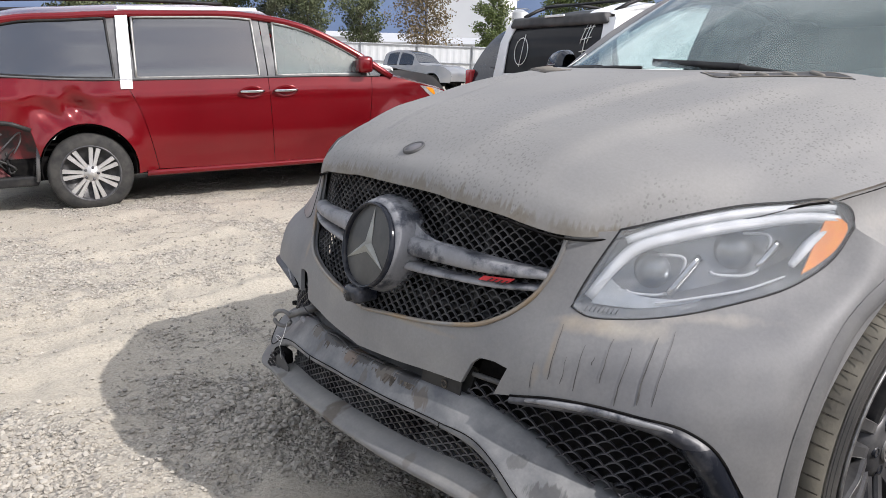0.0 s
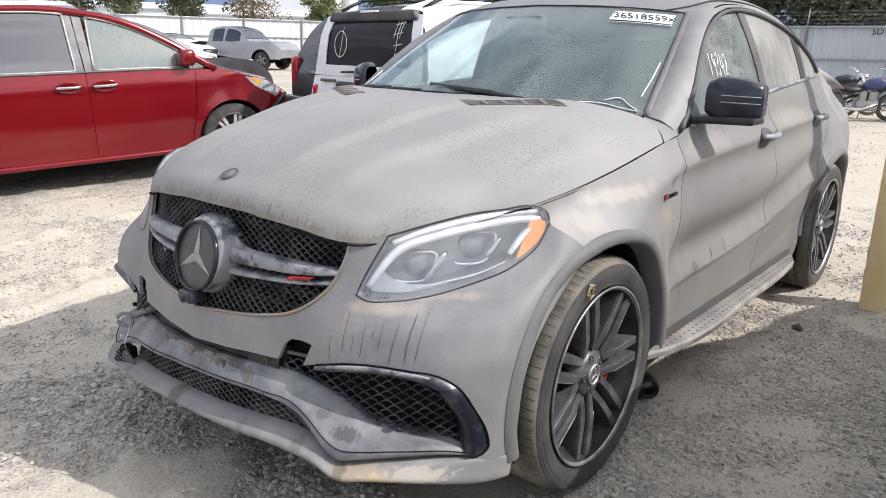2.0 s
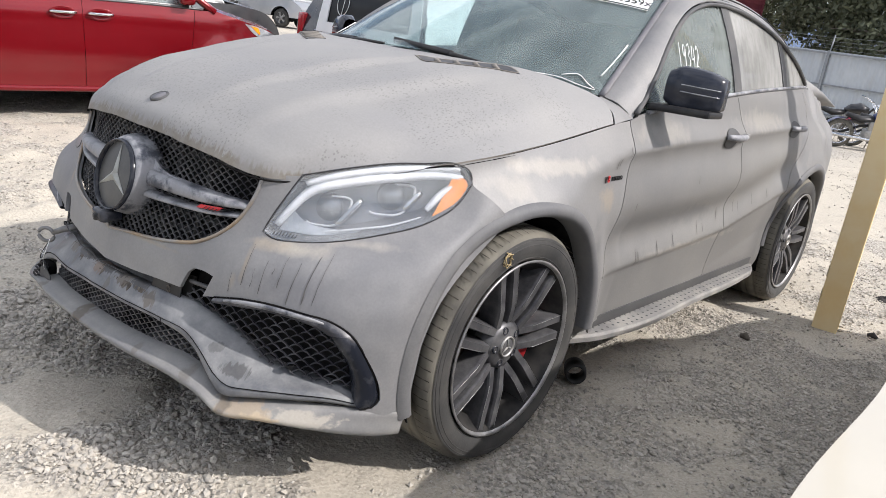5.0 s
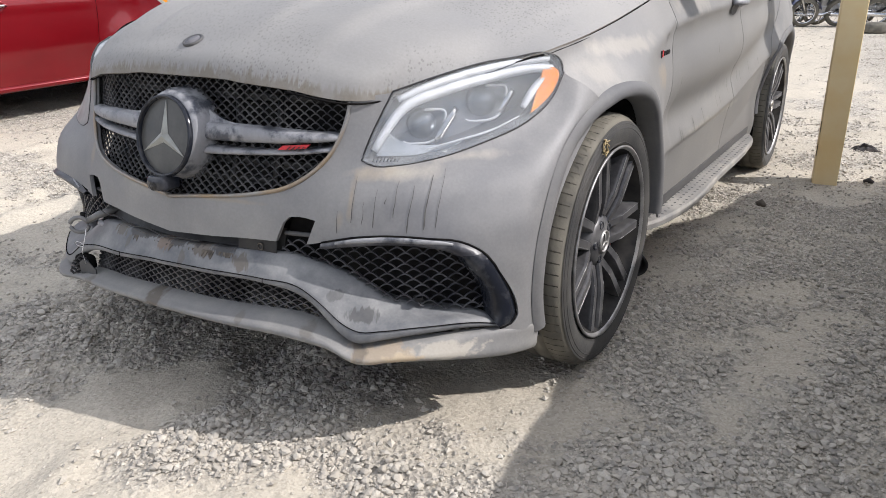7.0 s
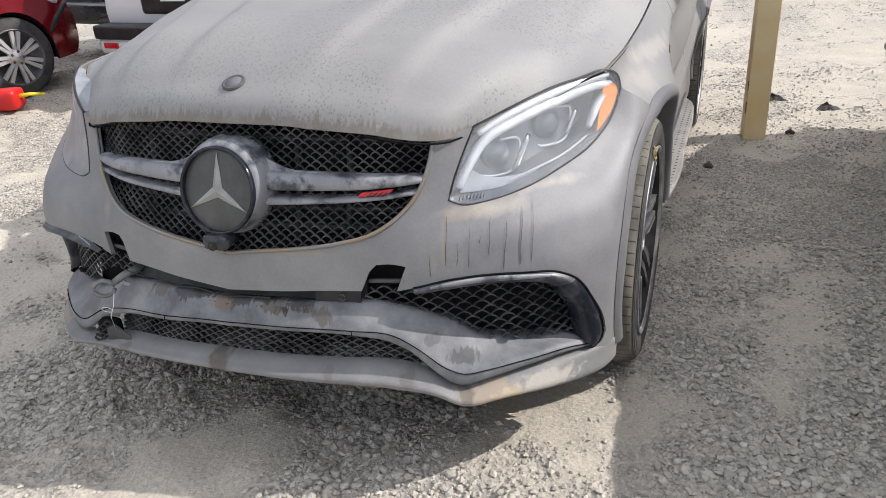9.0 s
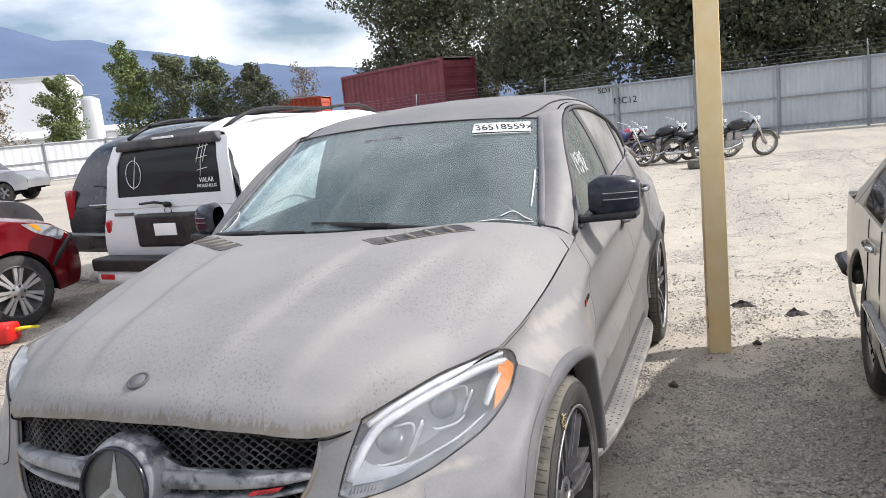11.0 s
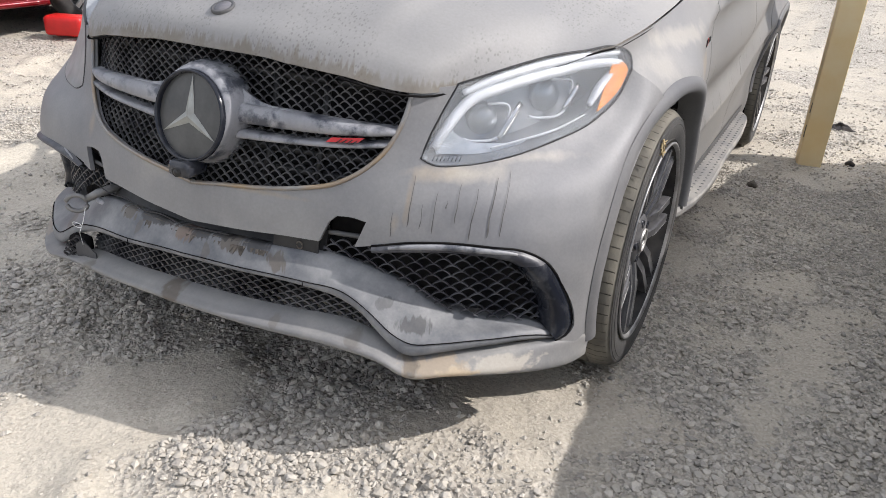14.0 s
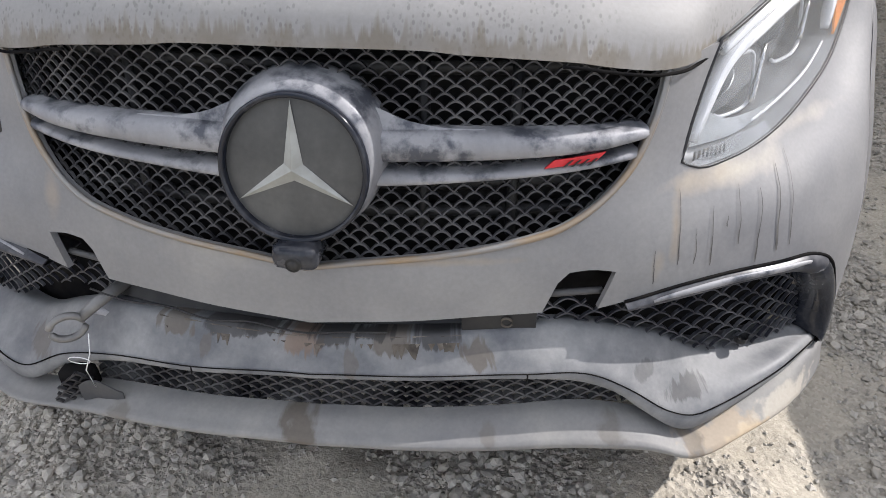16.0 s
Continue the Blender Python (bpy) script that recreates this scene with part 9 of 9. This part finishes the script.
def motorcycle(m, tank, label, lean):
    """A parked cruiser: wheels, engine, tank, seat, forks, bars, pipes."""
    b = thing("motorcycle", label, "motorcycle", m @ pose(0, 0, 0, 0, lean, 0), group="row of motorcycles")
    for y in (0.0, 1.55):
        w = node("wheel", b)
        v, f = lathe([(0.24, -0.055), (0.29, -0.06), (0.32, -0.03), (0.325, 0.0), (0.32, 0.03), (0.29, 0.06), (0.24, 0.055)], 32)
        make("tyre", v + (0, y, 0.325), f, TYRE, w, "black tyre")
        v, f = lathe([(0.245, -0.03), (0.225, -0.02), (0.225, 0.02), (0.245, 0.03)], 32)
        make("rim", v + (0, y, 0.325), f, CHROME, w, "chrome rim")
        for i in range(10):
            a = i * math.pi / 5
            tube("spoke", [(0, y, 0.325), (0.0, y + 0.23 * math.cos(a), 0.325 + 0.23 * math.sin(a))], 0.006, CHROME, w, seg=4)
        g = np.array([[(x, y + 0.36 * math.cos(radians(a)), 0.33 + 0.36 * math.sin(radians(a))) for a in np.linspace(10, 150, 12)] for x in (-0.075, 0.0, 0.075)])
        sheet("mudguard", g, tank, b, "", 0.006)
    for sx in (-0.09, 0.09):
        tube("fork", [(sx, 1.55, 0.32), (sx, 1.36, 0.75), (sx, 1.22, 1.05)], 0.028, CHROME, b, "chrome fork leg", 8)
        tube("exhaust", [(sx * 1.6, 0.95, 0.42), (sx * 1.9, 0.6, 0.30), (sx * 2.1, -0.25, 0.33)], (0.03, 0.04, 0.05), CHROME, b, "chrome exhaust pipe", 8)
    v, f = gather(block(-0.14, 0.14, 0.50, 0.98, 0.25, 0.50, 0.05, 2), block(-0.11, 0.11, 0.56, 0.72, 0.45, 0.70, 0.03, 2), block(-0.11, 0.11, 0.76, 0.94, 0.45, 0.70, 0.03, 2))
    make("engine", v, f, STEEL, b, "metal twin-cylinder engine")
    tube("fuel_tank", [(0, 0.62, 0.78), (0, 0.75, 0.84), (0, 0.95, 0.87), (0, 1.15, 0.85)], (0.07, 0.13, 0.15, 0.08), tank, b, "painted fuel tank", 12)
    tube("seat", [(0, 0.62, 0.74), (0, 0.35, 0.70), (0, 0.05, 0.78)], (0.12, 0.16, 0.10), BLACK, b, "black saddle", 10, flat=0.5)
    tube("handlebar", [(-0.38, 0.98, 1.16), (-0.28, 1.12, 1.12), (0, 1.22, 1.08), (0.28, 1.12, 1.12), (0.38, 0.98, 1.16)], 0.016, CHROME, b, "chrome handlebar", 6)
    v, f = lathe([(0.0, -0.05), (0.08, -0.03), (0.10, 0.05), (0.0, 0.07)], 18)
    make("headlamp", v[:, [1, 0, 2]] + (0, 1.34, 0.95), f, CHROME, b, "chrome headlamp")
    tube("frame_rail", [(0, 0.0, 0.33), (0, 0.4, 0.55), (0, 1.1, 0.72), (0, 1.28, 0.95)], 0.03, BLACK, b, "black frame tube", 6)
    tube("kick_stand", [(-0.10, 0.7, 0.25), (-0.24, 0.72, 0.02)], 0.014, STEEL, b, seg=5)
    return b


BLUEM = mat("blue_enamel", (0.03, 0.04, 0.12), 0.3, coat=0.5)
REDM = mat("red_enamel", (0.40, 0.02, 0.06), 0.3, coat=0.5)
BLKM = mat("black_enamel", (0.01, 0.01, 0.012), 0.3, coat=0.4)
motorcycle(pose(-2.20, 17.92, 0, 0, 0, -62), BLUEM, "chrome and dark-blue cruiser motorcycle leaning on its stand", 9)
motorcycle(pose(-2.13, 19.03, 0, 0, 0, -70), REDM, "red motorcycle parked behind a cruiser", 8)
motorcycle(pose(-1.10, 18.79, 0, 0, 0, -64), BLKM, "black motorcycle leaning on its stand", 10)
motorcycle(pose(-0.15, 19.11, 0, 0, 0, -66), BLKM, "black stripped motorcycle by the fence", 12)
motorcycle(pose(0.64, 18.88, 0, 0, 0, -72), BLKM, "black motorcycle beside the loose tyre", 8)
motorcycle(pose(-3.24, 19.74, 0, 0, 0, -66), BLKM, "black motorcycle at the end of the row", 7)
lt_ = thing("loose_tyre", "loose car tyre lying flat on the ground", "tyre")
v, f = lathe([(0.20, -0.09), (0.30, -0.10), (0.33, -0.06), (0.335, 0.0), (0.33, 0.06), (0.30, 0.10), (0.20, 0.09), (0.19, 0.0), (0.20, -0.09)], 36)
make("tyre_ring", v[:, [1, 2, 0]] + (0.70, 17.0, 0.10), f, TYRE, lt_, "dusty rubber ring")

# ==== far side: white fence, trees, buildings, containers, hills ====
WHITEFENCE = mat("white_sheet_fence", (0.62, 0.64, 0.66), 0.5, col2=(0.55, 0.57, 0.58), scale=0.6)


def far_xy(az, d):
    return 1.9 + d * math.sin(radians(az)), -1.0 + d * math.cos(radians(az))


wf0 = far_xy(-72, 52)
wf1 = far_xy(-30, 66)
ang = math.degrees(math.atan2(wf1[1] - wf0[1], wf1[0] - wf0[0]))
ln = math.hypot(wf1[0] - wf0[0], wf1[1] - wf0[1])
nb = int(ln / 4)
wfirst = fence_bay("white_fence_bay", 0, 0, 0, 2.5, WHITEFENCE, ln / nb, 0.5, "white ribbed sheet fence bay")
for i in range(nb):
    fx, fy = wf0[0] + (wf1[0] - wf0[0]) * i / nb, wf0[1] + (wf1[1] - wf0[1]) * i / nb
    q = pose(fx, fy, float(ground_z(fx, fy)), 0, 0, ang)
    if i == 0:
        wfirst.matrix_world = q
    else:
        copy_thing(wfirst, q)


def leaf_material(name, c1, c2):
    n = Nodes(name)
    geo = n.t.nodes.new("ShaderNodeNewGeometry")
    c = n.mix(geo.outputs["Random Per Island"], c1, c2)
    n.set(Base_Color=n.mix(n.mul(n.span(n.noise(0.5, 4), 0.35, 0.65), 0.6), c, tuple(0.55 * k for k in c1)), Roughness=0.75)
    return n.m


LEAF_DARK = leaf_material("dark_leaf", (0.055, 0.066, 0.036), (0.19, 0.20, 0.115))
LEAF_GREEN = leaf_material("green_leaf", (0.10, 0.145, 0.045), (0.26, 0.31, 0.11))
LEAF_PINE = leaf_material("grey_green_leaf", (0.075, 0.095, 0.045), (0.22, 0.25, 0.125))
LEAF_DRY = leaf_material("dry_leaf", (0.16, 0.12, 0.06), (0.26, 0.20, 0.11))
BARK = mat("bark", (0.10, 0.085, 0.07), 0.9, col2=(0.18, 0.16, 0.13), scale=3, bump=0.6, bscale=12, dist=0.03)


def tree(x, y, h, w, leaf, label, seed, leaves=2600, size=0.16, base=0.25, bare=0.0, trunk_r=0.16):
    """Tapered trunk with limbs and a ragged crown of small leaf clumps."""
    r = np.random.default_rng(seed)
    t = thing("tree", label, "tree", pose(x, y, float(ground_z(x, y)) - 0.05))
    limbs = [tube("trunk", [(0.02 * h * math.sin(3 * k), 0.015 * h * math.cos(4 * k), h * 0.9 * k) for k in np.linspace(0, 1, 8)], np.linspace(trunk_r, trunk_r * 0.2, 8), BARK, make_it=False, seg=7)]
    tips = []
    nl = 16
    for i in range(nl):
        k = base + (0.95 - base) * (i + 0.5) / nl
        a = i * 2.4 + r.uniform(-0.4, 0.4)
        prof = math.sin(math.pi * min(1, (k - base) / (1 - base) * 0.85 + 0.12)) ** 0.7
        rad = w * 0.5 * prof * r.uniform(0.65, 1.15)
        p0 = np.array([0.02 * h * math.sin(3 * k), 0.015 * h * math.cos(4 * k), h * 0.9 * k])
        p2 = p0 + (rad * math.cos(a), rad * math.sin(a), h * r.uniform(0.02, 0.14))
        p1 = (p0 + p2) / 2 + (0, 0, h * 0.02)
        limbs.append(tube("limb", cr([p0, p1, p2], 6), np.linspace(trunk_r * 0.42, trunk_r * 0.08, 6), BARK, make_it=False, seg=5))
        for q in np.linspace(0.3, 1.0, 5):
            tips.append((p0 * (1 - q) + p2 * q + (0, 0, h * 0.03 * q), rad * 0.38 + 0.25))
        for j in range(2):
            q = r.uniform(0.4, 0.9)
            s = p0 * (1 - q) + p2 * q
            e = s + r.normal(0, 0.16, 3) * w * 0.5 + (0, 0, h * 0.05)
            limbs.append(tube("limb", [s, (s + e) / 2, e], (trunk_r * 0.16, trunk_r * 0.1, trunk_r * 0.04), BARK, make_it=False, seg=4))
            tips.append((e, rad * 0.30 + 0.2))
    v, f = gather(*limbs)
    make("trunk", v, f, BARK, t, "rough brown trunk and limbs", weld=0)
    n = int(leaves * (1 - bare))
    ci = r.integers(0, len(tips), n)
    cen = np.array([tips[i][0] for i in ci])
    spread = np.array([tips[i][1] for i in ci])[:, None]
    d = r.normal(0, 1, (n, 3))
    d /= np.linalg.norm(d, axis=1, keepdims=True)
    p = cen + d * spread * r.uniform(0.3, 1.0, (n, 1)) ** 0.5 * (1, 1, 0.75)
    u = r.normal(0, 1, (n, 3))
    u /= np.linalg.norm(u, axis=1, keepdims=True)
    k = np.cross(u, r.normal(0, 1, (n, 3)))
    k /= np.linalg.norm(k, axis=1, keepdims=True)
    s = size * r.uniform(0.6, 1.4, (n, 1))
    quad = np.stack([p - u * s, p + k * s * 0.55, p + u * s, p - k * s * 0.55], 1)
    vv = quad.reshape(-1, 3)
    make("crown", vv, [(4 * i, 4 * i + 1, 4 * i + 2, 4 * i + 3) for i in range(n)], leaf, t, "ragged leafy crown", smooth=False, weld=0)
    return t


# tall dark trees behind the ribbed fence
tr_ = random.Random(21)
for i, az in enumerate(np.linspace(-28, 9, 18)):
    if -8.5 < az < -5.2 or az < -27:
        continue
    d = tr_.uniform(52, 58) if az < -17 else tr_.uniform(38, 45)
    x, y = far_xy(az + tr_.uniform(-0.8, 0.8), d)
    tree(x, y, tr_.uniform(11.5, 14.5) * (1.25 if az < -17 else 1), tr_.uniform(6.0, 8.0), LEAF_DARK, "tall dark evergreen tree behind the fence", 100 + i, 13500, 0.125, 0.08, 0, 0.22)
# looser trees on the left
for az, d, h, w, lf, lb_, bare in (
    (-68.0, 62, 9.5, 4.0, LEAF_PINE, "grey-green tree beyond the far fence", 0), (-65.2, 60, 10.0, 3.8, LEAF_DARK, "dense dark tree beyond the far fence", 0), (-62.7, 60, 9.6, 3.4, LEAF_PINE, "grey-green tree beyond the far fence", 0),
    (-58.8, 64, 10.0, 3.7, LEAF_PINE, "tall grey-green conifer standing apart", 0), (-53.9, 60, 7.4, 5.0, LEAF_DRY, "half-bare brown-leaved tree by the white fence", 0.5), (-48.9, 68, 7.0, 3.0, LEAF_GREEN, "small green tree by the tanks", 0.3),
    (-44.2, 62, 8.2, 3.2, LEAF_GREEN, "bright green tree beyond the far fence", 0), (-41.6, 61, 8.0, 3.2, LEAF_PINE, "grey-green tree beyond the far fence", 0),
    (-38.7, 62, 7.6, 3.4, LEAF_PINE, "broad grey-green tree beyond the far fence", 0), (-35.7, 60, 7.0, 3.4, LEAF_DARK, "dark tree beyond the far fence", 0), (-32.0, 78, 8.2, 3.6, LEAF_DRY, "thin bare tree before the hills", 0.8),
    (-72.5, 58, 6.4, 4.6, LEAF_GREEN, "low green tree beyond the far fence", 0), (-77.5, 60, 6.0, 5.0, LEAF_PINE, "low grey-green tree beyond the far fence", 0)):
    x, y = far_xy(az, d)
    tree(x, y, h * (1.15 if bare else 1.14), w * (1.0 if bare else 1.12), lf, lb_, int(abs(az) * 10), 13000, 0.10, 0.12, bare, 0.17)

# shipping containers
def container(m, length, mt, top_mt, label):
    c = thing("shipping_container", label, "container", m, group="shipping containers")
    xs = np.arange(0, length + 1e-6, 0.115)
    wave = np.array([0, 0, 0.09, 0.09])[np.arange(len(xs)) % 4]
    for y, sg in ((0.0, -1), (2.44, 1)):
        g = np.array([[(x, y + sg * (-w), z) for x, w in zip(xs, wave)] for z in (0.15, 2.45)])
        sheet("ribbed_side", g, mt, c, "", 0.004, smooth=False)
    for x in (0.0, length):
        zz = np.arange(0.15, 2.46, 0.06)
        wv = np.array([0, 0, 0.05, 0.05])[(np.arange(len(zz)) // 2) % 4]
        g = np.array([[(x + (w if x == 0 else -w), y, z) for y in (0.0, 2.44)] for z, w in zip(zz, wv)])
        sheet("ribbed_end", g, mt, c, "", 0.004, smooth=False)
        for y in (0.0, 2.44):
            box("corner_post", x - 0.06, x + 0.06, y - 0.06, y + 0.06, 0, 2.6, mt, c)
    for y in (0.0, 2.44):
        for z in (0.08, 2.52):
            box("side_rail", 0, length, y - 0.05, y + 0.05, z - 0.07, z + 0.07, mt, c)
    box("container_roof", 0, length, 0, 2.44, 2.56, 2.60, top_mt, c)
    box("container_floor", 0, length, 0, 2.44, 0.02, 0.10, DARK, c)
    return c


MAROON = mat("maroon_container_paint", (0.16, 0.03, 0.045), 0.6, col2=(0.22, 0.05, 0.06), scale=0.8)
ORANGE = mat("orange_container_paint", (0.42, 0.07, 0.03), 0.6, col2=(0.34, 0.05, 0.03), scale=0.8)
CTOP = mat("dusty_container_top", (0.45, 0.43, 0.40), 0.8, col2=(0.38, 0.36, 0.33), scale=1)
cx0, cy0 = far_xy(-29.3, 47)
cx1, cy1 = far_xy(-21.6, 40)
stack_ = container(pose(cx0, cy0, 2.62, 0, 0, math.degrees(math.atan2(cy1 - cy0, cx1 - cx0))), 9.0, MAROON, CTOP, "maroon ribbed shipping container on a stack")
container(pose(cx0, cy0, 0.0, 0, 0, math.degrees(math.atan2(cy1 - cy0, cx1 - cx0))), 9.0, MAROON, CTOP, "maroon ribbed shipping container under another")
ox0, oy0 = far_xy(-34.2, 66)
container(pose(ox0, oy0, 2.62, 0, 0, 10), 4.0, ORANGE, CTOP, "orange-red ribbed shipping container on a stack")
container(pose(ox0, oy0, 0.0, 0, 0, 10), 4.0, ORANGE, CTOP, "orange-red ribbed shipping container under another")

# white works building, low sheds and tanks
WALLW = mat("white_sheet_wall", (0.70, 0.72, 0.74), 0.6, col2=(0.64, 0.66, 0.68), scale=0.15)
ROOFG = mat("pale_roof", (0.55, 0.56, 0.57), 0.6, col2=(0.48, 0.49, 0.5), scale=0.2)
GLAZ = mat("shaded_window", (0.05, 0.06, 0.08), 0.2)


def shed(x, y, w, d, h, rot, label, rows_, cols):
    s = thing("works_building", label, "building", pose(x, y, float(ground_z(x, y)), 0, 0, rot))
    box("wall", -w / 2, w / 2, -d / 2, d / 2, 0, h, WALLW, s, "white sheet wall")
    g = np.array([[(-w / 2 - 0.3, t * (d / 2 + 0.3), h + 0.9 * (1 - abs(t))), (w / 2 + 0.3, t * (d / 2 + 0.3), h + 0.9 * (1 - abs(t)))] for t in (-1, 0, 1)])
    sheet("roof", g, ROOFG, s, "pale low roof", 0.15, smooth=False)
    for i in range(rows_):
        for j in range(cols):
            x0 = -w / 2 + w * (j + 0.5) / cols
            z0 = 1.2 + (h - 1.6) * i / max(1, rows_)
            wd = node("window", s)
            make("pane", *block(x0 - w / cols * 0.28, x0 + w / cols * 0.28, -d / 2 - 0.03, -d / 2 + 0.02, z0, z0 + 1.1), GLAZ, wd)
            make("sill", *block(x0 - w / cols * 0.3, x0 + w / cols * 0.3, -d / 2 - 0.08, -d / 2 + 0.02, z0 - 0.08, z0), ROOFG, wd)
    return s


x, y = far_xy(-50.2, 150)
shed(x, y, 14, 20, 15.5, 40, "tall white windowless works building", 0, 0)
for az, d, w, h, c in ((-60, 105, 26, 4.6, 7), (-52.5, 100, 20, 4.0, 6), (-45, 105, 24, 4.4, 6), (-38, 110, 20, 4.2, 5), (-67, 110, 24, 4.5, 6)):
    x, y = far_xy(az, d)
    shed(x, y, w, 10, h, -az * 0.9, "low white shed with a row of windows", 1, c)
TANK = mat("pale_tank_metal", (0.55, 0.56, 0.56), 0.45, 0.2, (0.47, 0.48, 0.48), 0.5)
for az in (-47.9, -46.9):
    x, y = far_xy(az, 90)
    tk = thing("silo_tank", "pale upright cylindrical metal tank", "tank", pose(x, y, float(ground_z(x, y))), group="silo tanks")
    v, f = lathe([(0.0, 7.9), (0.4, 7.85), (1.05, 7.5), (1.1, 7.4), (1.1, 0.0)], 28)
    make("tank_shell", v[:, [1, 2, 0]], f, TANK, tk, "pale metal shell")
    tube("tank_rail", [(1.1 * math.cos(t), 1.1 * math.sin(t), 7.9) for t in np.linspace(0, 6.283, 20, endpoint=False)], 0.04, FRAME, tk, seg=5, closed=True)
    tube("tank_ladder", [(0.9, -0.75, 0), (0.9, -0.75, 7.8)], 0.07, FRAME, tk, seg=5)

# hills under the cloud, distance haze painted into their blue
HILL = Nodes("hill_painted_haze")
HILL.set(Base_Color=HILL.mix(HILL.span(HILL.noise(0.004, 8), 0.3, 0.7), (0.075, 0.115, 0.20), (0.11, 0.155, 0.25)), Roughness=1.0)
a = np.radians(np.linspace(-140, 140, 120))
hz = 1500 * np.tan(np.radians(curve([(-140, 4), (-100, 7), (-75, 10.5), (-55, 10), (-44, 8.0), (-36, 6.2), (-30, 5.2), (-24, 4.6), (-10, 4), (20, 3), (60, 3), (140, 3)], np.degrees(a)))) * (1 + 0.04 * np.sin(23 * a) + 0.025 * np.sin(61 * a))
rows = []
for t in np.linspace(0, 1, 10):
    R_ = 1500 + 900 * t
    rows.append(np.stack([R_ * np.sin(a), R_ * np.cos(a), -2 + hz * (t ** 0.75) * (R_ / 1500) * (1 + 0.05 * np.sin(17 * a + 5 * t))], -1))
hills = tagged(sheet("backdrop_hills", np.array(rows), HILL.m, None, "", 0.0), "mountain slope behind the yard with blue haze painted in", "hills", kind="structure")
